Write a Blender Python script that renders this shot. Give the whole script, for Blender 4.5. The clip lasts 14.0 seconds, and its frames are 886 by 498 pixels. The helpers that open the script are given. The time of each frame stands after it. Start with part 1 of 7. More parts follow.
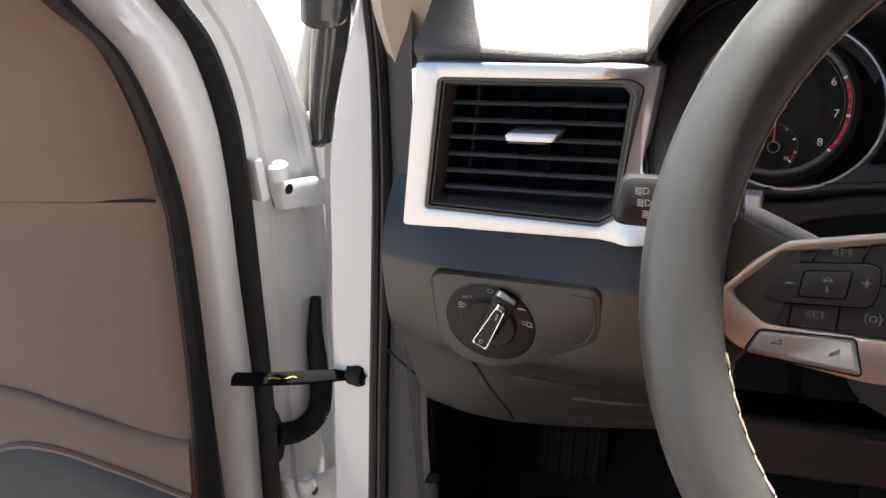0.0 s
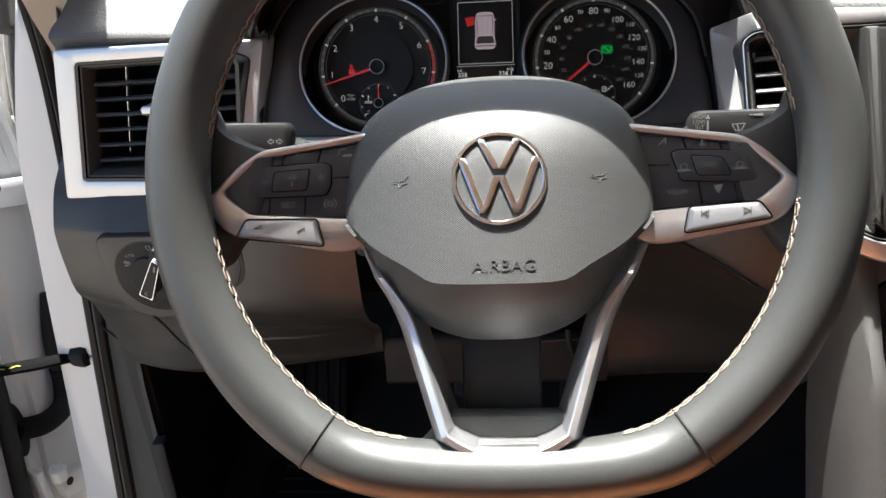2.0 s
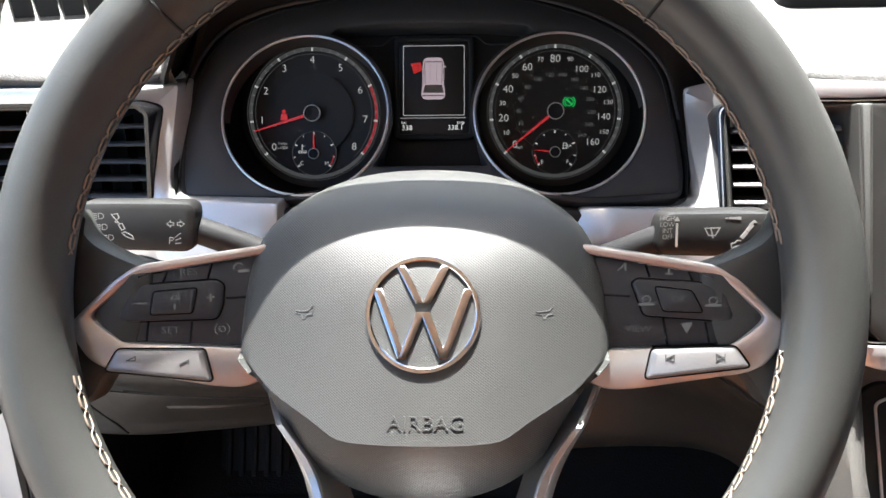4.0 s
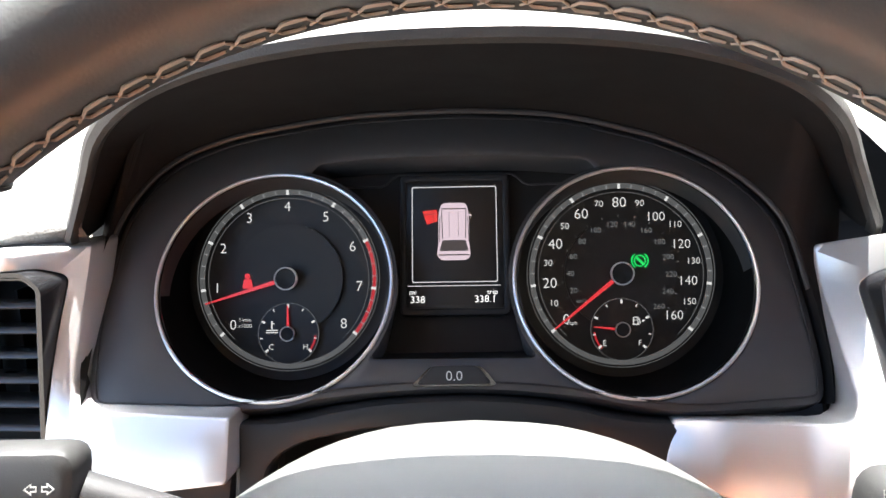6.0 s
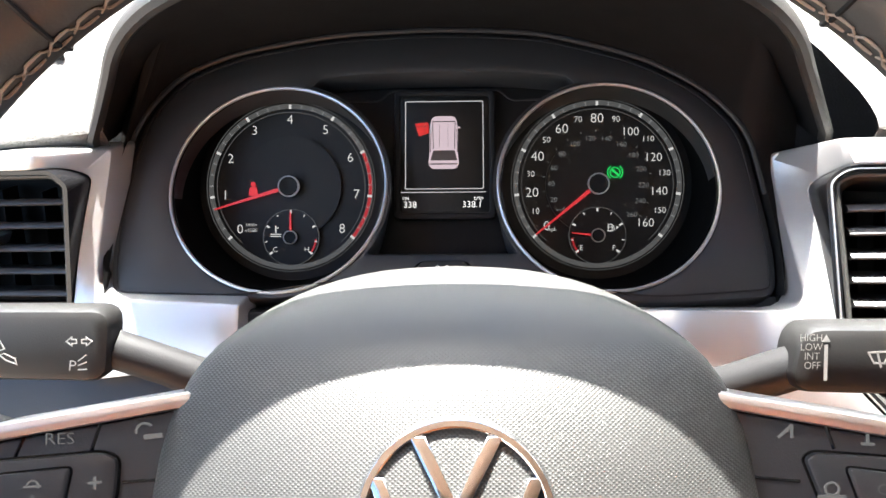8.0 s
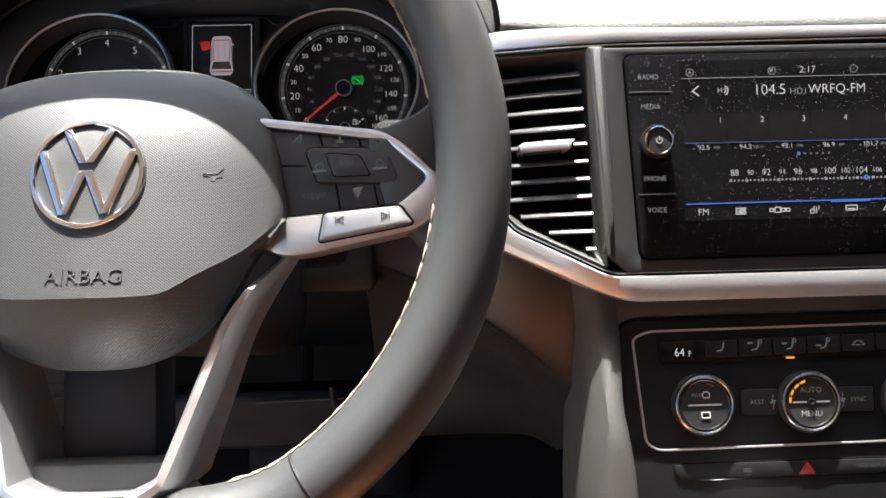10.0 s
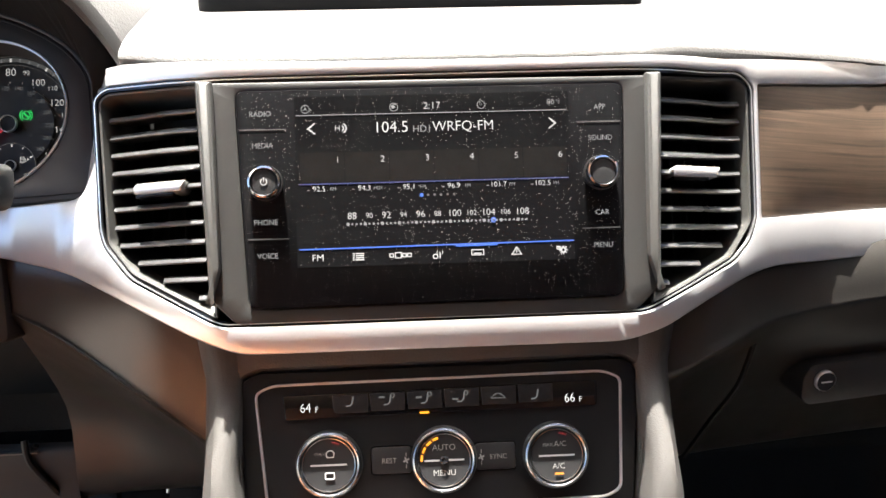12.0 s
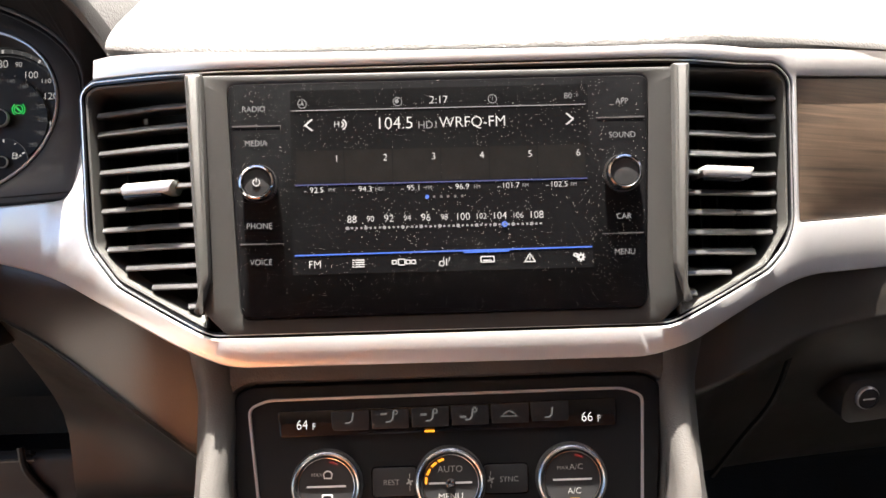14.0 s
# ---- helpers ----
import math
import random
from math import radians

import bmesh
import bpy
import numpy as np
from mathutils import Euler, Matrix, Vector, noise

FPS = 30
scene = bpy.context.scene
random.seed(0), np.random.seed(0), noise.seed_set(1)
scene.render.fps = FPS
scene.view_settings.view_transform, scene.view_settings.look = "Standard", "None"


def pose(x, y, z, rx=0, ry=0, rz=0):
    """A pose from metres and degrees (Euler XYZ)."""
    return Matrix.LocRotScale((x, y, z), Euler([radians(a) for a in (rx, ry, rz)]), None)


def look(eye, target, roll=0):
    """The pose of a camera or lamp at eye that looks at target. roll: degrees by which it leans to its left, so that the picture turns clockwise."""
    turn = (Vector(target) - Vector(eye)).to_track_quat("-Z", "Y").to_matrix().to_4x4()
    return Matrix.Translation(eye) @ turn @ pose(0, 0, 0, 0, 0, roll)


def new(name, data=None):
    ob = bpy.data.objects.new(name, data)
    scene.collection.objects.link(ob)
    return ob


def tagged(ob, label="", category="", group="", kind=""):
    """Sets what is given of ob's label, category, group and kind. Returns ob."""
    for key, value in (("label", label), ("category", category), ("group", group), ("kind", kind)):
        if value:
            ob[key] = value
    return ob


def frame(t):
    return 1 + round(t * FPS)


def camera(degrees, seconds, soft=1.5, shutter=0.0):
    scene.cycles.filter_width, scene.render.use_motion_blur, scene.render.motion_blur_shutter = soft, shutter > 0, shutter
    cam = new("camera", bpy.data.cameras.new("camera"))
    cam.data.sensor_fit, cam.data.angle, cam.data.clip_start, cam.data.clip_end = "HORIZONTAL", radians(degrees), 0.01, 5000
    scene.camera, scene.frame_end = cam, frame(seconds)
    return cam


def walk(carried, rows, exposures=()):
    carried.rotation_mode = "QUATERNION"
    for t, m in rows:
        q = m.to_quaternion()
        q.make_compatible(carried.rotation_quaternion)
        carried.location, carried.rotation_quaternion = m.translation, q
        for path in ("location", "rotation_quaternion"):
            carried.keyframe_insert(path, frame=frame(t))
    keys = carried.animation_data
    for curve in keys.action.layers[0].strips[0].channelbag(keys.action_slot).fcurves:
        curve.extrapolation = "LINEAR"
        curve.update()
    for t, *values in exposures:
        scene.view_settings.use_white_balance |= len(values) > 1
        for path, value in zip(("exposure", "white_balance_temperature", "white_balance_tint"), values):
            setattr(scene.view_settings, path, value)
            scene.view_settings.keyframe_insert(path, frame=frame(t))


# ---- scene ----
cam = camera(53.7, 14.0)
PATH = [
    (0, (-0.17, -0.323, 1.29), (-0.702, 1.353, 0.337), -3.7),
    (0.5, (-0.135, -0.36, 1.295), (-0.53, 1.356, 0.348), -4.9),
    (1, (-0.078, -0.395, 1.297), (-0.396, 1.339, 0.352), -5.5),
    (1.5, (-0.023, -0.416, 1.289), (-0.263, 1.325, 0.336), -5.4),
    (2, (0.009, -0.418, 1.289), (-0.155, 1.329, 0.33), -4.0),
    (2.2, (0.015, -0.416, 1.289), (-0.12, 1.332, 0.326), -3.3),
    (4.3, (0.029, -0.28, 1.313), (-0.071, 1.45, 0.314), -1.7),
    (4.5, (0.028, -0.258, 1.311), (-0.068, 1.506, 0.374), -1.7),
    (5, (0.013, -0.201, 1.291), (-0.043, 1.643, 0.518), -1.0),
    (5.5, (0.002, -0.155, 1.267), (-0.057, 1.718, 0.569), -1.4),
    (6, (0.002, -0.115, 1.259), (-0.082, 1.742, 0.523), -1.9),
    (6.5, (0.001, -0.099, 1.254), (-0.089, 1.73, 0.45), -1.9),
    (7, (0.001, -0.098, 1.252), (-0.089, 1.716, 0.414), -1.8),
    (7.2, (0.0, -0.101, 1.253), (-0.093, 1.712, 0.413), -1.8),
    (9.3, (0.082, -0.322, 1.233), (0.088, 1.512, 0.435), -0.2),
    (9.5, (0.103, -0.337, 1.228), (0.124, 1.5, 0.437), -0.3),
    (10, (0.148, -0.369, 1.22), (0.189, 1.467, 0.428), -1.0),
    (10.5, (0.219, -0.392, 1.229), (0.314, 1.439, 0.432), -2.2),
    (11, (0.293, -0.394, 1.213), (0.401, 1.442, 0.427), -1.8),
    (11.5, (0.346, -0.372, 1.212), (0.464, 1.479, 0.464), -0.7),
    (12, (0.386, -0.336, 1.215), (0.484, 1.518, 0.474), -0.7),
    (12.5, (0.399, -0.306, 1.212), (0.473, 1.543, 0.455), -0.8),
    (13, (0.399, -0.294, 1.212), (0.449, 1.554, 0.448), -1.1),
    (13.5, (0.4, -0.294, 1.211), (0.439, 1.559, 0.459), -1.2),
    (14, (0.402, -0.294, 1.208), (0.43, 1.555, 0.447), -1.2),
]
EXPOSURES = [(0, 2.5, 6550, 10), (2, 2.37, 6250, 8), (4.5, 3, 6250, 8), (5, 3.08, 6250, 8), (5.5, 3.45, 6250, 9), (6.5, 4, 6400, 8), (7.2, 4.05, 6450, 8), (9.3, 2.55, 6300, 9), (10, 2.5, 6300, 9), (10.5, 2.83, 6350, 9), (11, 3.35, 6400, 9), (12.5, 3.28, 6650, 10), (14, 3.2, 6800, 12)]
walk(cam, [(t, look(eye, target, roll)) for t, eye, target, roll in PATH], EXPOSURES)

# ---- light ----
SUN = Vector((-0.06, 0.262, 0.96)).normalized()
world = bpy.data.worlds.new("world")
scene.world = world
world.use_nodes = True
wt = world.node_tree
sky = wt.nodes.new("ShaderNodeTexSky")
sky.sky_type = "NISHITA"
sky.sun_disc = False
sky.ozone_density = 2.5
sky.dust_density = 0.5
sky.sun_elevation = math.asin(SUN.z)
sky.sun_rotation = math.atan2(SUN.x, SUN.y)
wt.links.new(sky.outputs[0], wt.nodes["Background"].inputs[0])
wt.nodes["Background"].inputs[1].default_value = 0.052
sun_data = bpy.data.lights.new("sun", "SUN")
sun_data.energy, sun_data.angle, sun_data.color = 5.0, radians(0.6), (1.0, 0.95, 0.88)
sun = new("sun", sun_data)
sun.matrix_basis = look(SUN * 20, (0, 0, 0))


# ---- materials ----
def material(name, color, rough=0.5, metal=0.0, grain=0.0, bump=0.0, vary=0.12, blotch=6.0, kind="noise", coat=0.0, wear=0.0, spec=0.5, crease=0.0):
    """A surface with fine relief of the given grain size in metres, and colour that varies at two scales."""
    m = bpy.data.materials.new(name)
    m.use_nodes = True
    nt = m.node_tree
    b = nt.nodes["Principled BSDF"]
    b.inputs["Roughness"].default_value = rough
    b.inputs["Metallic"].default_value = metal
    b.inputs["Coat Weight"].default_value = coat
    b.inputs["Specular IOR Level"].default_value = spec
    co = nt.nodes.new("ShaderNodeTexCoord").outputs["Object"]
    big = nt.nodes.new("ShaderNodeTexNoise")
    big.inputs["Scale"].default_value = blotch
    big.inputs["Detail"].default_value = 6
    nt.links.new(co, big.inputs["Vector"])
    ramp = nt.nodes.new("ShaderNodeMix")
    ramp.data_type = "RGBA"
    ramp.inputs[6].default_value = [c * (1 - vary) for c in color] + [1]
    ramp.inputs[7].default_value = [min(1, c * (1 + vary)) for c in color] + [1]
    nt.links.new(big.outputs["Fac"], ramp.inputs[0])
    nt.links.new(ramp.outputs[2], b.inputs["Base Color"])
    rr = nt.nodes.new("ShaderNodeMapRange")
    rr.inputs[3].default_value, rr.inputs[4].default_value = max(0.02, rough - 0.08 - wear), min(1, rough + 0.08 + wear)
    fine = nt.nodes.new("ShaderNodeTexNoise")
    fine.inputs["Scale"].default_value = 45
    fine.inputs["Detail"].default_value = 8
    nt.links.new(co, fine.inputs["Vector"])
    nt.links.new(fine.outputs["Fac"], rr.inputs[0])
    nt.links.new(rr.outputs[0], b.inputs["Roughness"])
    if grain:
        if kind == "leather":
            tex = nt.nodes.new("ShaderNodeTexVoronoi")
            tex.feature = "SMOOTH_F1"
            tex.inputs["Scale"].default_value = 1 / grain
            out = tex.outputs["Distance"]
            nt.links.new(co, tex.inputs["Vector"])
        elif kind == "dots":
            waves = []
            for turn in (52, -52):
                mp = nt.nodes.new("ShaderNodeMapping")
                mp.inputs["Rotation"].default_value = (0, 0, radians(turn))
                nt.links.new(co, mp.inputs["Vector"])
                w = nt.nodes.new("ShaderNodeTexWave")
                w.inputs["Scale"].default_value = 0.314 / grain
                nt.links.new(mp.outputs[0], w.inputs["Vector"])
                waves.append(w.outputs["Fac"])
            mul = nt.nodes.new("ShaderNodeMath")
            mul.operation = "MULTIPLY"
            nt.links.new(waves[0], mul.inputs[0])
            nt.links.new(waves[1], mul.inputs[1])
            # the dotted grain ends below the smooth crown of the pad
            xyz = nt.nodes.new("ShaderNodeSeparateXYZ")
            nt.links.new(co, xyz.inputs[0])
            crown = nt.nodes.new("ShaderNodeMapRange")
            crown.inputs[1].default_value, crown.inputs[2].default_value = 0.038, 0.044
            crown.inputs[3].default_value, crown.inputs[4].default_value = 1.0, 0.0
            nt.links.new(xyz.outputs[1], crown.inputs[0])
            low = nt.nodes.new("ShaderNodeMath")
            low.operation = "MULTIPLY"
            nt.links.new(mul.outputs[0], low.inputs[0])
            nt.links.new(crown.outputs[0], low.inputs[1])
            out = low.outputs[0]
        else:
            tex = nt.nodes.new("ShaderNodeTexNoise")
            tex.inputs["Scale"].default_value = 1 / grain
            tex.inputs["Detail"].default_value = 3
            nt.links.new(co, tex.inputs["Vector"])
            out = tex.outputs["Fac"]
        bp = nt.nodes.new("ShaderNodeBump")
        bp.inputs["Strength"].default_value = bump
        bp.inputs["Distance"].default_value = grain * 0.5
        nt.links.new(out, bp.inputs["Height"])
        nt.links.new(bp.outputs[0], b.inputs["Normal"])
        if crease:
            soft = nt.nodes.new("ShaderNodeTexNoise")
            soft.inputs["Scale"].default_value = 38
            soft.inputs["Detail"].default_value = 4
            soft.inputs["Distortion"].default_value = 1.2
            nt.links.new(co, soft.inputs["Vector"])
            wrinkle = nt.nodes.new("ShaderNodeBump")
            wrinkle.inputs["Strength"].default_value = crease
            wrinkle.inputs["Distance"].default_value = 0.004
            nt.links.new(soft.outputs["Fac"], wrinkle.inputs["Height"])
            nt.links.new(wrinkle.outputs[0], bp.inputs["Normal"])
    return m


def glow(name, color, strength):
    m = bpy.data.materials.new(name)
    m.use_nodes = True
    b = m.node_tree.nodes["Principled BSDF"]
    b.inputs["Base Color"].default_value = (0.02, 0.02, 0.02, 1)
    b.inputs["Roughness"].default_value = 0.3
    b.inputs["Emission Color"].default_value = (*color, 1)
    b.inputs["Emission Strength"].default_value = strength
    return m


def glass(name, tint=(1, 1, 1), rough=0.0):
    m = bpy.data.materials.new(name)
    m.use_nodes = True
    b = m.node_tree.nodes["Principled BSDF"]
    b.inputs["Base Color"].default_value = (*tint, 1)
    b.inputs["Transmission Weight"].default_value = 1
    b.inputs["Roughness"].default_value = rough
    b.inputs["IOR"].default_value = 1.45
    return m


LEATHER = material("black_leather", (0.04, 0.0415, 0.04), 0.4, grain=0.0009, bump=0.1, kind="leather", crease=0.04, wear=0.06, spec=0.45)
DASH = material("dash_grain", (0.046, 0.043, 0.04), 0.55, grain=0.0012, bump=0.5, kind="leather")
# the hood's front lip: shade is put into this darker tone
LIP = material("shaded_hood_lip", (0.028, 0.027, 0.0255), 0.5, grain=0.0009, bump=0.3, kind="leather", spec=0.4)
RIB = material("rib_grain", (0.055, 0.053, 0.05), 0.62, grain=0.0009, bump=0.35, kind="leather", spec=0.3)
# lighter copy of dash_grain: sun on the upper faces is put into the colour
DASH_SUNLIT = material("sunlit_dash_grain", (0.085, 0.083, 0.08), 0.6, grain=0.0016, bump=0.55, kind="leather")
PLASTIC = material("black_plastic", (0.016, 0.016, 0.017), 0.52, grain=0.0006, bump=0.25, spec=0.28)
PAD = material("airbag_grain", (0.042, 0.043, 0.042), 0.48, grain=0.0009, bump=0.32, kind="dots", spec=0.45)
GLOSS = material("gloss_black", (0.008, 0.008, 0.009), 0.12, vary=0.05)
BLADE = material("vent_blade_plastic", (0.04, 0.04, 0.041), 0.3, grain=0.0006, bump=0.05)
HARD = material("hard_dash_plastic", (0.029, 0.027, 0.0245), 0.36, grain=0.0009, bump=0.14, kind="leather")
SATIN = material("satin_silver", (0.6, 0.6, 0.61), 0.34, metal=0.7, grain=0.0008, bump=0.04, vary=0.03)
SATIN_CHROME = material("satin_chrome", (0.78, 0.78, 0.79), 0.36, metal=0.88, grain=0.0008, bump=0.03, vary=0.02)
KEY = material("key_plastic", (0.03, 0.031, 0.034), 0.4, grain=0.0006, bump=0.15, spec=0.4)
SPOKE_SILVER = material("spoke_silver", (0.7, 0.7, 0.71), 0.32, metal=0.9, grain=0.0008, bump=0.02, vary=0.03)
DIAL_CHROME = material("dial_chrome", (0.36, 0.36, 0.36), 0.24, metal=1.0, vary=0.04)
BUTTON_SILVER = material("satin_button", (0.3, 0.3, 0.31), 0.42, metal=0.85, grain=0.0008, bump=0.04, vary=0.03)
BEZEL = material("satin_grey", (0.055, 0.055, 0.052), 0.5, metal=0.2, grain=0.0006, bump=0.1, vary=0.06)
CHROME = material("chrome", (0.75, 0.75, 0.76), 0.12, metal=1.0, vary=0.03)
# near-black tone that carries the shade under the hood
HOOD_IN = material("shaded_hood_underside", (0.008, 0.008, 0.0085), 0.7, grain=0.0008, bump=0.2, spec=0.15)
BEZEL_DARK = material("dark_bezel", (0.026, 0.026, 0.025), 0.46, metal=0.15, grain=0.0006, bump=0.1, vary=0.08)
STITCH = material("stitch_thread", (0.25, 0.205, 0.165), 0.8, grain=0.0004, bump=0.4)
DIAL = material("dial_face", (0.007, 0.007, 0.0075), 0.45, vary=0.05)
DIAL_BAND = glow("dial_band", (0.9, 0.9, 0.88), 0.0075)
SCALE_GREY = glow("scale_grey", (0.9, 0.9, 0.9), 0.03)
WHITE_PAINT = material("white_car_paint", (0.7, 0.7, 0.69), 0.22, coat=0.6, grain=0.01, bump=0.02, vary=0.03)
MATT_BLACK = material("matt_black", (0.009, 0.009, 0.0095), 0.48, grain=0.0005, bump=0.1, spec=0.22)
RUBBER = material("black_rubber", (0.01, 0.01, 0.01), 0.6, grain=0.002, bump=0.15, spec=0.25)
STRAP = material("strap_plastic", (0.004, 0.004, 0.004), 0.85, grain=0.001, bump=0.2, spec=0.05)
ARM = material("armrest_leather", (0.02, 0.023, 0.032), 0.55, grain=0.0012, bump=0.2, kind="leather")
BEIGE = material("beige_trim", (0.5, 0.42, 0.34), 0.7, grain=0.0012, bump=0.3)
TAN = material("tan_leather", (0.46, 0.165, 0.052), 0.55, grain=0.002, bump=0.4, kind="leather")
CARPET = material("black_carpet", (0.022, 0.021, 0.02), 0.95, grain=0.003, bump=0.8)
ASPHALT = material("asphalt", (0.22, 0.195, 0.17), 0.9, grain=0.02, bump=0.6, blotch=0.6, vary=0.2)
FOLIAGE = material("hedge_leaves", (0.07, 0.11, 0.03), 0.6, vary=0.4, blotch=20)
PRINT = material("white_print", (0.62, 0.62, 0.6), 0.5, vary=0.05)
PRINT_DIM = glow("dim_print", (0.9, 0.9, 0.88), 0.016)
DARK_PRINT = material("dark_print", (0.06, 0.06, 0.06), 0.6, vary=0.05)
RED_NEEDLE = glow("red_needle", (1.0, 0.05, 0.06), 0.055)
LIT_WHITE = glow("lit_white", (1.0, 0.98, 0.95), 0.12)
LIT_DIM = glow("lit_dim", (0.9, 0.9, 0.9), 0.06)
LIT_GREY = glow("lit_grey", (0.7, 0.7, 0.68), 0.02)
LIT_BLUE = glow("lit_blue", (0.05, 0.22, 1.0), 0.11)
LIT_DEEP_BLUE = glow("lit_deep_blue", (0.04, 0.1, 0.5), 0.05)
LIT_RED = glow("lit_red", (1.0, 0.03, 0.03), 0.06)
LIT_GREEN = glow("lit_green", (0.02, 0.9, 0.15), 0.07)
LIT_AMBER = glow("lit_amber", (1.0, 0.35, 0.02), 0.2)
LIT_PINK = glow("lit_pink", (0.9, 0.7, 0.77), 0.06)
SCREEN_DARK = glow("screen_dark", (0.5, 0.4, 0.42), 0.006)
DIM_RED = glow("dim_red", (0.8, 0.03, 0.04), 0.045)
TILE = material("screen_tile", (0.0085, 0.008, 0.008), 0.2, vary=0.3, blotch=90, spec=0.12)
PRINT_GREY = material("grey_print", (0.3, 0.3, 0.29), 0.5, vary=0.05)
WINDOW = glass("window_glass")


def wood_material():
    m = material("wood_veneer", (0.2, 0.13, 0.085), 0.42, coat=0.12, grain=0.0008, bump=0.15)
    nt = m.node_tree
    b = nt.nodes["Principled BSDF"]
    co = nt.nodes.new("ShaderNodeTexCoord").outputs["Object"]
    mp = nt.nodes.new("ShaderNodeMapping")
    mp.inputs["Scale"].default_value = (7, 330, 7)
    nt.links.new(co, mp.inputs["Vector"])
    n = nt.nodes.new("ShaderNodeTexNoise")
    n.inputs["Scale"].default_value = 1.0
    n.inputs["Detail"].default_value = 9
    n.inputs["Roughness"].default_value = 0.65
    n.inputs["Distortion"].default_value = 0.6
    nt.links.new(mp.outputs[0], n.inputs["Vector"])
    r = nt.nodes.new("ShaderNodeValToRGB")
    e = r.color_ramp.elements
    e[0].position, e[0].color = 0.3, (0.018, 0.0125, 0.0095, 1)
    e[1].position, e[1].color = 0.72, (0.105, 0.07, 0.046, 1)
    nt.links.new(n.outputs["Fac"], r.inputs[0])
    nt.links.new(r.outputs[0], b.inputs["Base Color"])
    return m


def dusty_glass_material():
    """Gloss-black display glass with a film of specks and finger marks."""
    m = material("dusty_display_glass", (0.004, 0.004, 0.0045), 0.1, vary=0.05, spec=0.03)
    nt = m.node_tree
    b = nt.nodes["Principled BSDF"]
    co = nt.nodes.new("ShaderNodeTexCoord").outputs["Object"]
    v = nt.nodes.new("ShaderNodeTexVoronoi")
    v.inputs["Scale"].default_value = 1350
    nt.links.new(co, v.inputs["Vector"])
    near = nt.nodes.new("ShaderNodeMath")
    near.operation = "LESS_THAN"
    sep = nt.nodes.new("ShaderNodeSeparateColor")
    nt.links.new(v.outputs["Color"], sep.inputs[0])
    size = nt.nodes.new("ShaderNodeMath")
    size.operation = "MULTIPLY"
    size.inputs[1].default_value = 0.2
    nt.links.new(sep.outputs[1], size.inputs[0])
    nt.links.new(size.outputs[0], near.inputs[1])
    nt.links.new(v.outputs["Distance"], near.inputs[0])
    drift = nt.nodes.new("ShaderNodeTexNoise")
    drift.inputs["Scale"].default_value = 14
    drift.inputs["Detail"].default_value = 3
    nt.links.new(co, drift.inputs["Vector"])
    rare = nt.nodes.new("ShaderNodeMapRange")
    rare.inputs[1].default_value, rare.inputs[2].default_value = 0.35, 0.65
    rare.inputs[3].default_value, rare.inputs[4].default_value = 0.68, 0.5
    nt.links.new(drift.outputs["Fac"], rare.inputs[0])
    some = nt.nodes.new("ShaderNodeMath")
    some.operation = "GREATER_THAN"
    nt.links.new(rare.outputs[0], some.inputs[1])
    nt.links.new(sep.outputs[0], some.inputs[0])
    both = nt.nodes.new("ShaderNodeMath")
    both.operation = "MULTIPLY"
    nt.links.new(near.outputs[0], both.inputs[0])
    nt.links.new(some.outputs[0], both.inputs[1])
    mix = nt.nodes.new("ShaderNodeMix")
    mix.data_type = "RGBA"
    mix.inputs[6].default_value = (0.0055, 0.0055, 0.006, 1)
    mix.inputs[7].default_value = (0.62, 0.6, 0.56, 1)
    nt.links.new(both.outputs[0], mix.inputs[0])
    nt.links.new(mix.outputs[2], b.inputs["Base Color"])
    return m


PLASTIC_SATIN = material("satin_dark_plastic", (0.03, 0.031, 0.034), 0.42, grain=0.0004, bump=0.08)
GLOSS_SATIN = material("dark_funnel", (0.006, 0.006, 0.006), 0.7, vary=0.05, spec=0.02)
DIAL_IN = material("dial_inner", (0.012, 0.012, 0.0125), 0.5, vary=0.05)
PRINT_LIT = glow("lit_print", (1.0, 0.98, 0.94), 0.055)
DOOR_TRIM = material("door_trim", (0.155, 0.104, 0.078), 0.6, grain=0.0012, bump=0.3, kind="leather")
YELLOW = material("yellow_print", (0.5, 0.4, 0.05), 0.6)
MIRROR_SHELL = material("mirror_shell", (0.04, 0.038, 0.036), 0.2, coat=0.5)
MIRROR_GREY = material("mirror_strut", (0.3, 0.285, 0.27), 0.35, coat=0.3)
SEAL_BROWN = material("dark_seal", (0.05, 0.044, 0.04), 0.7, grain=0.0015, bump=0.2)
WOOD = wood_material()
DUSTY = dusty_glass_material()


# ---- shape helpers ----
def frame_at(o, lean=0.0, yaw=0.0):
    """Local x runs along a face, y up it, z out of it. lean: degrees the face leans back; yaw: its turn about the vertical."""
    a = radians(lean)
    r = Matrix.Rotation(radians(yaw), 3, "Z")
    u, v, n = r @ Vector((1, 0, 0)), r @ Vector((0, math.sin(a), math.cos(a))), r @ Vector((0, -math.cos(a), math.sin(a)))
    m = Matrix((u, v, n)).transposed().to_4x4()
    m.translation = o
    return m


def thing(name, m, label, category, group="", kind=""):
    e = new(name)
    e.empty_display_size = 0.02
    e.matrix_basis = m
    return tagged(e, label, category, group, kind)


def finish(bm, name, mat, smooth=35):
    bmesh.ops.recalc_face_normals(bm, faces=bm.faces)
    me = bpy.data.meshes.new(name)
    bm.to_mesh(me)
    bm.free()
    me.materials.append(mat)
    if smooth:
        me.polygons.foreach_set("use_smooth", [True] * len(me.polygons))
        me.set_sharp_from_angle(angle=radians(smooth))
    return me


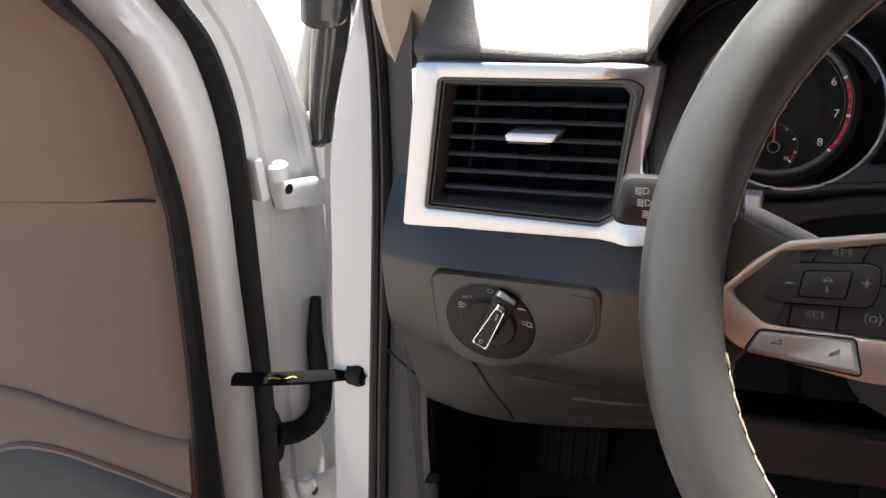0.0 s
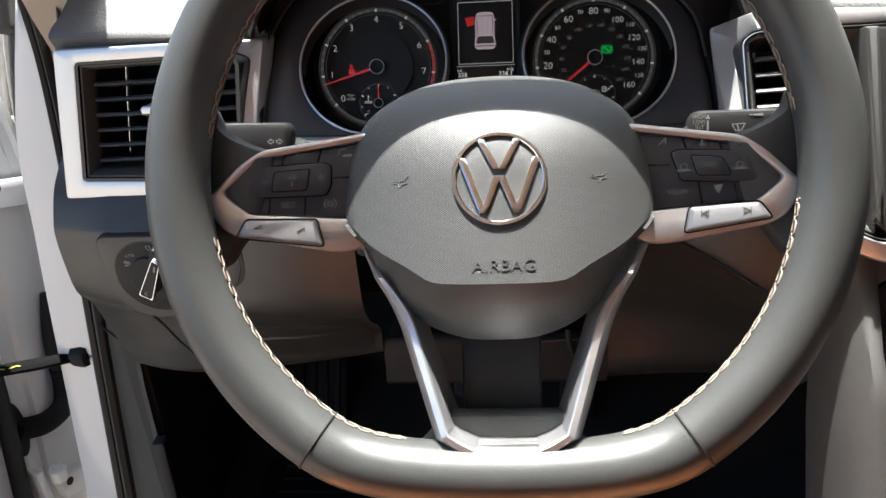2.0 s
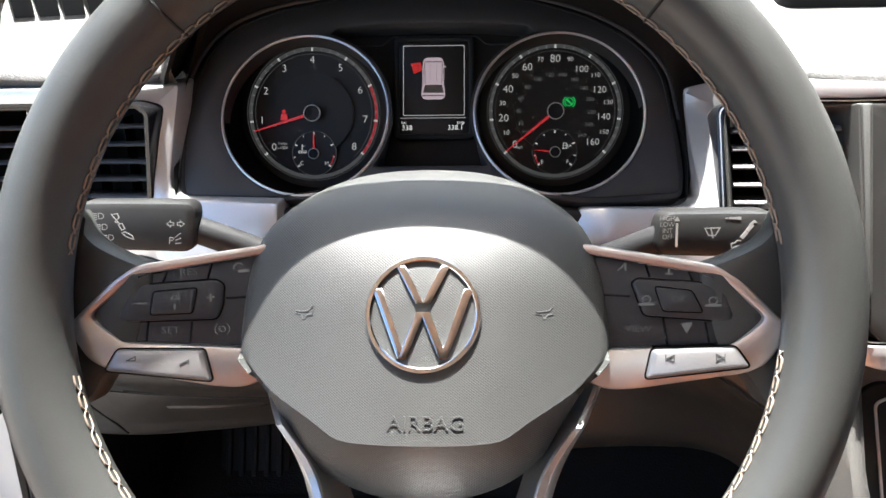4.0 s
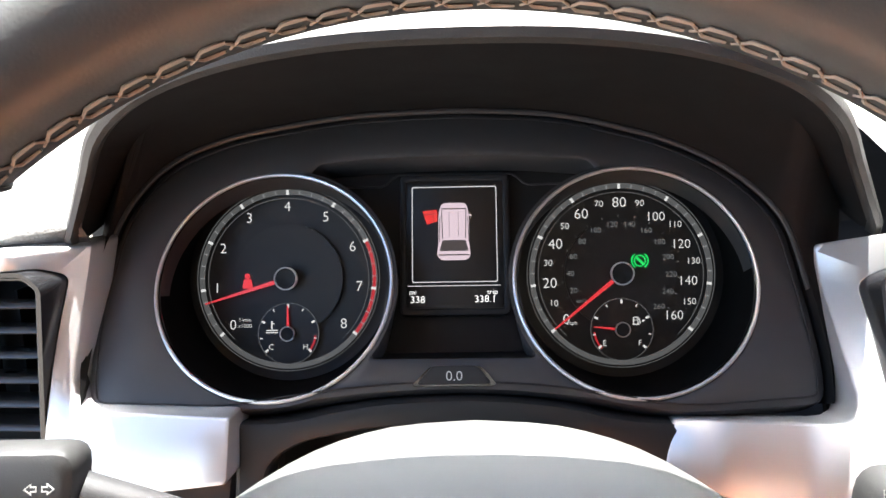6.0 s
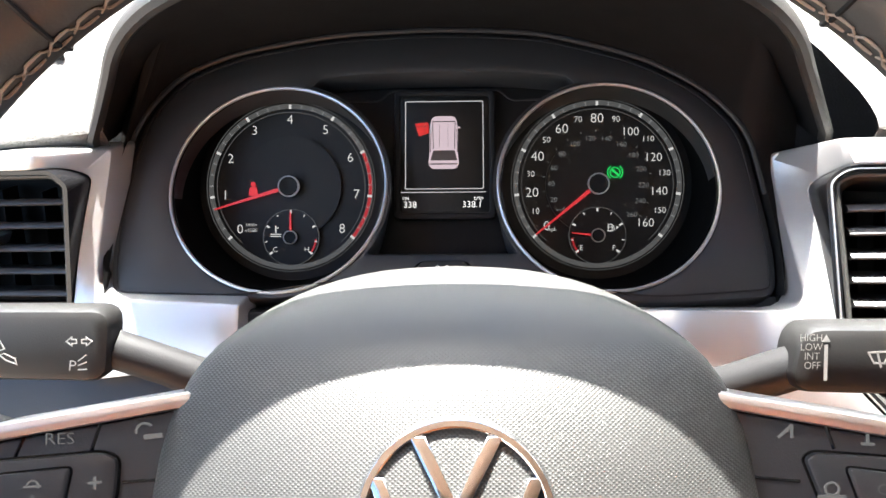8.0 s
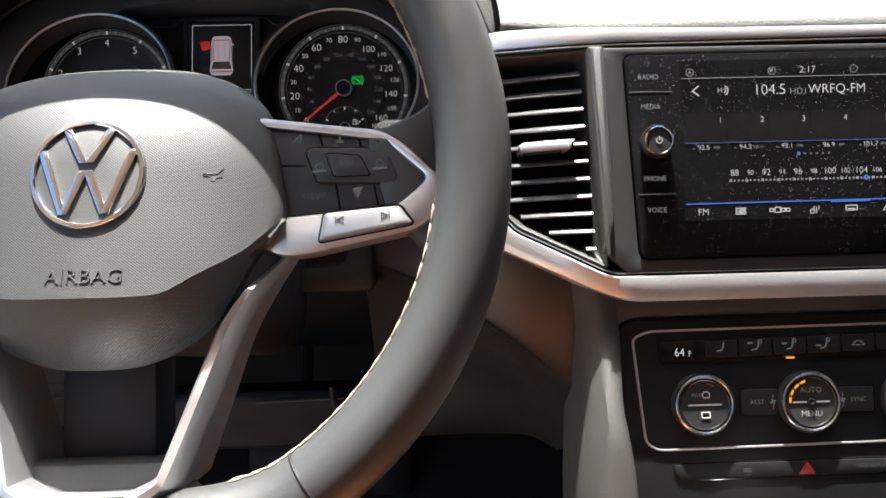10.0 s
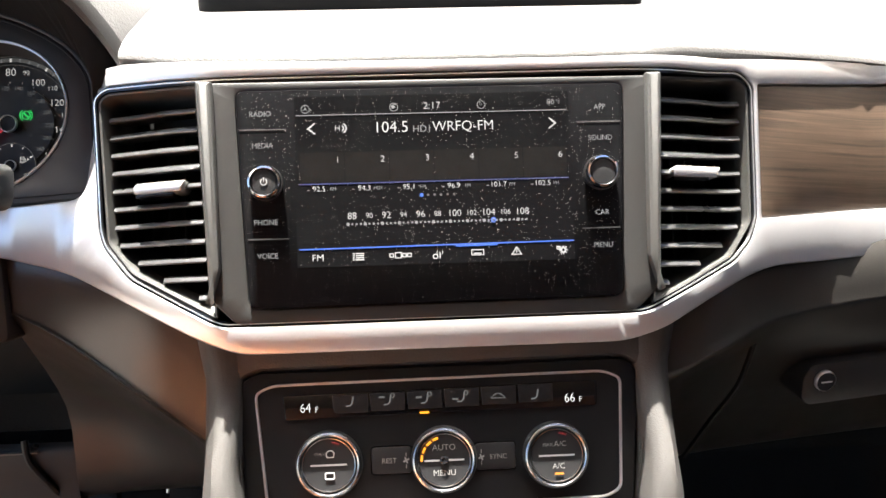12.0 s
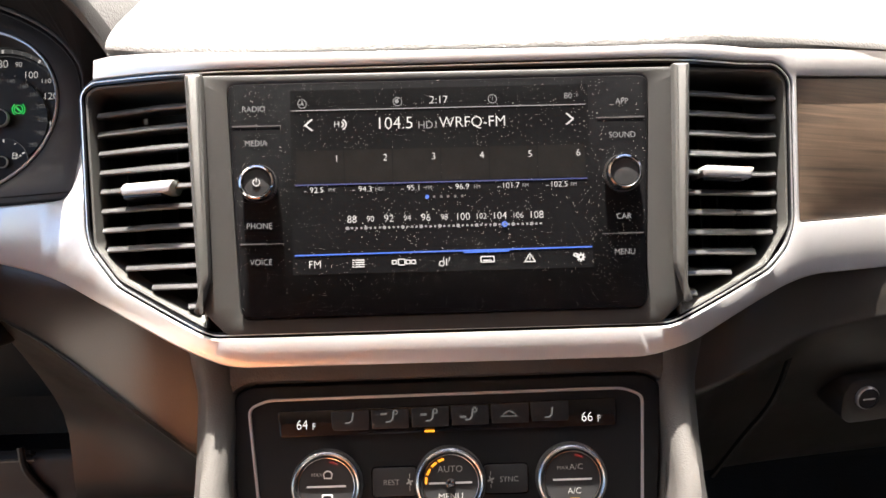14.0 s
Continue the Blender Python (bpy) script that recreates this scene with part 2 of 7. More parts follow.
def part(name, bm, mat, parent, label="", m=None, smooth=35, bake=None):
    if bake is not None:
        bm.transform(bake)
    ob = new(name, finish(bm, name, mat, smooth))
    ob.parent = parent
    if m is not None:
        ob.matrix_basis = m
    return tagged(ob, label)


def solid(name, bm, mat, label, category, m=None, kind="", smooth=35, group=""):
    ob = new(name, finish(bm, name, mat, smooth))
    if m is not None:
        ob.matrix_basis = m
    return tagged(ob, label, category, group, kind)


def rounded(pts, r, seg=4):
    """A polygon with rounded corners; r is one radius or one for each corner."""
    out = []
    n = len(pts)
    for i, p in enumerate(pts):
        p, a, b = Vector(p), Vector(pts[i - 1]), Vector(pts[(i + 1) % n])
        rr = r[i] if isinstance(r, (list, tuple)) else r
        d1, d2 = (a - p), (b - p)
        k = min(rr, d1.length * 0.45, d2.length * 0.45)
        s, e = p + d1.normalized() * k, p + d2.normalized() * k
        if k < 1e-5:
            out.append(p)
            continue
        for j in range(seg + 1):
            f = j / seg
            out.append(s * (1 - f) ** 2 + p * 2 * f * (1 - f) + e * f * f)
    return [Vector((q.x, q.y)) for q in out]


def rect(w, h, cx=0.0, cy=0.0, r=0.0, seg=4):
    pts = [(cx - w / 2, cy - h / 2), (cx + w / 2, cy - h / 2), (cx + w / 2, cy + h / 2), (cx - w / 2, cy + h / 2)]
    return rounded(pts, r, seg) if r else [Vector(p) for p in pts]


def circle(r, cx=0.0, cy=0.0, n=48):
    return [Vector((cx + r * math.cos(2 * math.pi * i / n), cy + r * math.sin(2 * math.pi * i / n))) for i in range(n)]


def dense(pts, step):
    out = []
    for i, p in enumerate(pts):
        a, b = Vector(p), Vector(pts[(i + 1) % len(pts)])
        k = max(1, int((b - a).length / step))
        out += [a.lerp(b, j / k) for j in range(k)]
    return out


def area2(loop):
    return sum(loop[i - 1].x * p.y - p.x * loop[i - 1].y for i, p in enumerate(loop)) / 2


def inset(loop, d):
    """Moves a closed outline inwards by d."""
    s = 1 if area2(loop) > 0 else -1
    out = []
    n = len(loop)
    for i, p in enumerate(loop):
        a = (p - loop[i - 1])
        b = (loop[(i + 1) % n] - p)
        if a.length < 1e-9 or b.length < 1e-9:
            out.append(p.copy())
            continue
        a, b = a.normalized(), b.normalized()
        n1, n2 = Vector((-a.y, a.x)) * s, Vector((-b.y, b.x)) * s
        m = n1 + n2
        k = max(0.35, m.length / 2)
        out.append(p + m.normalized() * (d / k) if m.length > 1e-6 else p + n1 * d)
    return out


def prism(outline, z0, z1, bevel=0.0, holes=(), shape=None, back=False):
    """A plate with the outline and holes given, from z0 to z1, its front edges rounded; shape bends it."""
    bm = bmesh.new()
    front, rear = [], []
    for loop, s in [(outline, 1)] + [(h, -1) for h in holes]:
        loop = [Vector(p) for p in loop]
        steps = [(0, z0), (0, z1)] if not bevel else [(0, z0), (0, z1 - bevel), (bevel * 0.3, z1 - bevel * 0.3), (bevel, z1)]
        rings = []
        for d, z in steps:
            lp = inset(loop, d * s) if d else loop
            rings.append([bm.verts.new((p.x, p.y, z)) for p in lp])
        for r1, r2 in zip(rings, rings[1:]):
            for i in range(len(r1)):
                bm.faces.new((r1[i - 1], r1[i], r2[i], r2[i - 1]))
        front.append(rings[-1])
        rear.append(rings[0])
    for group in (front, rear) if back else (front,):
        edges = []
        for r in group:
            for i in range(len(r)):
                edges.append(bm.edges.get((r[i - 1], r[i])) or bm.edges.new((r[i - 1], r[i])))
        bmesh.ops.triangle_fill(bm, use_beauty=True, use_dissolve=False, edges=edges)
    if shape:
        for v in bm.verts:
            v.co = Vector(shape(v.co))
    return bm


def loft(rings, closed=True, caps=False):
    bm = bmesh.new()
    vs = [[bm.verts.new(p) for p in r] for r in rings]
    n = len(vs[0])
    for a, b in zip(vs, vs[1:]):
        for i in range(0 if closed else 1, n):
            bm.faces.new((a[i - 1], a[i], b[i], b[i - 1]))
    if caps:
        for r in (vs[0], vs[-1]):
            bm.faces.new(r)
    return bm


def lathe(profile, n=40, o=(0, 0, 0)):
    o = Vector(o)
    return loft([[o + Vector((r * math.cos(2 * math.pi * i / n), r * math.sin(2 * math.pi * i / n), z)) for i in range(n)] for r, z in profile])


def tube(path, r, n=10, closed=False, flat=1.0, up=None):
    """A round bar along a path; r may be one radius or one for each point. up: direction along which it is flattened."""
    pts = [Vector(p) for p in path]
    rings = []
    last = None
    for i, p in enumerate(pts):
        if closed:
            t = (pts[(i + 1) % len(pts)] - pts[i - 1]).normalized()
        else:
            t = (pts[min(i + 1, len(pts) - 1)] - pts[max(i - 1, 0)]).normalized()
        ref = Vector(up) if up else (last if last else (Vector((0, 0, 1)) if abs(t.z) < 0.9 else Vector((1, 0, 0))))
        a = (ref - t * ref.dot(t)).normalized()
        last = a
        b = t.cross(a)
        rr = r[i] if isinstance(r, (list, tuple)) else r
        rings.append([p + a * (math.cos(2 * math.pi * k / n) * rr * flat) + b * (math.sin(2 * math.pi * k / n) * rr) for k in range(n)])
    if closed:
        rings.append(rings[0])
        bm = loft(rings)
        bmesh.ops.remove_doubles(bm, verts=bm.verts, dist=1e-6)
        return bm
    return loft(rings, caps=True)


def curve_points(ctrl, n=8):
    """A smooth line through control points."""
    p = [Vector(c) for c in ctrl]
    out = []
    for i in range(len(p) - 1):
        p0, p1, p2, p3 = p[max(i - 1, 0)], p[i], p[i + 1], p[min(i + 2, len(p) - 1)]
        for j in range(n):
            t = j / n
            out.append(0.5 * ((2 * p1) + (p2 - p0) * t + (2 * p0 - 5 * p1 + 4 * p2 - p3) * t * t + (3 * p1 - p0 - 3 * p2 + p3) * t ** 3))
    out.append(p[-1])
    return out


def box(w, d, h, c=(0, 0, 0), bevel=0.0):
    bm = bmesh.new()
    bmesh.ops.create_cube(bm, size=1)
    for v in bm.verts:
        v.co = Vector((v.co.x * w + c[0], v.co.y * d + c[1], v.co.z * h + c[2]))
    if bevel:
        bmesh.ops.bevel(bm, geom=list(bm.edges), offset=bevel, segments=2, profile=0.5, affect="EDGES")
    return bm


def joined(bms):
    out = bmesh.new()
    for b in bms:
        me = bpy.data.meshes.new("join")
        b.to_mesh(me)
        b.free()
        out.from_mesh(me)
        bpy.data.meshes.remove(me)
    return out


def words(body, size, x=0.0, y=0.0, z=0.0, align="CENTER", depth=0.0, turn=0.0, squeeze=1.0):
    """Writing as a mesh, its middle (or left end) at x, y."""
    c = bpy.data.curves.new("words", "FONT")
    c.body, c.size, c.align_x, c.align_y, c.extrude = body, size, align, "CENTER", depth
    c.resolution_u, c.offset = 3, -0.009 * size
    o = bpy.data.objects.new("words", c)
    bm = bmesh.new()
    bm.from_mesh(o.to_mesh())
    o.to_mesh_clear()
    bpy.data.objects.remove(o)
    bpy.data.curves.remove(c)
    m = pose(x, y, z, 0, 0, turn) @ Matrix.Diagonal((squeeze, 1, 1, 1))
    bmesh.ops.transform(bm, matrix=m, verts=bm.verts)
    return bm


def flat(outline, z, holes=()):
    return prism(outline, z - 0.0002, z, holes=holes)


def bars(rows, z):
    """Flat strokes: rows of x0, y0, x1, y1, width."""
    bms = []
    for x0, y0, x1, y1, w in rows:
        a, b = Vector((x0, y0)), Vector((x1, y1))
        d = (b - a).normalized() * (w / 2)
        s = Vector((-d.y, d.x))
        bms.append(flat([a - d - s, b + d - s, b + d + s, a - d + s], z))
    return joined(bms)


def arc(r0, r1, a0, a1, z0, z1, n=40, cx=0.0, cy=0.0):
    pts = [(cx + r1 * math.cos(radians(a0 + (a1 - a0) * i / n)), cy + r1 * math.sin(radians(a0 + (a1 - a0) * i / n))) for i in range(n + 1)]
    pts += [(cx + r0 * math.cos(radians(a1 + (a0 - a1) * i / n)), cy + r0 * math.sin(radians(a1 + (a0 - a1) * i / n))) for i in range(n + 1)]
    return prism([Vector(p) for p in pts], z0, z1)

from mathutils.bvhtree import BVHTree

# ---- the car's shell and the ground ----
MID = 0.409  # the car's middle line

bm = bmesh.new()
bmesh.ops.create_grid(bm, x_segments=8, y_segments=8, size=400)
solid("ground", bm, ASPHALT, "pale sunlit asphalt of a parking lot", "ground", kind="structure")

dashboard = thing("dashboard", pose(0, 0, 0), "black grained soft dashboard with lower panels", "dashboard")


def set_back(x):
    """How far the front edge of the dashboard top stands back from its middle."""
    u = abs(x - MID)
    if x < 0:
        return 0.046 - 0.14 * (x + 0.294) + 0.6 * max(0, x + 0.25)
    return 0.405 * (u - 0.15 if u > 0.18 else (u - 0.12) ** 2 / 0.12 if u > 0.12 else 0) - 0.297 * max(0, u - 0.33)


def top_sheet(x0, x1, ys):
    rows = []
    for y, z in ((0.247, 1.1), (0.2335, 1.1205), (0.2345, 1.1225), (0.238, 1.1252), (0.247, 1.1285), (0.262, 1.132), (0.33, 1.14), (0.45, 1.149), (0.62, 1.151), (0.77, 1.149), (0.79, 1.09)):
        if y >= ys:
            rows.append([(x, y + set_back(x) * (1 if y < 0.3 else 0.5 if y < 0.4 else -0.3 if y > 0.6 else 0), z - (0.0095 if x < 0 and y < 0.3 else 0) - max(0, min(0.03, 0.14 * (x - 0.58))) * (1 if y < 0.3 else 0.5 if y < 0.4 else 0)) for x in np.linspace(x0, x1, 40)])
    return loft(rows, closed=False)


part("top_pad", top_sheet(-0.378, -0.2, 0), DASH_SUNLIT, dashboard, "grained soft top of the dashboard, colour lightened for sun")
part("top_pad", top_sheet(0.205, 1.24, 0), DASH_SUNLIT, dashboard, "grained soft top of the dashboard, colour lightened for sun")
part("top_pad", top_sheet(-0.2, 0.205, 0.4), DASH_SUNLIT, dashboard, "grained soft top of the dashboard, colour lightened for sun")
# a flat black sheet in place of the open tray's recess, and defroster slots
lid = rounded([(0.243, 0.338), (0.575, 0.338), (0.56, 0.492), (0.253, 0.492)], 0.012)
part("tray_joint", prism(inset(lid, -0.0022), 1.12, 1.1505), RUBBER, dashboard, "dark joint round the tray sheet")
part("tray_sheet", prism(lid, 1.12, 1.1535, 0.003), MATT_BLACK, dashboard, "flat matt black sheet standing in for the open tray in the dashboard top")
for k in range(5):
    x = -0.335 + 0.02 * k
    part("grille_slot", prism([(x, 0.35), (x + 0.0165, 0.35), (x - 0.0095, 0.395), (x - 0.026, 0.395)], 1.13, 1.1555), RUBBER, dashboard, "slanted dark slot of the side grille")
for x0, x1, y in ((-0.44, -0.33, 0.6), (0.24, 0.6, 0.69), (0.65, 1.1, 0.66)):
    part("defroster_slot", prism(rounded([(x0, y), (x1, y + 0.005), (x1, y + 0.02), (x0, y + 0.015)], 0.004), 1.13, 1.1535), RUBBER, dashboard, "narrow dark defroster slot")


def profile_sheet(columns):
    """A sheet through columns of points, each column a smooth line."""
    lines = [curve_points(c, 5) for c in columns]
    n = len(lines[0])
    across = [curve_points([l[i] for l in lines], 4) for i in range(n)]
    return loft(across, closed=False)


left_cols = []
for x, zt, yt, ym, yl, yb in ((-0.412, 0.975, 0.292, 0.29, 0.335, 0.37), (-0.36, 0.98, 0.272, 0.262, 0.31, 0.345), (-0.3, 0.98, 0.263, 0.246, 0.3, 0.33), (-0.2, 0.985, 0.252, 0.247, 0.3, 0.325), (-0.128, 0.985, 0.255, 0.258, 0.31, 0.325)):
    low = 0.14 * max(0, -0.128 - x)
    left_cols.append([(x, yt + 0.03, zt + 0.02), (x, yt, zt), (x, yt - 0.018, zt - 0.026), (x, yt - 0.0225, zt - 0.04), (x, yt - 0.0215, 0.905), (x, yt - 0.015, 0.87), (x, yt + 0.008, 0.84), (x, yl, 0.8 - low), (x, yb, 0.762 - low), (x, yb + 0.12, 0.755 - low)])
knee = profile_sheet(left_cols)
knee_tree = BVHTree.FromBMesh(knee)
part("knee_panel", knee, HARD, dashboard, "dark grained lower panel under the driver's vent")


def on_knee(rows, out=0.0):
    """Points x, z laid on the driver's knee panel."""
    return [knee_tree.ray_cast(Vector((x, -0.5, z)), Vector((0, 1, 0)))[0] - Vector((0, out, 0)) for x, z in rows]



mid_cols = []
for x, zt, yt, ym, yl, yb in ((0.1, 0.985, 0.262, 0.945, 0.32, 0.33), (0.152, 0.982, 0.228, 0.937, 0.31, 0.335), (0.211, 0.978, 0.198, 0.908, 0.275, 0.335), (0.242, 0.965, 0.19, 0.885, 0.235, 0.33), (0.262, 0.96, 0.188, 0.87, 0.2, 0.31)):
    mid_cols.append([(x, yt + 0.03, zt + 0.02), (x, yt, zt), (x, yt - 0.011, ym + 0.008), (x, yt - 0.0125, ym), (x, yt - 0.008, ym - 0.01), (x, yl, 0.82), (x, yb - 0.01, 0.728), (x, yb + 0.12, 0.722)])
part("knee_panel", profile_sheet(mid_cols), HARD, dashboard, "dark grained side of the centre stack")
pass_cols = []
for x, zt, yt, ym, yl, yb in ((0.556, 0.96, 0.19, 0.185, 0.2, 0.31), (0.576, 0.965, 0.192, 0.2, 0.235, 0.33), (0.607, 0.978, 0.198, 0.222, 0.268, 0.34), (0.68, 0.984, 0.232, 0.235, 0.285, 0.36), (0.9, 0.984, 0.272, 0.262, 0.315, 0.39), (1.22, 0.984, 0.31, 0.3, 0.35, 0.42)):
    pass_cols.append([(x, yt + 0.03, zt + 0.01), (x, yt, zt - 0.012), (x, yt - 0.014, zt - 0.04), (x, yt - 0.0145, zt - 0.052), (x, ym, 0.89), (x, yl, 0.82), (x, yb, 0.72), (x, yb + 0.12, 0.71)])
part("glovebox_panel", profile_sheet(pass_cols), HARD, dashboard, "dark grained panel under the passenger's inlay")

# centre face of the dashboard: everything here lies on one leaning face that sweeps back at both ends
SC = frame_at((MID, 0.192, 1.043), 25.6)


def swept(p):
    d = abs(p[0]) - 0.15
    b = 0.45 * (d if d > 0.03 else (d + 0.03) ** 2 / 0.12 if d > -0.03 else 0)
    far = abs(p[0]) - 0.33
    if far > 0:
        b -= 0.33 * far
    return (p[0], p[1] + (0.2 * max(0, b - 0.0225) if p[0] > 0 else 0), p[2] - b)


TRIM_FOOT = ((-0.318, -0.246, -0.2, -0.15, -0.125, 0.119, 0.145, 0.173, 0.206, 0.233, 0.64), (-0.024, -0.041, -0.0645, -0.0888, -0.0985, -0.0985, -0.091, -0.0766, -0.0611, -0.0552, -0.057))


def rolled(p):
    """The swept face, its foot turned under, its upper edge beside the cluster rolled back further."""
    x, y, z = swept(p)
    under = float(np.interp(p[0], TRIM_FOOT[0], TRIM_FOOT[1])) + 0.005
    z -= 0.003 * max(0, min(1, (under - p[1]) / 0.004)) if -0.3 < p[0] < 0.3 else 0
    return (x, y, z - 0.042 * max(0, min(1, (-0.2135 - p[0]) / 0.0165)) * max(0, min(1, p[1] / 0.08)))


centre = thing("centre_trim", SC, "satin silver trim sweeping round the display and vents", "dashboard trim")
hole = rounded([(-0.2252, 0.0735), (-0.216, 0.0805), (-0.15, 0.0775), (0.18, 0.079), (0.2125, 0.0808), (0.2243, 0.0705), (0.2213, -0.0225), (0.2145, -0.037), (0.2005, -0.0492), (0.138, -0.0785), (0.1297, -0.0807), (-0.1337, -0.0811), (-0.1418, -0.0785), (-0.1984, -0.0488), (-0.2172, -0.0265), (-0.2205, -0.0157)], 0.006)
outer = rounded([(-0.218, 0.0948), (-0.138, 0.0873), (-0.07, 0.0859), (0.106, 0.0854), (0.187, 0.0878), (0.23, 0.0888), (0.64, 0.0895), (0.64, 0.0712), (0.2278, 0.0712), (0.2247, -0.0222), (0.64, -0.0242), (0.64, -0.057), (0.2933, -0.0568), (0.2331, -0.0552), (0.2065, -0.0611), (0.1726, -0.0766), (0.1455, -0.091), (0.1186, -0.0985), (-0.125, -0.0985), (-0.1505, -0.0888), (-0.1997, -0.0645), (-0.246, -0.0409), (-0.318, -0.024), (-0.313, 0.007), (-0.2325, 0.007), (-0.2375, 0.093)], [0.002, 0.02, 0.02, 0.02, 0.02, 0.02, 0.002, 0.002, 0.002, 0.003, 0.002, 0.002, 0.02, 0.02, 0.02, 0.02, 0.01, 0.01, 0.01, 0.01, 0.02, 0.02, 0.002, 0.004, 0.014, 0.004])
part("trim_band", prism(dense(outer, 0.012), -0.03, 0.0, 0.0013, [dense(hole, 0.012)], rolled), SATIN, centre)
edge = inset(hole, 0.0035)
part("trim_liner", prism(dense(hole, 0.012), -0.03, -0.002, 0.0, [dense(edge, 0.012)], swept), GLOSS, centre, "thin gloss black inner edge")
part("bright_line", prism(dense(inset(hole, 0.0015), 0.012), -0.003, -0.0008, 0.0, [dense(inset(hole, 0.0022), 0.012)], swept), SATIN_CHROME, centre, "thin chrome line")
wood = rounded([(0.2284, 0.0706), (0.64, 0.0706), (0.64, -0.0236), (0.2253, -0.0216)], 0.002)
part("wood_inlay", prism(dense(wood, 0.02), -0.02, -0.003, 0.001, shape=swept), WOOD, centre, "dark grained wood inlay")
back = prism(dense(inset(hole, -0.004), 0.012), -0.075, -0.07, shape=swept)
part("backing", back, PLASTIC, centre, "black cavity behind the vents")

# slatted vents beside the display
def slat_vent(name, m, outline, spans, tab, label, shape=None, lean=12.0, front=-0.007, inner=None, tilt=0.0):
    """A vent: a sloping frame, blades across it, and a satin slider on one blade. spans: y, x0, x1 of each blade."""
    v = thing(name, m, label, "air vent", "air vents")
    inner = inner or inset(outline, 0.006)
    rings = []
    for lp, z in ((outline, -0.008), (outline, -0.0035), (inset(outline, 0.0008), -0.0028), (inset(outline, 0.002), -0.0034), (inset(inner, -0.0008), -0.0165), (inner, -0.019), (inner, -0.065)):
        rings.append([(p.x, p.y, z) for p in lp])
    bm = loft(rings)
    if shape:
        for q in bm.verts:
            q.co = Vector(shape(q.co))
    part("frame", bm, BEZEL, v, "dark satin sloping frame")
    bm = prism(inset(inner, -0.002), -0.07, -0.066)
    if shape:
        for q in bm.verts:
            q.co = Vector(shape(q.co))
    part("cavity", bm, RUBBER, v, "dark inside of the vent")
    for y, x0, x1 in spans:
        nose = [(-0.0014, -0.03), (-0.0019, -0.003), (-0.0016, -0.0008), (-0.0008, 0.0), (-0.0001, -0.0003), (0.0017, -0.0023), (0.0021, -0.0034), (0.0014, -0.03)]
        bm = loft([[(x, y + v, front + w) for v, w in nose] for x in np.linspace(x0, x1, 9)], caps=True)
        for q in bm.verts:
            q.co.y += (q.co.z - front) * math.tan(radians(lean)) + q.co.x * tilt
            if shape:
                q.co = Vector(shape(q.co))
        part("blade", bm, BLADE, v)
    for k in range(5):
        x = spans[0][1] + (spans[0][2] - spans[0][1]) * (k + 0.5) / 5
        ys = [q[0] for q in spans]
        bm = box(0.0015, max(ys) - min(ys), 0.015, (x, (max(ys) + min(ys)) / 2, -0.055))
        if shape:
            for q in bm.verts:
                q.co = Vector(shape(q.co))
        part("rear_blade", bm, PLASTIC, v)
    x0, x1, y = tab
    grip = rounded([(x0 + 0.0012, y - 0.0036), (x1 - 0.0035, y - 0.0036), (x1, y + 0.0034), (x0 + 0.0028, y + 0.0034), (x0, y + 0.001)], 0.0012)
    for name2, bm, mat, note in (("slider", prism(grip, front - 0.016, front + 0.0075, 0.0016), SATIN, "satin silver slider"), ("slider_foot", prism(rounded([(x0 + 0.0015, y - 0.0056), (x1 - 0.009, y - 0.0056), (x1 - 0.009, y - 0.003), (x0 + 0.0015, y - 0.003)], 0.0008), front - 0.016, front + 0.005, 0.0008), GLOSS, "black foot of the slider")):
        for q in bm.verts:
            q.co.y += q.co.x * tilt
            if shape:
                q.co = Vector(shape(q.co))
        part(name2, bm, mat, v, note)
    return v


vl_out = rounded([(-0.2212, 0.0722), (-0.2138, 0.0765), (-0.1455, 0.0742), (-0.1375, -0.0765), (-0.1968, -0.0452), (-0.2148, -0.0238)], 0.004)
vl_in = rounded([(-0.2128, 0.0688), (-0.2072, 0.0725), (-0.1492, 0.0682), (-0.1428, -0.0655), (-0.1845, -0.0445), (-0.2085, -0.0232)], 0.004)


def vent_edge(y):
    """Where the blades of the centre vents end on their outer side."""
    if y > -0.0232:
        return -0.2085 - (y + 0.0232) * 0.05
    if y > -0.0445:
        return -0.2085 + (-0.0232 - y) * 1.127
    return -0.1845 + (-0.0445 - y) * 1.98


spans = [(0.0586 - 0.01207 * k, vent_edge(0.0586 - 0.01207 * k) - 0.0015, -0.1515 + 0.0007 * k) for k in range(11)]
slat_vent("air_vent", SC, vl_out, spans, (-0.1945, -0.157, 0.0098), "centre air vent with satin slider beside the display", swept, lean=-6.0, inner=vl_in)
vr_out = rounded([(-x, y - 0.001) for x, y in ((-0.2205, 0.0705), (-0.2118, 0.0775), (-0.1455, 0.0742), (-0.1375, -0.0755), (-0.1988, -0.0452), (-0.2172, -0.0225))], 0.004)
vr_in = rounded([(-x, y - 0.001) for x, y in ((-0.2138, 0.0682), (-0.2085, 0.0725), (-0.1492, 0.0682), (-0.1428, -0.0655), (-0.1965, -0.0405), (-0.2105, -0.0222))], 0.004)
slat_vent("air_vent", SC, vr_out, [(y, -x1, -x0) for y, x0, x1 in spans], (0.155, 0.1925, 0.0104), "centre air vent with satin slider beside the wood inlay", swept, lean=-6.0, inner=vr_in)

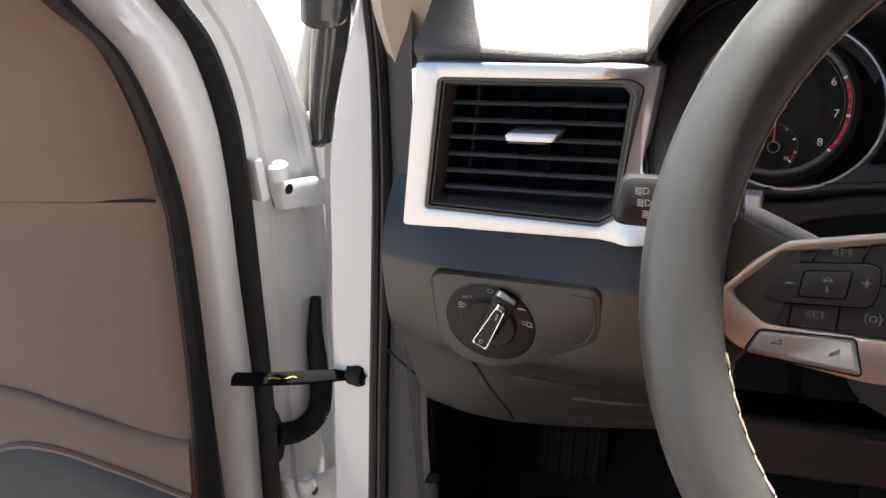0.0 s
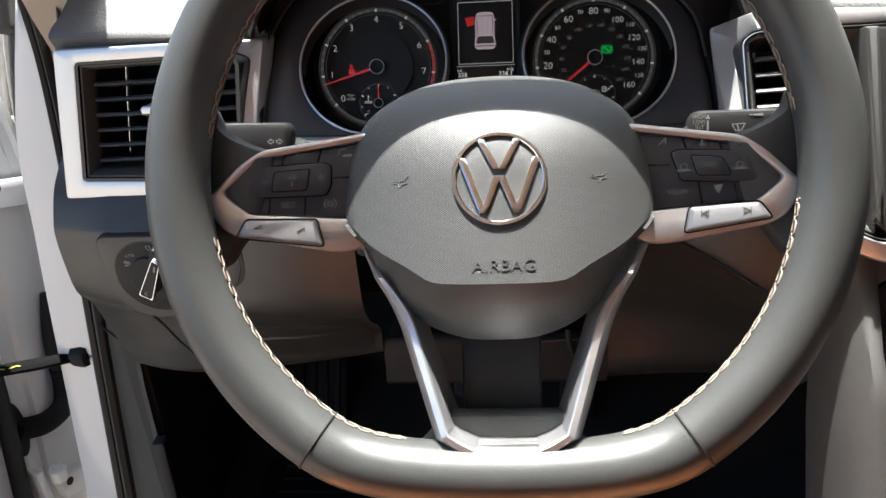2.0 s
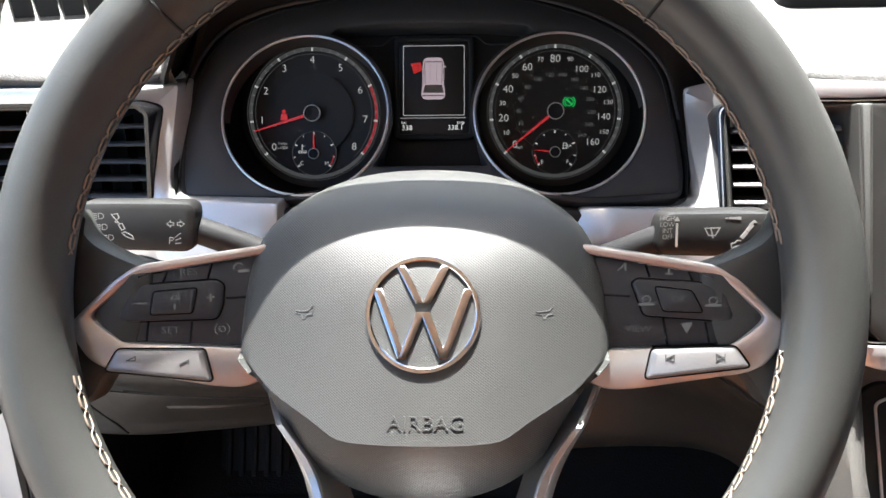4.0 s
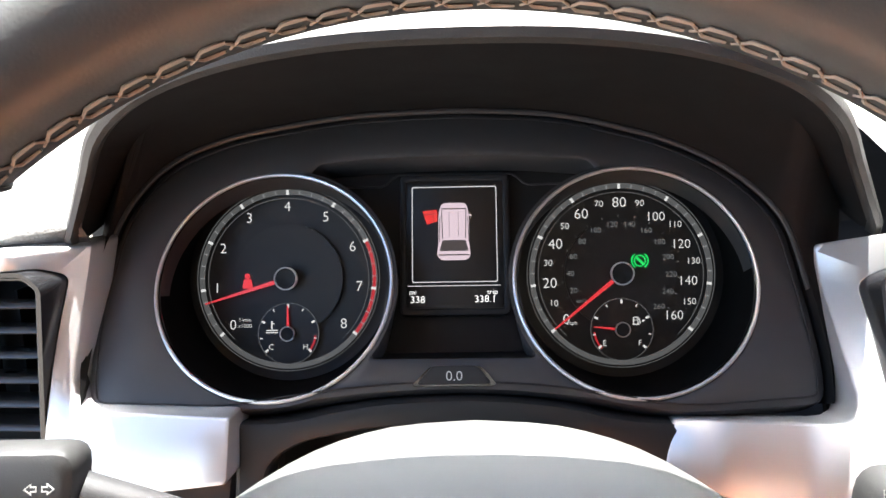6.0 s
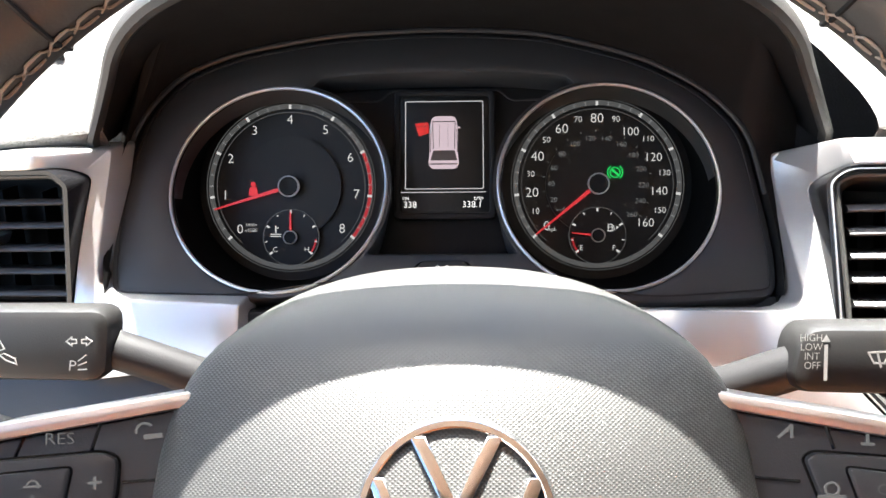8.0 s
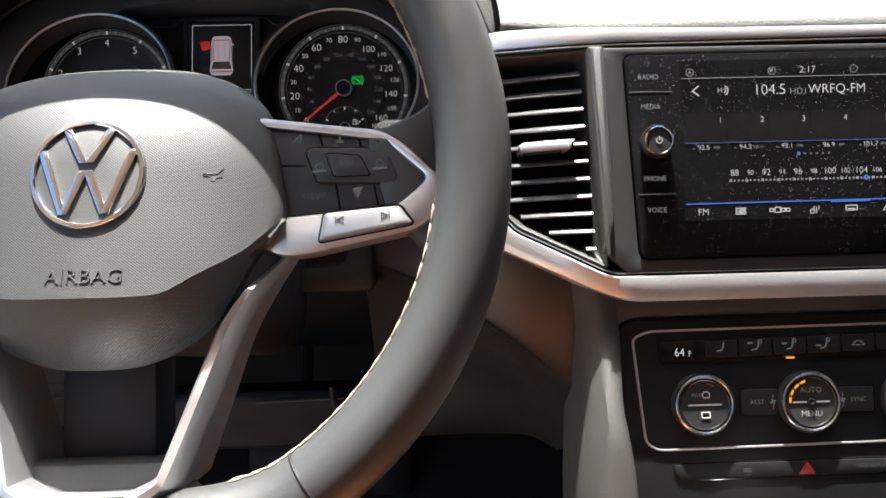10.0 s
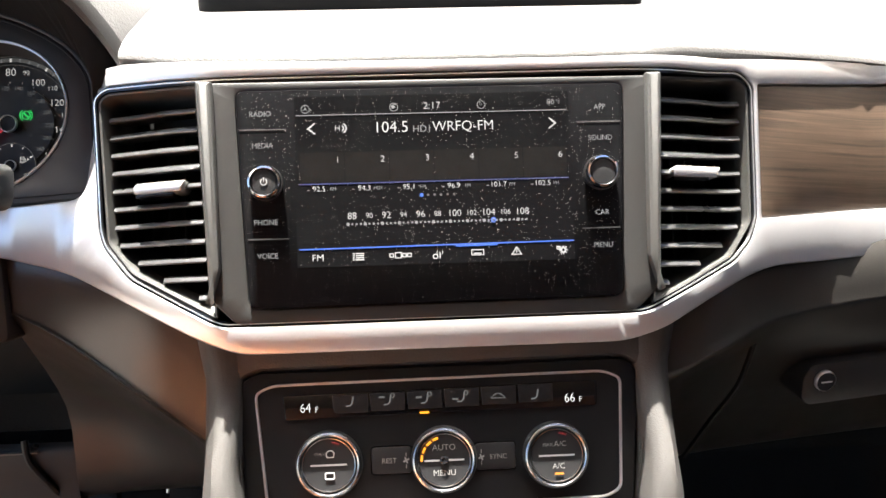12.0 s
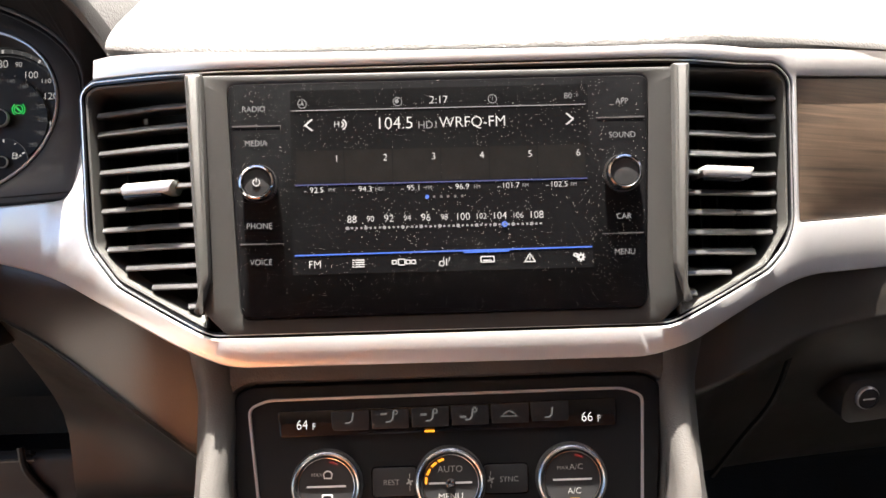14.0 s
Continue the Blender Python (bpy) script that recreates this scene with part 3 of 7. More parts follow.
# driver's vent and its silver frame, which runs round the cluster's foot
VL = frame_at((-0.294, 0.268, 1.05), 8, -8)
left_trim = thing("driver_trim", VL, "satin silver frame round the driver's vent and cluster foot", "dashboard trim")
v_hole = rounded([(-0.0646, 0.042), (0.0744, 0.05), (0.0839, 0.0423), (0.0757, -0.0483), (0.0638, -0.0574), (-0.0766, -0.0618)], 0.004)
l_out = rounded([(-0.0836, 0.0525), (0.06, 0.0595), (0.0925, 0.0562), (0.0885, -0.0226), (0.1718, -0.0229), (0.1728, -0.0538), (0.0858, -0.066), (-0.097, -0.079)], [0.004, 0.01, 0.003, 0.014, 0.002, 0.003, 0.01, 0.004])


def leaned(p):
    """The frame leans back where it runs on to the cluster."""
    f = max(0.0, min(1.0, (p[0] - 0.066) / 0.024))
    f = f * f * (3 - 2 * f)
    return (p[0], p[1], p[2] - f * (0.0132 + 0.37 * p[1] + 0.08 * (p[0] - 0.09)))


part("trim_frame", prism(dense(l_out, 0.012), -0.026, 0.0, 0.0018, [dense(v_hole, 0.012)], leaned), SATIN, left_trim)
part("trim_liner", prism(v_hole, -0.03, -0.001, 0.0, [inset(v_hole, 0.0022)]), GLOSS, left_trim, "thin gloss black inner edge")
d_spans = [(0.026 - 0.0134 * k, -0.0575 - 0.0014 * k, 0.0755 - 0.0006 * k) for k in range(6)]
slat_vent("air_vent", VL, inset(v_hole, 0.0024), [(y - 0.0002, a, b) for y, a, b in d_spans], (-0.0127, 0.0285, 0.0022), "driver's air vent with satin slider in a silver frame", front=-0.011, tilt=0.062)

# light switch on the knee panel
HS = frame_at((-0.3, 0.2425, 0.905), -5, -6)
switch = thing("light_switch", HS, "round black headlight switch with a chrome-edged lever", "light switch")
plate = rounded([(-0.0612, 0.0415), (-0.03, 0.0428), (0.074, 0.0468), (0.0748, 0.0), (0.0212, -0.0322), (-0.0143, -0.0476), (-0.0425, -0.0425), (-0.06, -0.022)], [0.011, 0.02, 0.009, 0.013, 0.03, 0.022, 0.018, 0.02], 6)
part("plate", prism(plate, -0.05, 0.0022, 0.0009), HARD, switch, "grained plate set flush into the panel")
part("plate_joint", prism(inset(plate, -0.0011), -0.05, 0.0004), RUBBER, switch, "dark joint round the plate")
C = (-0.0142, 0.0016, 0)
part("bezel", lathe([(0.0368, -0.002), (0.0366, 0.003), (0.0358, 0.0034), (0.0, 0.0034)], 64, C), MATT_BLACK, switch, "round black switch face")
part("bezel_joint", lathe([(0.038, 0.0), (0.0377, 0.0026), (0.0368, 0.0028), (0.0366, 0.0)], 64, C), GLOSS, switch, "dark joint round the switch")
knob = part("knob", lathe([(0.0226, 0.003), (0.0222, 0.0058), (0.0212, 0.0066), (0.0, 0.0068)], 48, C), MATT_BLACK, switch, "round turning knob")
part("knob_ring", lathe([(0.0232, 0.0034), (0.0231, 0.0044), (0.0227, 0.0046), (0.0225, 0.0034)], 48, C), GLOSS, switch)
lever = [(-0.0042, 0.0225), (0.0042, 0.0225), (0.0068, -0.0215), (-0.0068, -0.0215)]
tilt = pose(-0.0086, 0.0082, 0, 0, 0, -27)
part("lever_base", prism(rounded([(-0.0095, 0.0285), (0.0095, 0.0285), (0.0078, -0.018), (-0.0078, -0.018)], 0.004), 0.005, 0.0125, 0.003), MATT_BLACK, switch, "black ridge under the lever", m=tilt)
part("lever", prism(rounded(lever, 0.0018), 0.006, 0.019, 0.0008, [inset(rounded(lever, 0.0018), 0.0014)]), CHROME, switch, "chrome edge of the lever", m=tilt)
part("lever_face", prism(inset(rounded(lever, 0.0018), 0.0012), 0.012, 0.0182), PLASTIC, switch, "dark face of the lever", m=tilt)
part("lever_mark", bars([(0.0006, 0.0115, -0.0002, 0.0165, 0.0014)], 0.0185), PRINT_GREY, switch, m=tilt)
part("lever_mark", arc(0.0013, 0.0019, 40, 320, 0.0182, 0.0185, 12, -0.0004, -0.0165), PRINT_GREY, switch, m=tilt)
part("plate_groove", tube(curve_points([(0.05, 0.0402, 0.0024), (0.0665, 0.0395, 0.0024), (0.0695, 0.036, 0.0024), (0.07, 0.0141, 0.0024), (0.0622, -0.0035, 0.0024), (0.05, -0.0092, 0.0024)], 6), 0.0006, 5), BEZEL, switch, "pressed line in the plate")
part("symbol", words("O", 0.0068, -0.0111, 0.033, 0.0037), PRINT_GREY, switch)
part("symbol", joined([words("AUTO", 0.0034, -0.0311, 0.0242, 0.0037, turn=12), arc(0.0012, 0.0018, 0, 360, 0.0034, 0.0037, 14, -0.037, 0.0165), bars([(-0.0392, 0.0128, -0.0345, 0.0138, 0.0007), (-0.0345, 0.0175, -0.033, 0.0155, 0.0007)], 0.0037)]), PRINT_GREY, switch)
part("symbol", joined([bars([(0.0005, 0.0315, 0.0055, 0.0295, 0.0008), (0.0108, 0.0205, 0.0128, 0.0205, 0.0014), (0.0145, 0.0205, 0.0158, 0.0202, 0.0014)], 0.0037), prism(rounded([(0.0168, 0.0098), (0.0208, 0.0082), (0.0218, 0.0035), (0.0165, 0.0045)], 0.0012), 0.0034, 0.0037, 0, [rounded([(0.0174, 0.009), (0.0202, 0.0077), (0.021, 0.0044), (0.0172, 0.0052)], 0.0008)]), bars([(0.0135, 0.0088, 0.0155, 0.0082, 0.0007), (0.0135, 0.006, 0.0155, 0.0058, 0.0007)], 0.0037)]), PRINT_GREY, switch)

# seams and the lid of the small bin under the wheel
part("seam", tube(curve_points(on_knee([(-0.343, 0.85), (-0.337, 0.832), (-0.329, 0.805), (-0.318, 0.775), (-0.312, 0.752)]), 6), 0.0013, 6), RUBBER, dashboard)
part("lid_groove", tube(on_knee([(-0.285 + 0.012 * k, 0.835 - 0.0002 * k) for k in range(13)]), 0.0012, 6), RUBBER, dashboard, "thin groove over the bin lid")
part("bin_lid", loft([on_knee([(-0.305 + 0.0167 * k, z) for k in range(11)], h) for z, h in ((0.8325, -0.002), (0.832, 0.001), (0.829, 0.0018), (0.8, 0.0018), (0.775, 0.0018))], closed=False), HARD, dashboard, "lid of a small bin under the column")
part("bin_grip", loft([on_knee([(-0.254 + 0.0085 * k, 0.813 - d) for k in range(11)], h) for d, h in ((0.0, -0.003), (0.001, 0.001), (0.004, 0.0035), (0.009, 0.004), (0.013, 0.002), (0.015, -0.004))], closed=False), HARD, dashboard, "raised grip of the bin lid")
part("seam", tube([(0.066, 0.318, 0.785), (0.072, 0.329, 0.772), (0.083, 0.341, 0.765)], 0.0016, 6), RUBBER, dashboard)
part("column_panel", profile_sheet([[(x, 0.325, 0.782), (x, 0.318, 0.776), (x, 0.315, 0.75), (x, 0.325, 0.722), (x, 0.45, 0.715)] for x in (-0.128, -0.02, 0.1)]), PLASTIC, dashboard, "dark grained panel under the column")
part("opening_edge", tube([(-0.01, 0.316, 0.7765), (0.07, 0.316, 0.7785)], 0.0016, 6), BEZEL, dashboard, "bright lower edge of an opening")
part("cable", tube(curve_points([(0.06, 0.318, 0.79), (0.063, 0.313, 0.77), (0.078, 0.312, 0.745), (0.083, 0.32, 0.727)], 5), 0.003, 8), RUBBER, dashboard, "thin black cable")
# passenger side: lock and lid joint
part("lock_plate", prism(rounded([(-0.034, 0.008), (-0.028, 0.018), (0.12, 0.021), (0.12, -0.012), (-0.028, -0.016), (-0.034, -0.01)], 0.004), -0.03, 0.001, 0.0015), HARD, dashboard, "grained lock plate of the glovebox", m=frame_at((0.722, 0.232, 0.867), 4, 7))
part("lock", lathe([(0.0105, 0.0), (0.0105, 0.004), (0.009, 0.0055), (0.0, 0.005)], 32), PLASTIC, dashboard, "round black glovebox lock", m=frame_at((0.705, 0.2295, 0.872), 4, 7) @ Matrix.Scale(0.78, 4))
part("lock_ring", lathe([(0.0107, 0.001), (0.011, 0.003), (0.0108, 0.0045), (0.0098, 0.0055)], 32), SATIN, dashboard, m=frame_at((0.705, 0.2295, 0.872), 4, 7) @ Matrix.Scale(0.78, 4))
part("lock_slot", bars([(-0.005, 0, 0.005, 0, 0.0016)], 0.0062), PRINT, dashboard, m=frame_at((0.705, 0.2295, 0.872), 4, 7) @ Matrix.Scale(0.78, 4))
part("lid_joint", tube(curve_points([(0.64, 0.214, 0.915), (0.632, 0.214, 0.88), (0.618, 0.222, 0.845), (0.607, 0.24, 0.8)], 5), 0.0022, 6), RUBBER, dashboard)
part("lid_joint", tube(curve_points([(0.64, 0.214, 0.915), (0.68, 0.226, 0.93), (0.8, 0.24, 0.935), (1.15, 0.27, 0.935)], 5), 0.0012, 6), RUBBER, dashboard)

# ---- hood over the cluster ----
def arch(y, hw, apex, base, mid=-0.008, foot=1.03, n=40, power=2.0):
    pts = [(mid - hw - 0.004, y, foot), (mid - hw - 0.002, y, (foot + base) / 2)]
    for i in range(n + 1):
        a = math.pi * (1 - i / n)
        c, s = math.cos(a), math.sin(a)
        pts.append((mid + hw * math.copysign(abs(c) ** (2 / power), c), y, base + (apex - base) * s ** (2 / power)))
    return pts + [(mid + hw + 0.002, y, (foot + base) / 2), (mid + hw + 0.004, y, foot)]


def even(pts, n):
    """The same line in n even steps."""
    pts = [Vector(p) for p in pts]
    run = [0.0]
    for p, q in zip(pts, pts[1:]):
        run.append(run[-1] + (q - p).length)
    out, k = [], 0
    for i in range(n):
        w = run[-1] * i / (n - 1)
        while k < len(pts) - 2 and run[k + 1] < w:
            k += 1
        out.append(pts[k].lerp(pts[k + 1], (w - run[k]) / max(1e-9, run[k + 1] - run[k])))
    return out


def lip(y, hw, apex, low, mid=-0.005, power=2.5, base=1.103, back=0.046, foot=0.013):
    """One ring of the hood: an arch whose feet stand further forward and spread a little."""
    pts = []
    for i in range(41):
        a = math.pi * (1 - i / 40)
        c, s = math.cos(a), math.sin(a)
        sx = math.copysign(abs(c) ** (2 / power), c)
        out = foot * max(0.0, 1 - s ** (2 / power) / 0.4) ** 1.5
        pts.append((mid + hw * sx + math.copysign(out, sx), y + back * abs(sx) ** 5, base + (apex - base) * s ** (2 / power)))
    yf = y + back
    ends = [[(mid + s * (hw + foot), yf + 0.002, base - 0.001), (mid + s * (hw + foot), yf + low, base - 0.003)] for s in (-1, 1)]
    return even(list(reversed(ends[0])) + pts + ends[1], 61)


RGW = frame_at((-0.0125, 0.308, 1.073), 41)
top_rows = [lip(y, hw, apex, 0.004, back=b) for y, hw, apex, b in ((0.5, 0.25, 1.15, 0.0), (0.42, 0.23, 1.178, 0.01), (0.34, 0.211, 1.204, 0.03), (0.275, 0.199, 1.2175, 0.044), (0.258, 0.196, 1.2175, 0.046))]
in_rows = [lip(0.253, 0.1868, 1.2052, 0.01), lip(0.285, 0.186, 1.188, 0.02)]
RIM_LINE = [(-0.1865, -0.0665), (-0.1895, -0.0498), (-0.1898, -0.017), (-0.1815, 0.0387), (-0.1596, 0.071), (-0.1239, 0.087), (-0.0628, 0.0981), (-0.0017, 0.1008), (0.0587, 0.0975), (0.1174, 0.0805), (0.152, 0.0602), (0.1755, 0.0333), (0.1835, -0.0213), (0.186, -0.0471), (0.1845, -0.0665)]
dial_line = [RGW @ Vector((x * 1.004, y, 0.001)) for x, y in rounded(RIM_LINE, [0] + [0.02] * 13 + [0])]
in_rows += [[p + Vector((0, -0.006, 0.004)) for p in even(dial_line, 61)], even(dial_line, 61), [p + Vector((0, 0.02, -0.012)) for p in even(dial_line, 61)]]
hood = thing("cluster_hood", pose(0, 0, 0), "black grained hood over the instrument cluster", "dashboard hood")
part("skin", loft(top_rows, closed=False), DASH_SUNLIT, hood, "grained upper skin of the hood, colour lightened for sun")
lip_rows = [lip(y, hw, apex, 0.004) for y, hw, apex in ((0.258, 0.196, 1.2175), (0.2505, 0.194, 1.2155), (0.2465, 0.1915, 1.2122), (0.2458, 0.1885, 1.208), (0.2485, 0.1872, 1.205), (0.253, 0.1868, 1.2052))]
part("lip", loft(lip_rows, closed=False), LIP, hood, "rounded front lip, darkened for shade")
part("underside", loft(in_rows, closed=False), HOOD_IN, hood, "underside of the hood, its shade put into the black")
part("bead", tube([p + Vector((0, -0.004, 0.001)) for p in even(dial_line, 61)[6:-6]], 0.0016, 8), PLASTIC_SATIN, hood, "thin raised edge over the dials")

# ---- black plate at the cluster's foot, and the column ----
foot = thing("column_surround", frame_at((-0.011, 0.249, 0.985), 20), "black plastic surround of the steering column", "trim panel")
f_out = rounded([(-0.1125, 0.034), (-0.085, 0.0345), (-0.05, 0.0425), (0.0, 0.046), (0.05, 0.0425), (0.085, 0.034), (0.1165, 0.032), (0.12, -0.06), (-0.116, -0.06)], [0.002, 0.02, 0.02, 0.03, 0.02, 0.02, 0.002, 0.006, 0.006])
f_hole = rounded([(-0.1, -0.04), (-0.0975, 0.012), (-0.08, 0.0235), (-0.04, 0.031), (0.04, 0.031), (0.08, 0.0235), (0.0985, 0.012), (0.101, -0.04)], 0.015)
part("plate", prism(f_out, -0.03, 0.0, 0.004, [f_hole]), PLASTIC, foot)
part("cavity", prism(inset(f_hole, -0.005), -0.08, -0.07), RUBBER, foot)
column = thing("steering_column", frame_at((0, 0.0, 1.1), 28), "dark plastic steering column shroud behind the wheel", "steering column")
cols = []
for n, hw, up, dn in ((-0.045, 0.036, 0.03, -0.05), (-0.06, 0.045, 0.034, -0.06), (-0.12, 0.05, 0.03, -0.075), (-0.2, 0.054, 0.02, -0.085), (-0.3, 0.055, 0.0, -0.09)):
    cols.append([(p.x, p.y, n) for p in rounded([(-hw, dn + 0.02), (-hw * 0.7, dn), (hw * 0.7, dn), (hw, dn + 0.02), (hw, up), (-hw, up)], 0.012)])
part("shroud", loft(cols, caps=True), PLASTIC, column)


def stalk(name, m, w, h, label, base, cx):
    s = thing(name, m, label, "stalk", "column stalks")
    out = rounded([(cx + x, y) for x, y in ((-w / 2, -h / 2 + 0.002), (w / 2, -h / 2), (w / 2 + 0.002, h / 2), (-w / 2 + 0.004, h / 2))], 0.008)
    part("paddle", prism(out, -0.02, 0.0, 0.004, back=True), GLOSS_GRAIN, s)
    part("stem", tube(base, [0.0085, 0.0085, 0.0095, 0.012], 12), PLASTIC, s)
    return s


GLOSS_GRAIN = material("stalk_plastic", (0.016, 0.016, 0.016), 0.36, grain=0.0007, bump=0.15)
SL = frame_at((-0.172, 0.1285, 1.0733), 20, 8) @ pose(0, 0, 0, 0, 0, -4)
stalk_l = stalk("indicator_stalk", SL, 0.07, 0.03, "black indicator stalk with white lamp symbols", [(0.03, -0.003, -0.012), (0.05, -0.011, -0.016), (0.08, -0.025, -0.024), (0.135, -0.048, -0.04)], -0.0045)
for s in (-1, 1):
    arrow = [Vector((0.02 + s * x, 0.0022 + y)) for x, y in ((0.0008, 0.001), (0.0026, 0.001), (0.0026, 0.0022), (0.0053, 0.0), (0.0026, -0.0022), (0.0026, -0.001), (0.0008, -0.001))]
    part("symbol", prism(arrow, 0.0, 0.0003, 0, [inset(arrow, 0.00045)]), PRINT_GREY, stalk_l)
part("symbol", words("P", 0.0062, 0.0172, -0.0078, 0.0003, turn=-6), PRINT_GREY, stalk_l)
part("symbol", bars([(0.0196, -0.0075 + d, 0.0226, -0.0062 + d * 1.6, 0.00045) for d in (-0.0018, 0, 0.0018)], 0.0003), PRINT_GREY, stalk_l)
for x, y in ((-0.0245, 0.0066), (-0.0228, 0.0002), (-0.0195, -0.006)):
    part("symbol", joined([words("D", 0.0054, x + 0.0026, y, 0.0003), bars([(x - 0.003, y + d, x + 0.0002, y + d - 0.0003, 0.00045) for d in (-0.0016, -0.0005, 0.0006, 0.0017)], 0.0003)]), PRINT_GREY, stalk_l)
for row in (((-0.0165, 0.0078), (-0.0125, 0.0085), (-0.0115, 0.0058), (-0.0138, 0.0035), (-0.0125, 0.003)), ((-0.0128, 0.002), (-0.0102, 0.0028), (-0.0085, -0.0008), (-0.0108, -0.0018)), ((-0.009, -0.0022), (-0.0045, -0.0045), (-0.004, -0.0072), (-0.0085, -0.0055), (-0.011, -0.0032))):
    loop = [Vector(p) for p in row]
    part("symbol", prism(loop, 0.0, 0.0003, 0, [inset(loop, 0.0005)]), PRINT_GREY, stalk_l)
SR = frame_at((0.1495, 0.101, 1.0825), 20, 0)
stalk_r = stalk("wiper_stalk", SR, 0.064, 0.0255, "black wiper stalk with white wiper symbols", [(-0.024, -0.003, -0.012), (-0.045, -0.014, -0.025), (-0.07, -0.03, -0.05), (-0.115, -0.053, -0.086)], 0.0)
for k, w in enumerate(("HIGH", "LOW", "INT", "OFF")):
    part("symbol", words(w, 0.0037, -0.025 + 0.0002 * k, 0.0092 - 0.0033 * k, 0.0003, squeeze=0.9), PRINT_GREY, stalk_r)
part("symbol", joined([bars([(-0.0197, 0.0062 - 0.0032 * k, -0.0197, 0.0042 - 0.0032 * k, 0.0012) for k in range(4)], 0.0003), flat([Vector((-0.0212, 0.0078)), Vector((-0.0182, 0.0078)), Vector((-0.0197, 0.0104))], 0.0003)]), PRINT_GREY, stalk_r)
part("symbol", bars([(-0.005, 0.004, 0.0028, 0.0043, 0.0006), (-0.005, 0.004, -0.003, 0.0002, 0.0006), (0.0028, 0.0043, 0.0006, 0.0002, 0.0006), (-0.003, 0.0002, 0.0006, 0.0002, 0.0006), (-0.0006, -0.001, -0.0018, 0.0036, 0.0007)], 0.0003), PRINT_GREY, stalk_r)
part("symbol", bars([(0.0058 + 0.0021 * k, 0.0094, 0.0066 + 0.0021 * k, 0.0094, 0.0007 + 0.0003 * k) for k in range(4)], 0.0003), PRINT_GREY, stalk_r)
part("symbol", joined([bars([(0.0191 - 0.0028 * k, 0.0052 - 0.0038 * k, 0.0177 - 0.0028 * k, 0.0034 - 0.0038 * k, 0.0022) for k in range(2)], 0.0003), flat([Vector(p) for p in ((0.018, 0.0062), (0.0206, 0.0085), (0.0222, 0.0068), (0.0203, 0.0068), (0.0197, 0.0055))], 0.0003), bars([(0.014, -0.0028, 0.0118, -0.0024, 0.0005), (0.0118, -0.0024, 0.0112, -0.0038, 0.0005), (0.0112, -0.0038, 0.009, -0.0042, 0.0005), (0.009, -0.0042, 0.0095, -0.0066, 0.0005), (0.0095, -0.0066, 0.0155, -0.0048, 0.0005)], 0.0003)]), PRINT_GREY, stalk_r)
part("symbol", words("OFF", 0.0036, 0.0238, -0.0012, 0.0003, turn=4), PRINT_GREY, stalk_r)
for x, y in ((0.0268, 0.0032), (0.0295, 0.0075), (0.0213, -0.0058)):
    part("symbol", bars([(x - 0.0022, y - 0.0014, x + 0.0022, y - 0.0011, 0.0006), (x - 0.0022, y - 0.0014, x - 0.0017, y + 0.0017, 0.0006), (x + 0.0022, y - 0.0011, x + 0.0017, y + 0.0019, 0.0006), (x - 0.0017, y + 0.0017, x + 0.0017, y + 0.0019, 0.0006), (x + 0.0002, y - 0.0012, x - 0.0006, y + 0.001, 0.0005)], 0.0003), PRINT_GREY, stalk_r)

# ---- steering wheel ----
WH = frame_at((0.0, 0.0, 1.1), 28)
wheel = thing("steering_wheel", WH, "black leather steering wheel with satin silver spokes and pale stitching", "steering wheel")
CU, CV, RR = 0.0, 0.004, 0.1705


def rim_point(a, r=RR, n=0.0):
    """A point of the rim at the angle a (degrees), flattened at the bottom."""
    x, y = r * math.cos(radians(a)), r * math.sin(radians(a))
    lim = -0.164 - (r - RR)
    if y < lim + 0.022:
        t = (lim + 0.022 - y)
        y = lim + 0.022 - 0.022 * (1 - math.exp(-t / 0.022))
    return Vector((CU + x, CV + y, n))


rings = []
for i in range(144):
    a = i * 2.5
    c = rim_point(a)
    d = (rim_point(a, RR + 0.01) - rim_point(a)).normalized()
    wide = 0.0168
    ring = []
    for k in range(20):
        q = 2 * math.pi * k / 20
        ring.append(c + d * (math.cos(q) * wide) + Vector((0, 0, math.sin(q) * 0.0185)))
    rings.append(ring)
rings.append(rings[0])
bm = loft(rings)
bmesh.ops.remove_doubles(bm, verts=bm.verts, dist=1e-6)
rim = part("rim", bm, LEATHER, wheel, "black grained leather rim with a flat bottom")

# silver arms, set back from the rim, with a lower fork
def set_in(s):
    """The arms lie deeper towards the hub than at their tips."""
    m = Matrix.Translation((0, -0.001, -0.033)) @ Matrix.Diagonal((1.025, 0.98, 1, 1))
    m[2][0] = 0.165 * s
    return m


SET = {1: set_in(1), -1: set_in(-1)}
for s in (1, -1):
    arm = [(0.06, 0.0335), (0.127, 0.0222), (0.137, 0.015), (0.1565, -0.006), (0.1475, -0.0215), (0.1395, -0.026), (0.0925, -0.0352), (0.08, -0.036), (0.068, -0.03), (0.06, 0.0)]
    arm = [(x * s, y) for x, y in arm]
    pocket = [(0.0705, 0.027), (0.1275, 0.0172), (0.1462, -0.001), (0.1415, -0.0062), (0.132, -0.0135), (0.083, -0.0168), (0.0705, -0.0166)]
    pocket = rounded([(x * s, y) for x, y in pocket], 0.004)
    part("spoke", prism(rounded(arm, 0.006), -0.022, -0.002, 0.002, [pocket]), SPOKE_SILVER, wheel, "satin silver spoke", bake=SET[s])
    part("button_panel", prism(inset(pocket, 0.0004), -0.015, -0.0045, 0.001), KEY, wheel, "black button panel with faint symbols", bake=SET[s])
FX = 0.0028
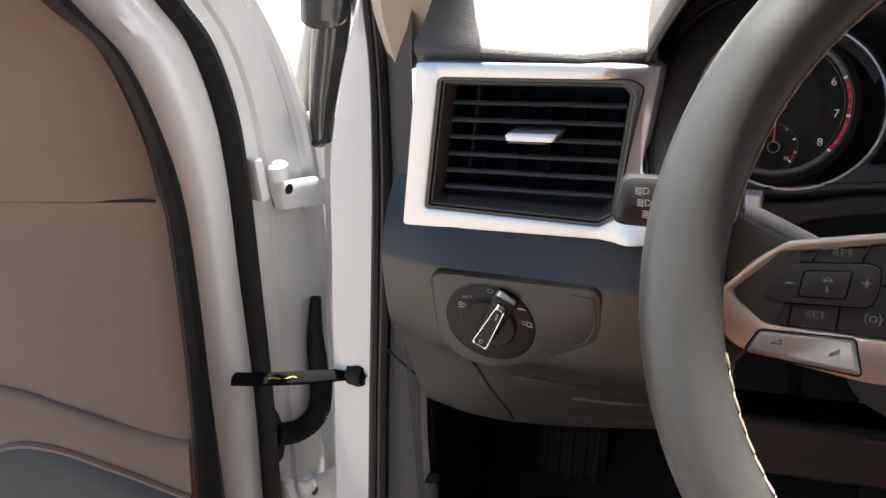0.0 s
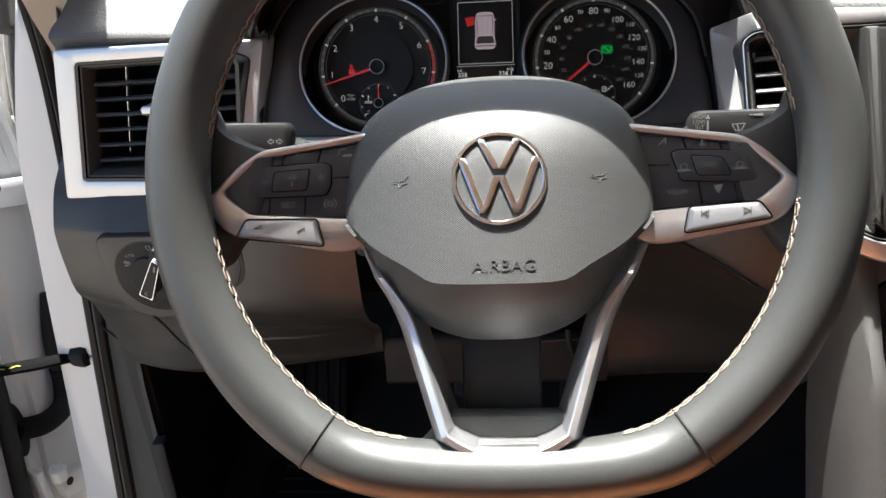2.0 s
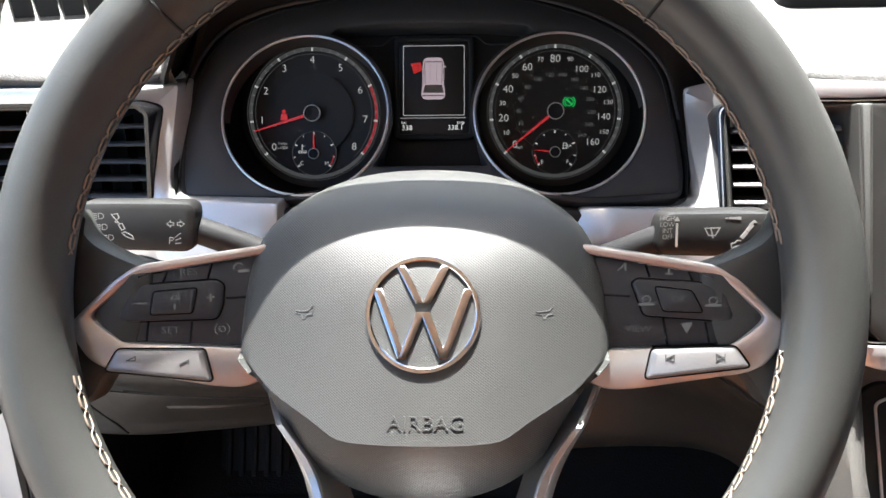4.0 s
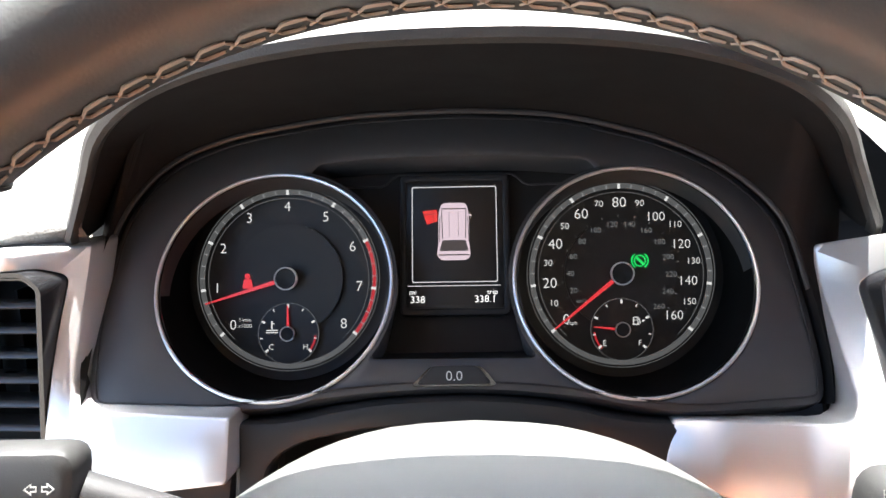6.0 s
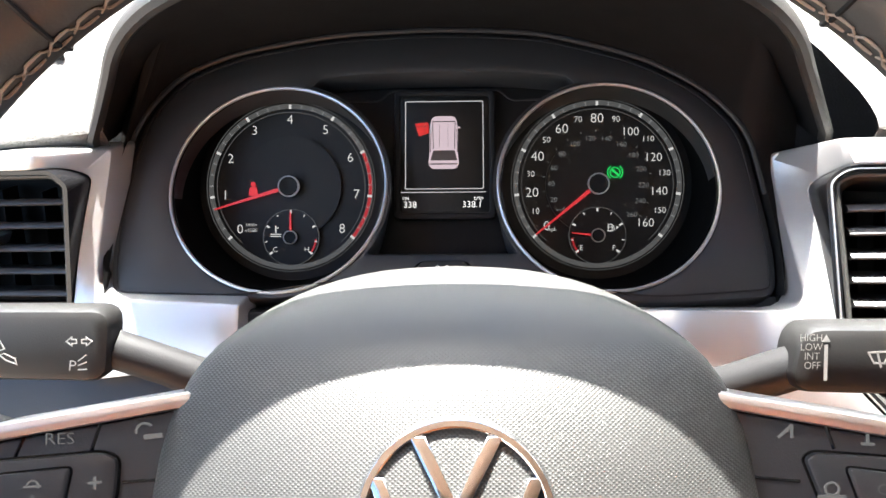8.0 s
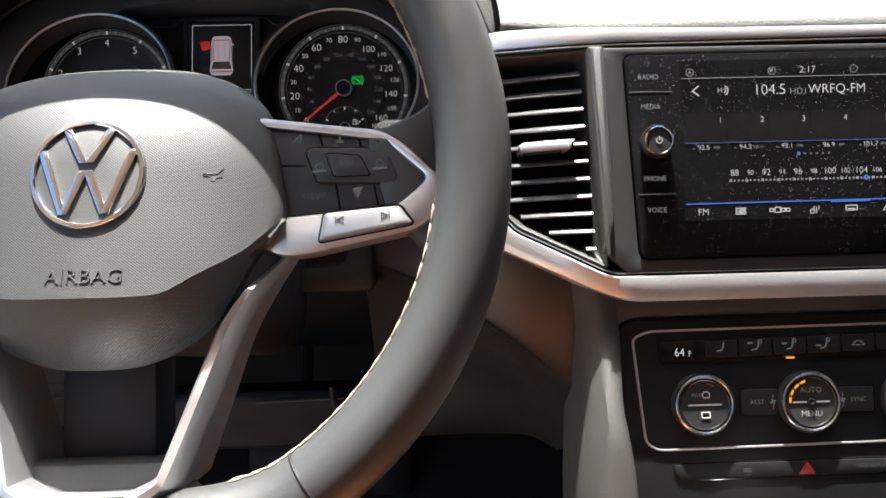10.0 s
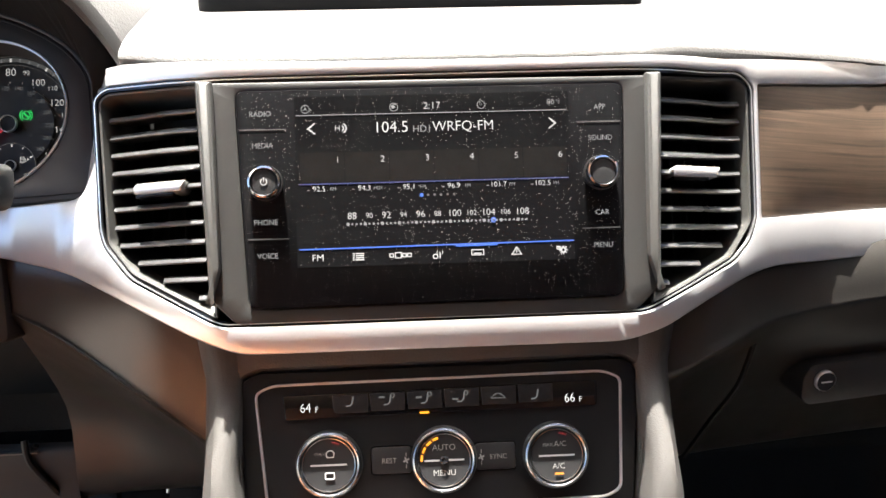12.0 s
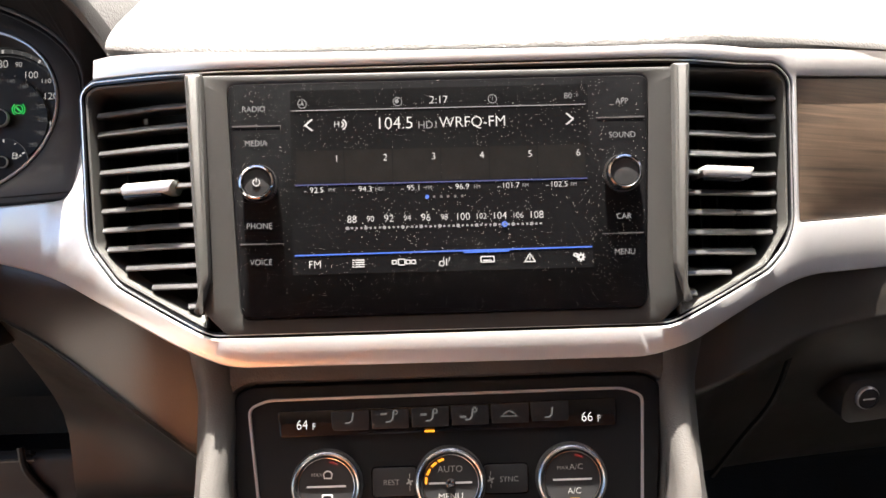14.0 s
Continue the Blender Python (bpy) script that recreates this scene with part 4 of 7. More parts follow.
fork_in = [(0.079, -0.03), (0.073, -0.0385), (0.063, -0.0505), (0.0492, -0.0695), (0.0402, -0.0955), (0.0302, -0.1262), (0.0272, -0.1312), (0.0168, -0.1362), (0.0125, -0.137)]
fork_out = [(0.0875, -0.027), (0.0815, -0.0365), (0.072, -0.0512), (0.0612, -0.071), (0.0505, -0.101), (0.0398, -0.1315), (0.0362, -0.138), (0.0212, -0.1488), (0.016, -0.15)]
inner_line = curve_points([(FX + x, y, 0) for x, y in fork_in] + [(FX - x, y, 0) for x, y in reversed(fork_in)], 4)
outer_line = curve_points([(FX + x, y, 0) for x, y in fork_out] + [(FX - x, y, 0) for x, y in reversed(fork_out)], 4)
rings = [[p.lerp(q, f) + Vector((0, 0, h + (0.0215 * max(0.0, min(1.0, (-0.075 - p.y) / 0.055)) - 0.03 * max(0.0, min(1.0, (p.y + 0.05) / 0.016)) if h > -0.05 else 0))) for p, q in zip(inner_line, outer_line)] for f, h in ((0.04, -0.055), (0.0, -0.022), (0.02, -0.019), (0.16, -0.0115), (0.24, -0.0105), (0.52, -0.0108), (0.62, -0.0125), (0.97, -0.023), (1.0, -0.026), (0.98, -0.055))]
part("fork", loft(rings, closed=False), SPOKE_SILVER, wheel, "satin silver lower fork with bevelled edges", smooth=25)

# airbag cover: a domed pad with a crease under the writing
pad_half = [(0.0, 0.066), (0.023, 0.0645), (0.043, 0.0592), (0.06, 0.0495), (0.073, 0.0375), (0.0805, 0.021), (0.084, -0.003), (0.0845, -0.018), (0.078, -0.028), (0.07, -0.0375), (0.057, -0.06), (0.05, -0.069), (0.036, -0.0785), (0.018, -0.0845), (0.0, -0.0855)]
face_half = [(0.0, 0.0625), (0.022, 0.061), (0.041, 0.056), (0.057, 0.0465), (0.0695, 0.035), (0.077, 0.019), (0.0805, -0.004), (0.081, -0.0182), (0.0755, -0.026), (0.066, -0.0345), (0.052, -0.0425), (0.045, -0.0465), (0.0345, -0.0525), (0.018, -0.0537), (0.0, -0.0538)]


def whole(half):
    return half + [(-x, y) for x, y in reversed(half[1:-1])]


def dome(x, y):
    up = max(0, y)
    return 0.003 - 0.16 * y - 3.3 * up ** 2 - 2040 * up ** 4 - 3.4 * x * x


def eased(half):
    return [(p.x, p.y) for p in curve_points([(x, y, 0) for x, y in half], 3)]


outer_l, face_l = whole(eased(pad_half)), whole(eased(face_half))


def skirt(x, y):
    return dome(x, y) - 0.007 if y > -0.02 else -0.016 + (0.007 - 0.0036 if y > -0.03 else 0)


rings = [[(x * 0.95, y * 0.95, skirt(x, y) - 0.03) for x, y in outer_l], [(x, y, skirt(x, y) - 0.004) for x, y in outer_l], [(x, y, skirt(x, y)) for x, y in outer_l]]
rings.append([(x * 0.5 + u * 0.5, y * 0.5 + v * 0.5, dome((x + u) / 2, (y + v) / 2) - 0.0012 if v > -0.03 else dome(u, v) - 0.008) for (x, y), (u, v) in zip(outer_l, face_l)])
for k in (1.0, 0.96, 0.9, 0.83, 0.75, 0.66, 0.55, 0.4, 0.25, 0.1):
    rings.append([(u * k, v * k, dome(u * k, v * k)) for u, v in face_l])
part("airbag_cover", loft(rings, caps=True), PAD, wheel, "black airbag cover with a fine dotted grain", smooth=28)

def on_dome(bm, x, y, sink):
    """Lays a flat piece onto the domed cover."""
    for v in bm.verts:
        v.co = Vector((v.co.x + x, v.co.y + y, v.co.z + dome(v.co.x + x, v.co.y + y) - sink))
    return bm


EMBLEM = (0.0018, 0.0008, 0.0095)
emblem = part("emblem", on_dome(lathe([(0.0222, 0.0088), (0.0224, 0.0107), (0.0229, 0.0112), (0.0243, 0.0113), (0.0249, 0.0106), (0.0252, 0.0088)], 72), *EMBLEM), CHROME, wheel, "round chrome emblem on the airbag cover")
strokes = [((-0.0098, 0.0206), (-0.0013, 0.0044)), ((0.0098, 0.0206), (0.0013, 0.0044)), ((-0.0198, 0.0108), (-0.0088, -0.0186)), ((0.0198, 0.0108), (0.0088, -0.0186)), ((-0.0009, 0.0012), (-0.0088, -0.0186)), ((0.0009, 0.0012), (0.0088, -0.0186))]
for (x0, y0), (x1, y1) in strokes:
    w = 0.0021
    part("emblem_bar", on_dome(prism(dense([Vector(p) for p in ((x0 - w, y0), (x0 + w, y0), (x1 + w * 0.9, y1), (x1 - w * 0.9, y1))], 0.004), 0.008, 0.0111, 0.0005), *EMBLEM), CHROME, emblem)
bm = words("AIRBAG", 0.0088, 0.0033, -0.0448, 0.0, depth=0.00055, squeeze=1.08)
for v in bm.verts:
    v.co.z += dome(v.co.x, v.co.y)
part("lettering", bm, PAD, wheel, "raised dark lettering")
part("hub_cover", prism(rect(0.044, 0.06, 0.0, -0.098, 0.006), -0.06, -0.03, 0.003), PLASTIC, wheel)

for s in (-1, 1):
    x = 0.0015 + s * 0.0525
    mark = [(-0.004, 0.0012), (-0.002, 0.0008), (0.002, 0.0012), (0.0045, 0.0036), (0.0038, -0.0004), (0.0012, -0.0006), (0.0004, -0.0022), (-0.0008, -0.0022), (-0.0012, -0.0004), (-0.0042, 0.0002)]
    part("horn_mark", tube([(x + u, v, dome(x + u, v) + 0.0001) for u, v in mark], 0.0002, 6, True), DARK_PRINT, wheel, "small embossed horn mark")

# leather bridges from the rim to the arms and the fork
for s in (1, -1):
    br = rounded([(0.158 * s, 0.05), (0.152 * s, 0.033), (0.135 * s, 0.0245), (0.12 * s, 0.02), (0.13 * s, -0.02), (0.143 * s, -0.0285), (0.1505 * s, -0.042), (0.16 * s, -0.045), (0.166 * s, 0.0)], 0.008)
    part("rim_bridge", prism(br, -0.03, -0.014, 0.007, back=True), LEATHER, wheel, "leather bridge to the spoke")
lb = rounded([(-0.062, -0.152), (-0.05, -0.146), (-0.0395, -0.136), (-0.035, -0.125), (0.035, -0.125), (0.0395, -0.136), (0.05, -0.146), (0.062, -0.152), (0.05, -0.165), (-0.05, -0.165)], 0.006)
part("rim_bridge", prism(lb, -0.028, -0.011, 0.005, back=True), LEATHER, wheel, "leather bridge to the fork")

# buttons
for row in ([(-0.1345, -0.0023), (-0.1295, 0.0095), (-0.1242, 0.013), (-0.0933, 0.015), (-0.0893, 0.0132), (-0.0899, 0.0027), (-0.0924, -0.0032), (-0.1304, -0.0041)], [(0.0915, 0.0138), (0.0938, 0.0156), (0.1188, 0.0144), (0.1299, 0.0105), (0.1334, -0.0008), (0.1312, -0.003), (0.0966, -0.001)]):
    rk = rounded(row, 0.002, 3)
    part("button_joint", prism(inset(rk, -0.0006), -0.008, -0.0038), GLOSS, wheel, bake=SET[1 if row[0][0] > 0 else -1])
    part("rocker", prism(rk, -0.008, -0.0022, 0.0011), KEY, wheel, "raised black rocker", bake=SET[1 if row[0][0] > 0 else -1])
for row in ([(-0.1188, 0.0098), (-0.1005, 0.0113), (-0.1025, -0.0002), (-0.1204, -0.0008)], [(0.101, 0.0122), (0.1162, 0.0105), (0.1207, 0.001), (0.1044, 0.0013)]):
    rk = rounded(row, 0.0015, 3)
    part("button_joint", prism(inset(rk, -0.0005), -0.006, -0.0019), GLOSS, wheel, bake=SET[1 if row[0][0] > 0 else -1])
    part("button", prism(rk, -0.006, -0.0012, 0.0008), KEY, wheel, "square middle button", bake=SET[1 if row[0][0] > 0 else -1])
for x0, y0, x1, y1 in ((-0.1126, 0.0222, -0.1159, 0.0138), (-0.0936, 0.0258, -0.0966, 0.0152), (-0.1221, -0.0046, -0.1231, -0.0135), (-0.1035, -0.0044, -0.1043, -0.0145), (-0.0885, 0.0062, -0.078, 0.0069), (0.0964, 0.0255, 0.0992, 0.0165), (0.1143, 0.0222, 0.117, 0.0148), (0.1049, -0.0022, 0.1067, -0.0143), (0.1223, -0.0035, 0.1239, -0.013), (0.077, 0.0083, 0.0908, 0.0074)):
    part("button_joint", tube([(x0, y0, -0.0045), (x1, y1, -0.0045)], 0.0005, 4), GLOSS, wheel, bake=SET[1 if x0 > 0 else -1])
for row in ([(-0.1395, -0.0262), (-0.1342, -0.0164), (-0.0973, -0.0171), (-0.0939, -0.0322)], [(0.097, -0.0298), (0.0996, -0.0162), (0.1339, -0.0138), (0.1398, -0.0228)]):
    rk = rounded(row, 0.002, 3)
    part("button_joint", prism(inset(rk, -0.0007), -0.012, -0.0012), GLOSS, wheel, bake=SET[1 if row[0][0] > 0 else -1])
    part("button", prism(rk, -0.012, 0.0012, 0.0022), BUTTON_SILVER, wheel, "satin silver button", bake=SET[1 if row[0][0] > 0 else -1])
ZB = -0.0042
part("symbol", words("RES", 0.0046, -0.1046, 0.0187, ZB, squeeze=1.1), LIT_GREY, wheel, bake=SET[-1])
part("symbol", words("SET", 0.0046, -0.1126, -0.0085, ZB, squeeze=1.1), LIT_GREY, wheel, bake=SET[-1])
part("symbol", words("OK", 0.0042, 0.1108, 0.0066, -0.0009), LIT_GREY, wheel, bake=SET[1])
part("symbol", words("VIEW", 0.0042, 0.0945, -0.0075, ZB, squeeze=1.1), LIT_GREY, wheel, bake=SET[1])
part("symbol", bars([(-0.1255, 0.0044, -0.1225, 0.0046, 0.0008), (-0.096, 0.0068, -0.0932, 0.007, 0.0008), (-0.0946, 0.0054, -0.0946, 0.0082, 0.0008)], -0.0019), LIT_GREY, wheel, bake=SET[-1])
part("symbol", joined([arc(0.0012, 0.0017, -20, 200, -0.0014, -0.0009, 16, -0.1097, 0.0066), bars([(-0.1116, 0.0064, -0.1078, 0.0066, 0.0006), (-0.1097, 0.0022, -0.1097, 0.0036, 0.0009)], -0.0009)]), LIT_GREY, wheel, bake=SET[-1])
part("symbol", joined([arc(0.003, 0.0034, 130, 230, ZB - 0.0003, ZB, 10, -0.0905, -0.0082), arc(0.003, 0.0034, -50, 50, ZB - 0.0003, ZB, 10, -0.0905, -0.0082), prism(rect(0.003, 0.0028, -0.0905, -0.0082, 0.001), ZB - 0.0003, ZB, 0, [rect(0.002, 0.0018, -0.0905, -0.0082, 0.0006)])]), LIT_GREY, wheel, bake=SET[-1])
part("symbol", joined([arc(0.0018, 0.0025, 40, 200, ZB - 0.0003, ZB, 10, -0.083, 0.0205), bars([(-0.0825, 0.0188, -0.079, 0.0192, 0.0014)], ZB)]), LIT_GREY, wheel, bake=SET[-1])
part("symbol", joined([flat([Vector((0.1122, -0.0045)), Vector((0.1148, -0.0092)), Vector((0.1172, -0.0037))], ZB)]), LIT_GREY, wheel, bake=SET[1])
for x in (0.0976, 0.1251):
    part("symbol", joined([arc(0.0014, 0.002, 0, 360, -0.0022, -0.0019, 12, x, 0.0062), bars([(x - 0.003, 0.004, x + 0.0028, 0.0042, 0.001)], -0.0019)]), LIT_GREY, wheel, bake=SET[1])
part("symbol", bars([(0.086, 0.0195, 0.0885, 0.022, 0.0008), (0.089, 0.0195, 0.089, 0.0225, 0.0008), (0.106, 0.018, 0.1085, 0.018, 0.0008), (0.1072, 0.0185, 0.1072, 0.0205, 0.0008)], ZB), LIT_GREY, wheel, bake=SET[1])
part("symbol", bars([(-0.1295, -0.0215, -0.1258, -0.0196, 0.00045), (-0.1258, -0.0196, -0.1258, -0.0215, 0.00045), (-0.1295, -0.0215, -0.1258, -0.0215, 0.00045)], 0.0015), DARK_PRINT, wheel, bake=SET[-1])
part("symbol", bars([(-0.107, -0.0235, -0.1033, -0.0216, 0.00045), (-0.1033, -0.0216, -0.1033, -0.0235, 0.00045)], 0.0015), DARK_PRINT, wheel, bake=SET[-1])
part("symbol", bars([(0.105, -0.0212, 0.105, -0.0182, 0.0004), (0.1055, -0.0197, 0.1085, -0.0182, 0.0004), (0.1055, -0.0197, 0.1085, -0.0212, 0.0004), (0.1085, -0.0182, 0.1085, -0.0212, 0.0004)], 0.0015), DARK_PRINT, wheel, bake=SET[1])
part("symbol", bars([(0.1255, -0.0202, 0.1255, -0.0172, 0.0004), (0.1255, -0.0172, 0.1285, -0.0186, 0.0004), (0.1285, -0.0186, 0.1255, -0.0202, 0.0004), (0.129, -0.0172, 0.129, -0.0202, 0.0004)], 0.0015), DARK_PRINT, wheel, bake=SET[1])

# seams across the rim and the stitching along its inner side
for a in (51.5, 130.5, 235, 305):
    c = rim_point(a)
    d = (rim_point(a, RR + 0.01) - c).normalized()
    path = [c + d * (math.cos(q) * 0.0169) + Vector((0, 0, math.sin(q) * 0.0186)) for q in [2 * math.pi * k / 24 for k in range(24)]]
    part("rim_seam", tube(path, 0.0008, 6, True), RUBBER, rim, "seam across the leather")
ST = []
a = 0.0
while a < 360:
    step = 3.3
    blocked = min(abs(((a - b + 180) % 360) - 180) / w for b, w in ((0, 9), (180, 9), (270, 21)))
    if blocked > 1:
        def on(f, q):
            c = rim_point(a + f * step)
            d = (rim_point(a + f * step, RR + 0.01) - c).normalized()
            return c - d * (math.cos(radians(q)) * 0.0171) + Vector((0, 0, math.sin(radians(q)) * 0.0188))
        for run, w in (([(0.0, 10), (0.3, 10.4), (0.62, 10), (0.7, 8)], 0.0006), ([(0.12, -1), (0.4, -1.5), (0.7, -1), (0.76, 1)], 0.0006), ([(0.62, 9), (0.8, 5), (1.0, 0)], 0.00048), ([(0.7, 0), (0.86, 5), (1.02, 9)], 0.00048)):
            ST.append(tube([on(f, q) for f, q in run], [w * 0.7] + [w] * (len(run) - 2) + [w * 0.7], 5))
    if ST and (blocked <= 1 or a + step >= 360):
        part("stitching", joined(ST), STITCH, rim, "pale crossed stitching", smooth=60)
        ST = []
    a += step

# ---- instrument cluster ----
CL = frame_at((-0.0145, 0.3585, 1.054), 24)
cluster = thing("instrument_cluster", CL, "instrument cluster with two round dials and a small display between them", "instrument cluster")
to_cl = CL.inverted()
RG = frame_at((-0.0125, 0.308, 1.073), 41)
rg = to_cl @ RG
p_out = rounded([(0.113, -0.0712), (0.0574, -0.0605), (0.0, -0.0568), (-0.0574, -0.0602), (-0.113, -0.069)] + RIM_LINE, [0.02, 0.03, 0.03, 0.03, 0.02, 0.008] + [0.02] * 13 + [0.008])
bay = [(-0.0425, -0.0405), (-0.0375, -0.0345)] + [(-0.0955 + 0.0648 * math.cos(radians(a)), 0.0648 * math.sin(radians(a))) for a in (-20, 0, 20, 40, 60, 75)]
gap = rounded(bay + [(-0.0735, 0.0692), (-0.04, 0.0722), (0.0, 0.0728), (0.04, 0.0722), (0.0735, 0.0688)] + [(-x, y) for x, y in reversed(bay)], [0.003] * 2 + [0.0] * 6 + [0.003, 0.02, 0.02, 0.02, 0.003] + [0.0] * 6 + [0.003] * 2)
part("surround", prism(p_out, -0.02, 0.0, 0.003, [circle(0.0632, -0.0955, 0, 64), circle(0.0632, 0.0955, 0, 64), gap]), PLASTIC_SATIN, cluster, "smooth dark surround of the dials", m=rg)
field = [Vector((x, y)) for x, y in p_out]
part("surround_edge", tube([rg @ Vector((p.x, p.y, 0.0006)) for p in inset(field, 0.0042)], 0.0005, 5, True), PLASTIC, cluster, "fine raised line round the surround")
lcd_m = to_cl @ frame_at((-0.0125, 0.345, 1.08), 30)
def behind(p, d):
    """A point of the gap's edge, moved back on to the plane of the small display."""
    q = rg @ Vector((p.x, p.y, d))
    o, n = lcd_m @ Vector((0, 0, -0.0075)), lcd_m.to_3x3() @ Vector((0, 0, 1))
    return q - Vector((0, 0, 1)) * ((q - o).dot(n) / n.z)


wide = inset(gap, -0.0012)
rings = [[rg @ Vector((p.x, p.y, -0.001)) for p in wide], [behind(p, 0.0) for p in wide]]
bm = loft(rings)
bm.verts.ensure_lookup_table()
low = [bm.verts[len(wide) + k] for k in range(len(wide))]
bmesh.ops.triangle_fill(bm, use_beauty=True, use_dissolve=False, edges=[bm.edges.get((low[k - 1], low[k])) for k in range(len(low))])
part("recess", bm, MATT_BLACK, cluster, "black recess round the display")
step_line = [(-0.062, 0.047), (-0.04, 0.0465), (-0.0335, 0.0535), (0.0345, 0.0535), (0.041, 0.0465), (0.062, 0.047)]
part("recess_step", tube([(x, y - 0.012, -0.0068) for x, y in rounded(step_line, [0, 0.005, 0.005, 0.005, 0.005, 0])], 0.0007, 6), PLASTIC_SATIN, cluster, "raised line over the small display", m=lcd_m)
lcd = part("trip_display", prism(rect(0.0545, 0.0725, 0.0005, -0.0005, 0.002), -0.012, 0.0, 0.0004), DIAL, cluster, "small lit display showing a car with an open door", m=lcd_m)
part("display_frame", prism(rect(0.062, 0.08, 0.0005, -0.0005, 0.004), -0.0065, 0.001, 0.001, [rect(0.0545, 0.0725, 0.0005, -0.0005, 0.002)]), PLASTIC, cluster, m=lcd_m)
part("screen_line", prism(rect(0.0481, 0.0548, 0.0003, 0.0053, 0.001), 0.0, 0.0004, 0, [rect(0.0472, 0.0539, 0.0003, 0.0053, 0.001)]), LIT_DIM, lcd)
part("screen_line", bars([(-0.0262, -0.024, 0.0255, -0.024, 0.0004)], 0.0004), LIT_DIM, lcd)
part("screen_text", words("mi", 0.0042, -0.0233, -0.0275, 0.0004), LIT_WHITE, lcd)
part("screen_text", words("338", 0.0056, -0.0207, -0.0318, 0.0004), LIT_WHITE, lcd)
part("screen_text", words("trip", 0.0042, 0.0212, -0.0278, 0.0004), LIT_WHITE, lcd)
part("screen_text", words("338.1", 0.0056, 0.0172, -0.0318, 0.0004), LIT_WHITE, lcd)
car = rounded([(-0.0072, 0.0232), (0.0074, 0.0232), (0.0086, 0.016), (0.0086, 0.0), (0.0094, -0.0068), (0.0072, -0.0096), (-0.0072, -0.0096), (-0.0096, -0.0068), (-0.0088, 0.0), (-0.0086, 0.016)], [0.005, 0.005, 0.002, 0.001, 0.002, 0.003, 0.003, 0.002, 0.001, 0.002])
part("screen_car", flat(car, 0.0004), LIT_PINK, lcd, "pale car seen from above")
part("screen_car_glass", flat(rounded([(-0.0064, 0.0018), (0.0066, 0.0018), (0.0082, -0.0044), (-0.0082, -0.0044)], 0.0008), 0.0006), SCREEN_DARK, lcd, "dark rear window of the drawn car")
part("screen_car_lines", joined([bars([(-0.0066, 0.0198, 0.0068, 0.0198, 0.0006), (-0.0068, 0.019, -0.0064, 0.003, 0.0005), (0.007, 0.019, 0.0066, 0.003, 0.0005), (-0.0078, 0.015, -0.0082, 0.001, 0.0004), (0.008, 0.015, 0.0084, 0.001, 0.0004), (-0.0084, -0.0066, 0.0082, -0.0066, 0.0007), (-0.0026, 0.018, -0.0026, 0.004, 0.0002), (0.0026, 0.018, 0.0026, 0.004, 0.0002)], 0.0006)]), SCREEN_DARK, lcd, "dark lines of the drawn car")
part("screen_car_mirror", joined([flat(rounded([(0.0086, 0.0168), (0.0102, 0.0164), (0.0102, 0.0154), (0.0086, 0.0156)], 0.0003), 0.0005)]), LIT_PINK, lcd)
part("screen_door", joined([flat([Vector(q) for q in ((-0.0176, 0.0186), (-0.0098, 0.0194), (-0.0092, 0.0172), (-0.0092, 0.0128), (-0.0152, 0.0108))], 0.0004)]), LIT_RED, lcd, "red open door")
part("screen_door_lines", bars([(-0.0168, 0.0166, -0.0096, 0.017, 0.0004), (-0.0118, 0.0186, -0.0114, 0.0124, 0.0003)], 0.0006), SCREEN_DARK, lcd)
trip_btn = [(-0.0205, -0.0553), (0.0215, -0.0553), (0.0135, -0.0452), (-0.0115, -0.0452)]
part("button_joint", prism(rounded([(x * 1.06, y - 0.0005) for x, y in trip_btn], 0.003), -0.01, 0.0012), GLOSS, cluster, m=rg)
part("trip_button", prism(rounded([(x * 0.93, y * 0.98 - 0.001) for x, y in trip_btn], 0.003), -0.01, 0.0022, 0.0012), PLASTIC, cluster, m=rg)
part("trip_text", words("0.0", 0.0072, 0.0005, -0.0512, 0.0026), PRINT, cluster, m=rg)


def numeral(parent, text, size, a, r, cx, mat):
    return part("numeral", words(text, size, cx + r * math.cos(radians(a)), r * math.sin(radians(a)), 0.0006), mat, parent)


def tick(r0, r1, a, w, cx, cy=0.0):
    c, s = math.cos(radians(a)), math.sin(radians(a))
    return (cx + r0 * c, cy + r0 * s, cx + r1 * c, cy + r1 * s, w)


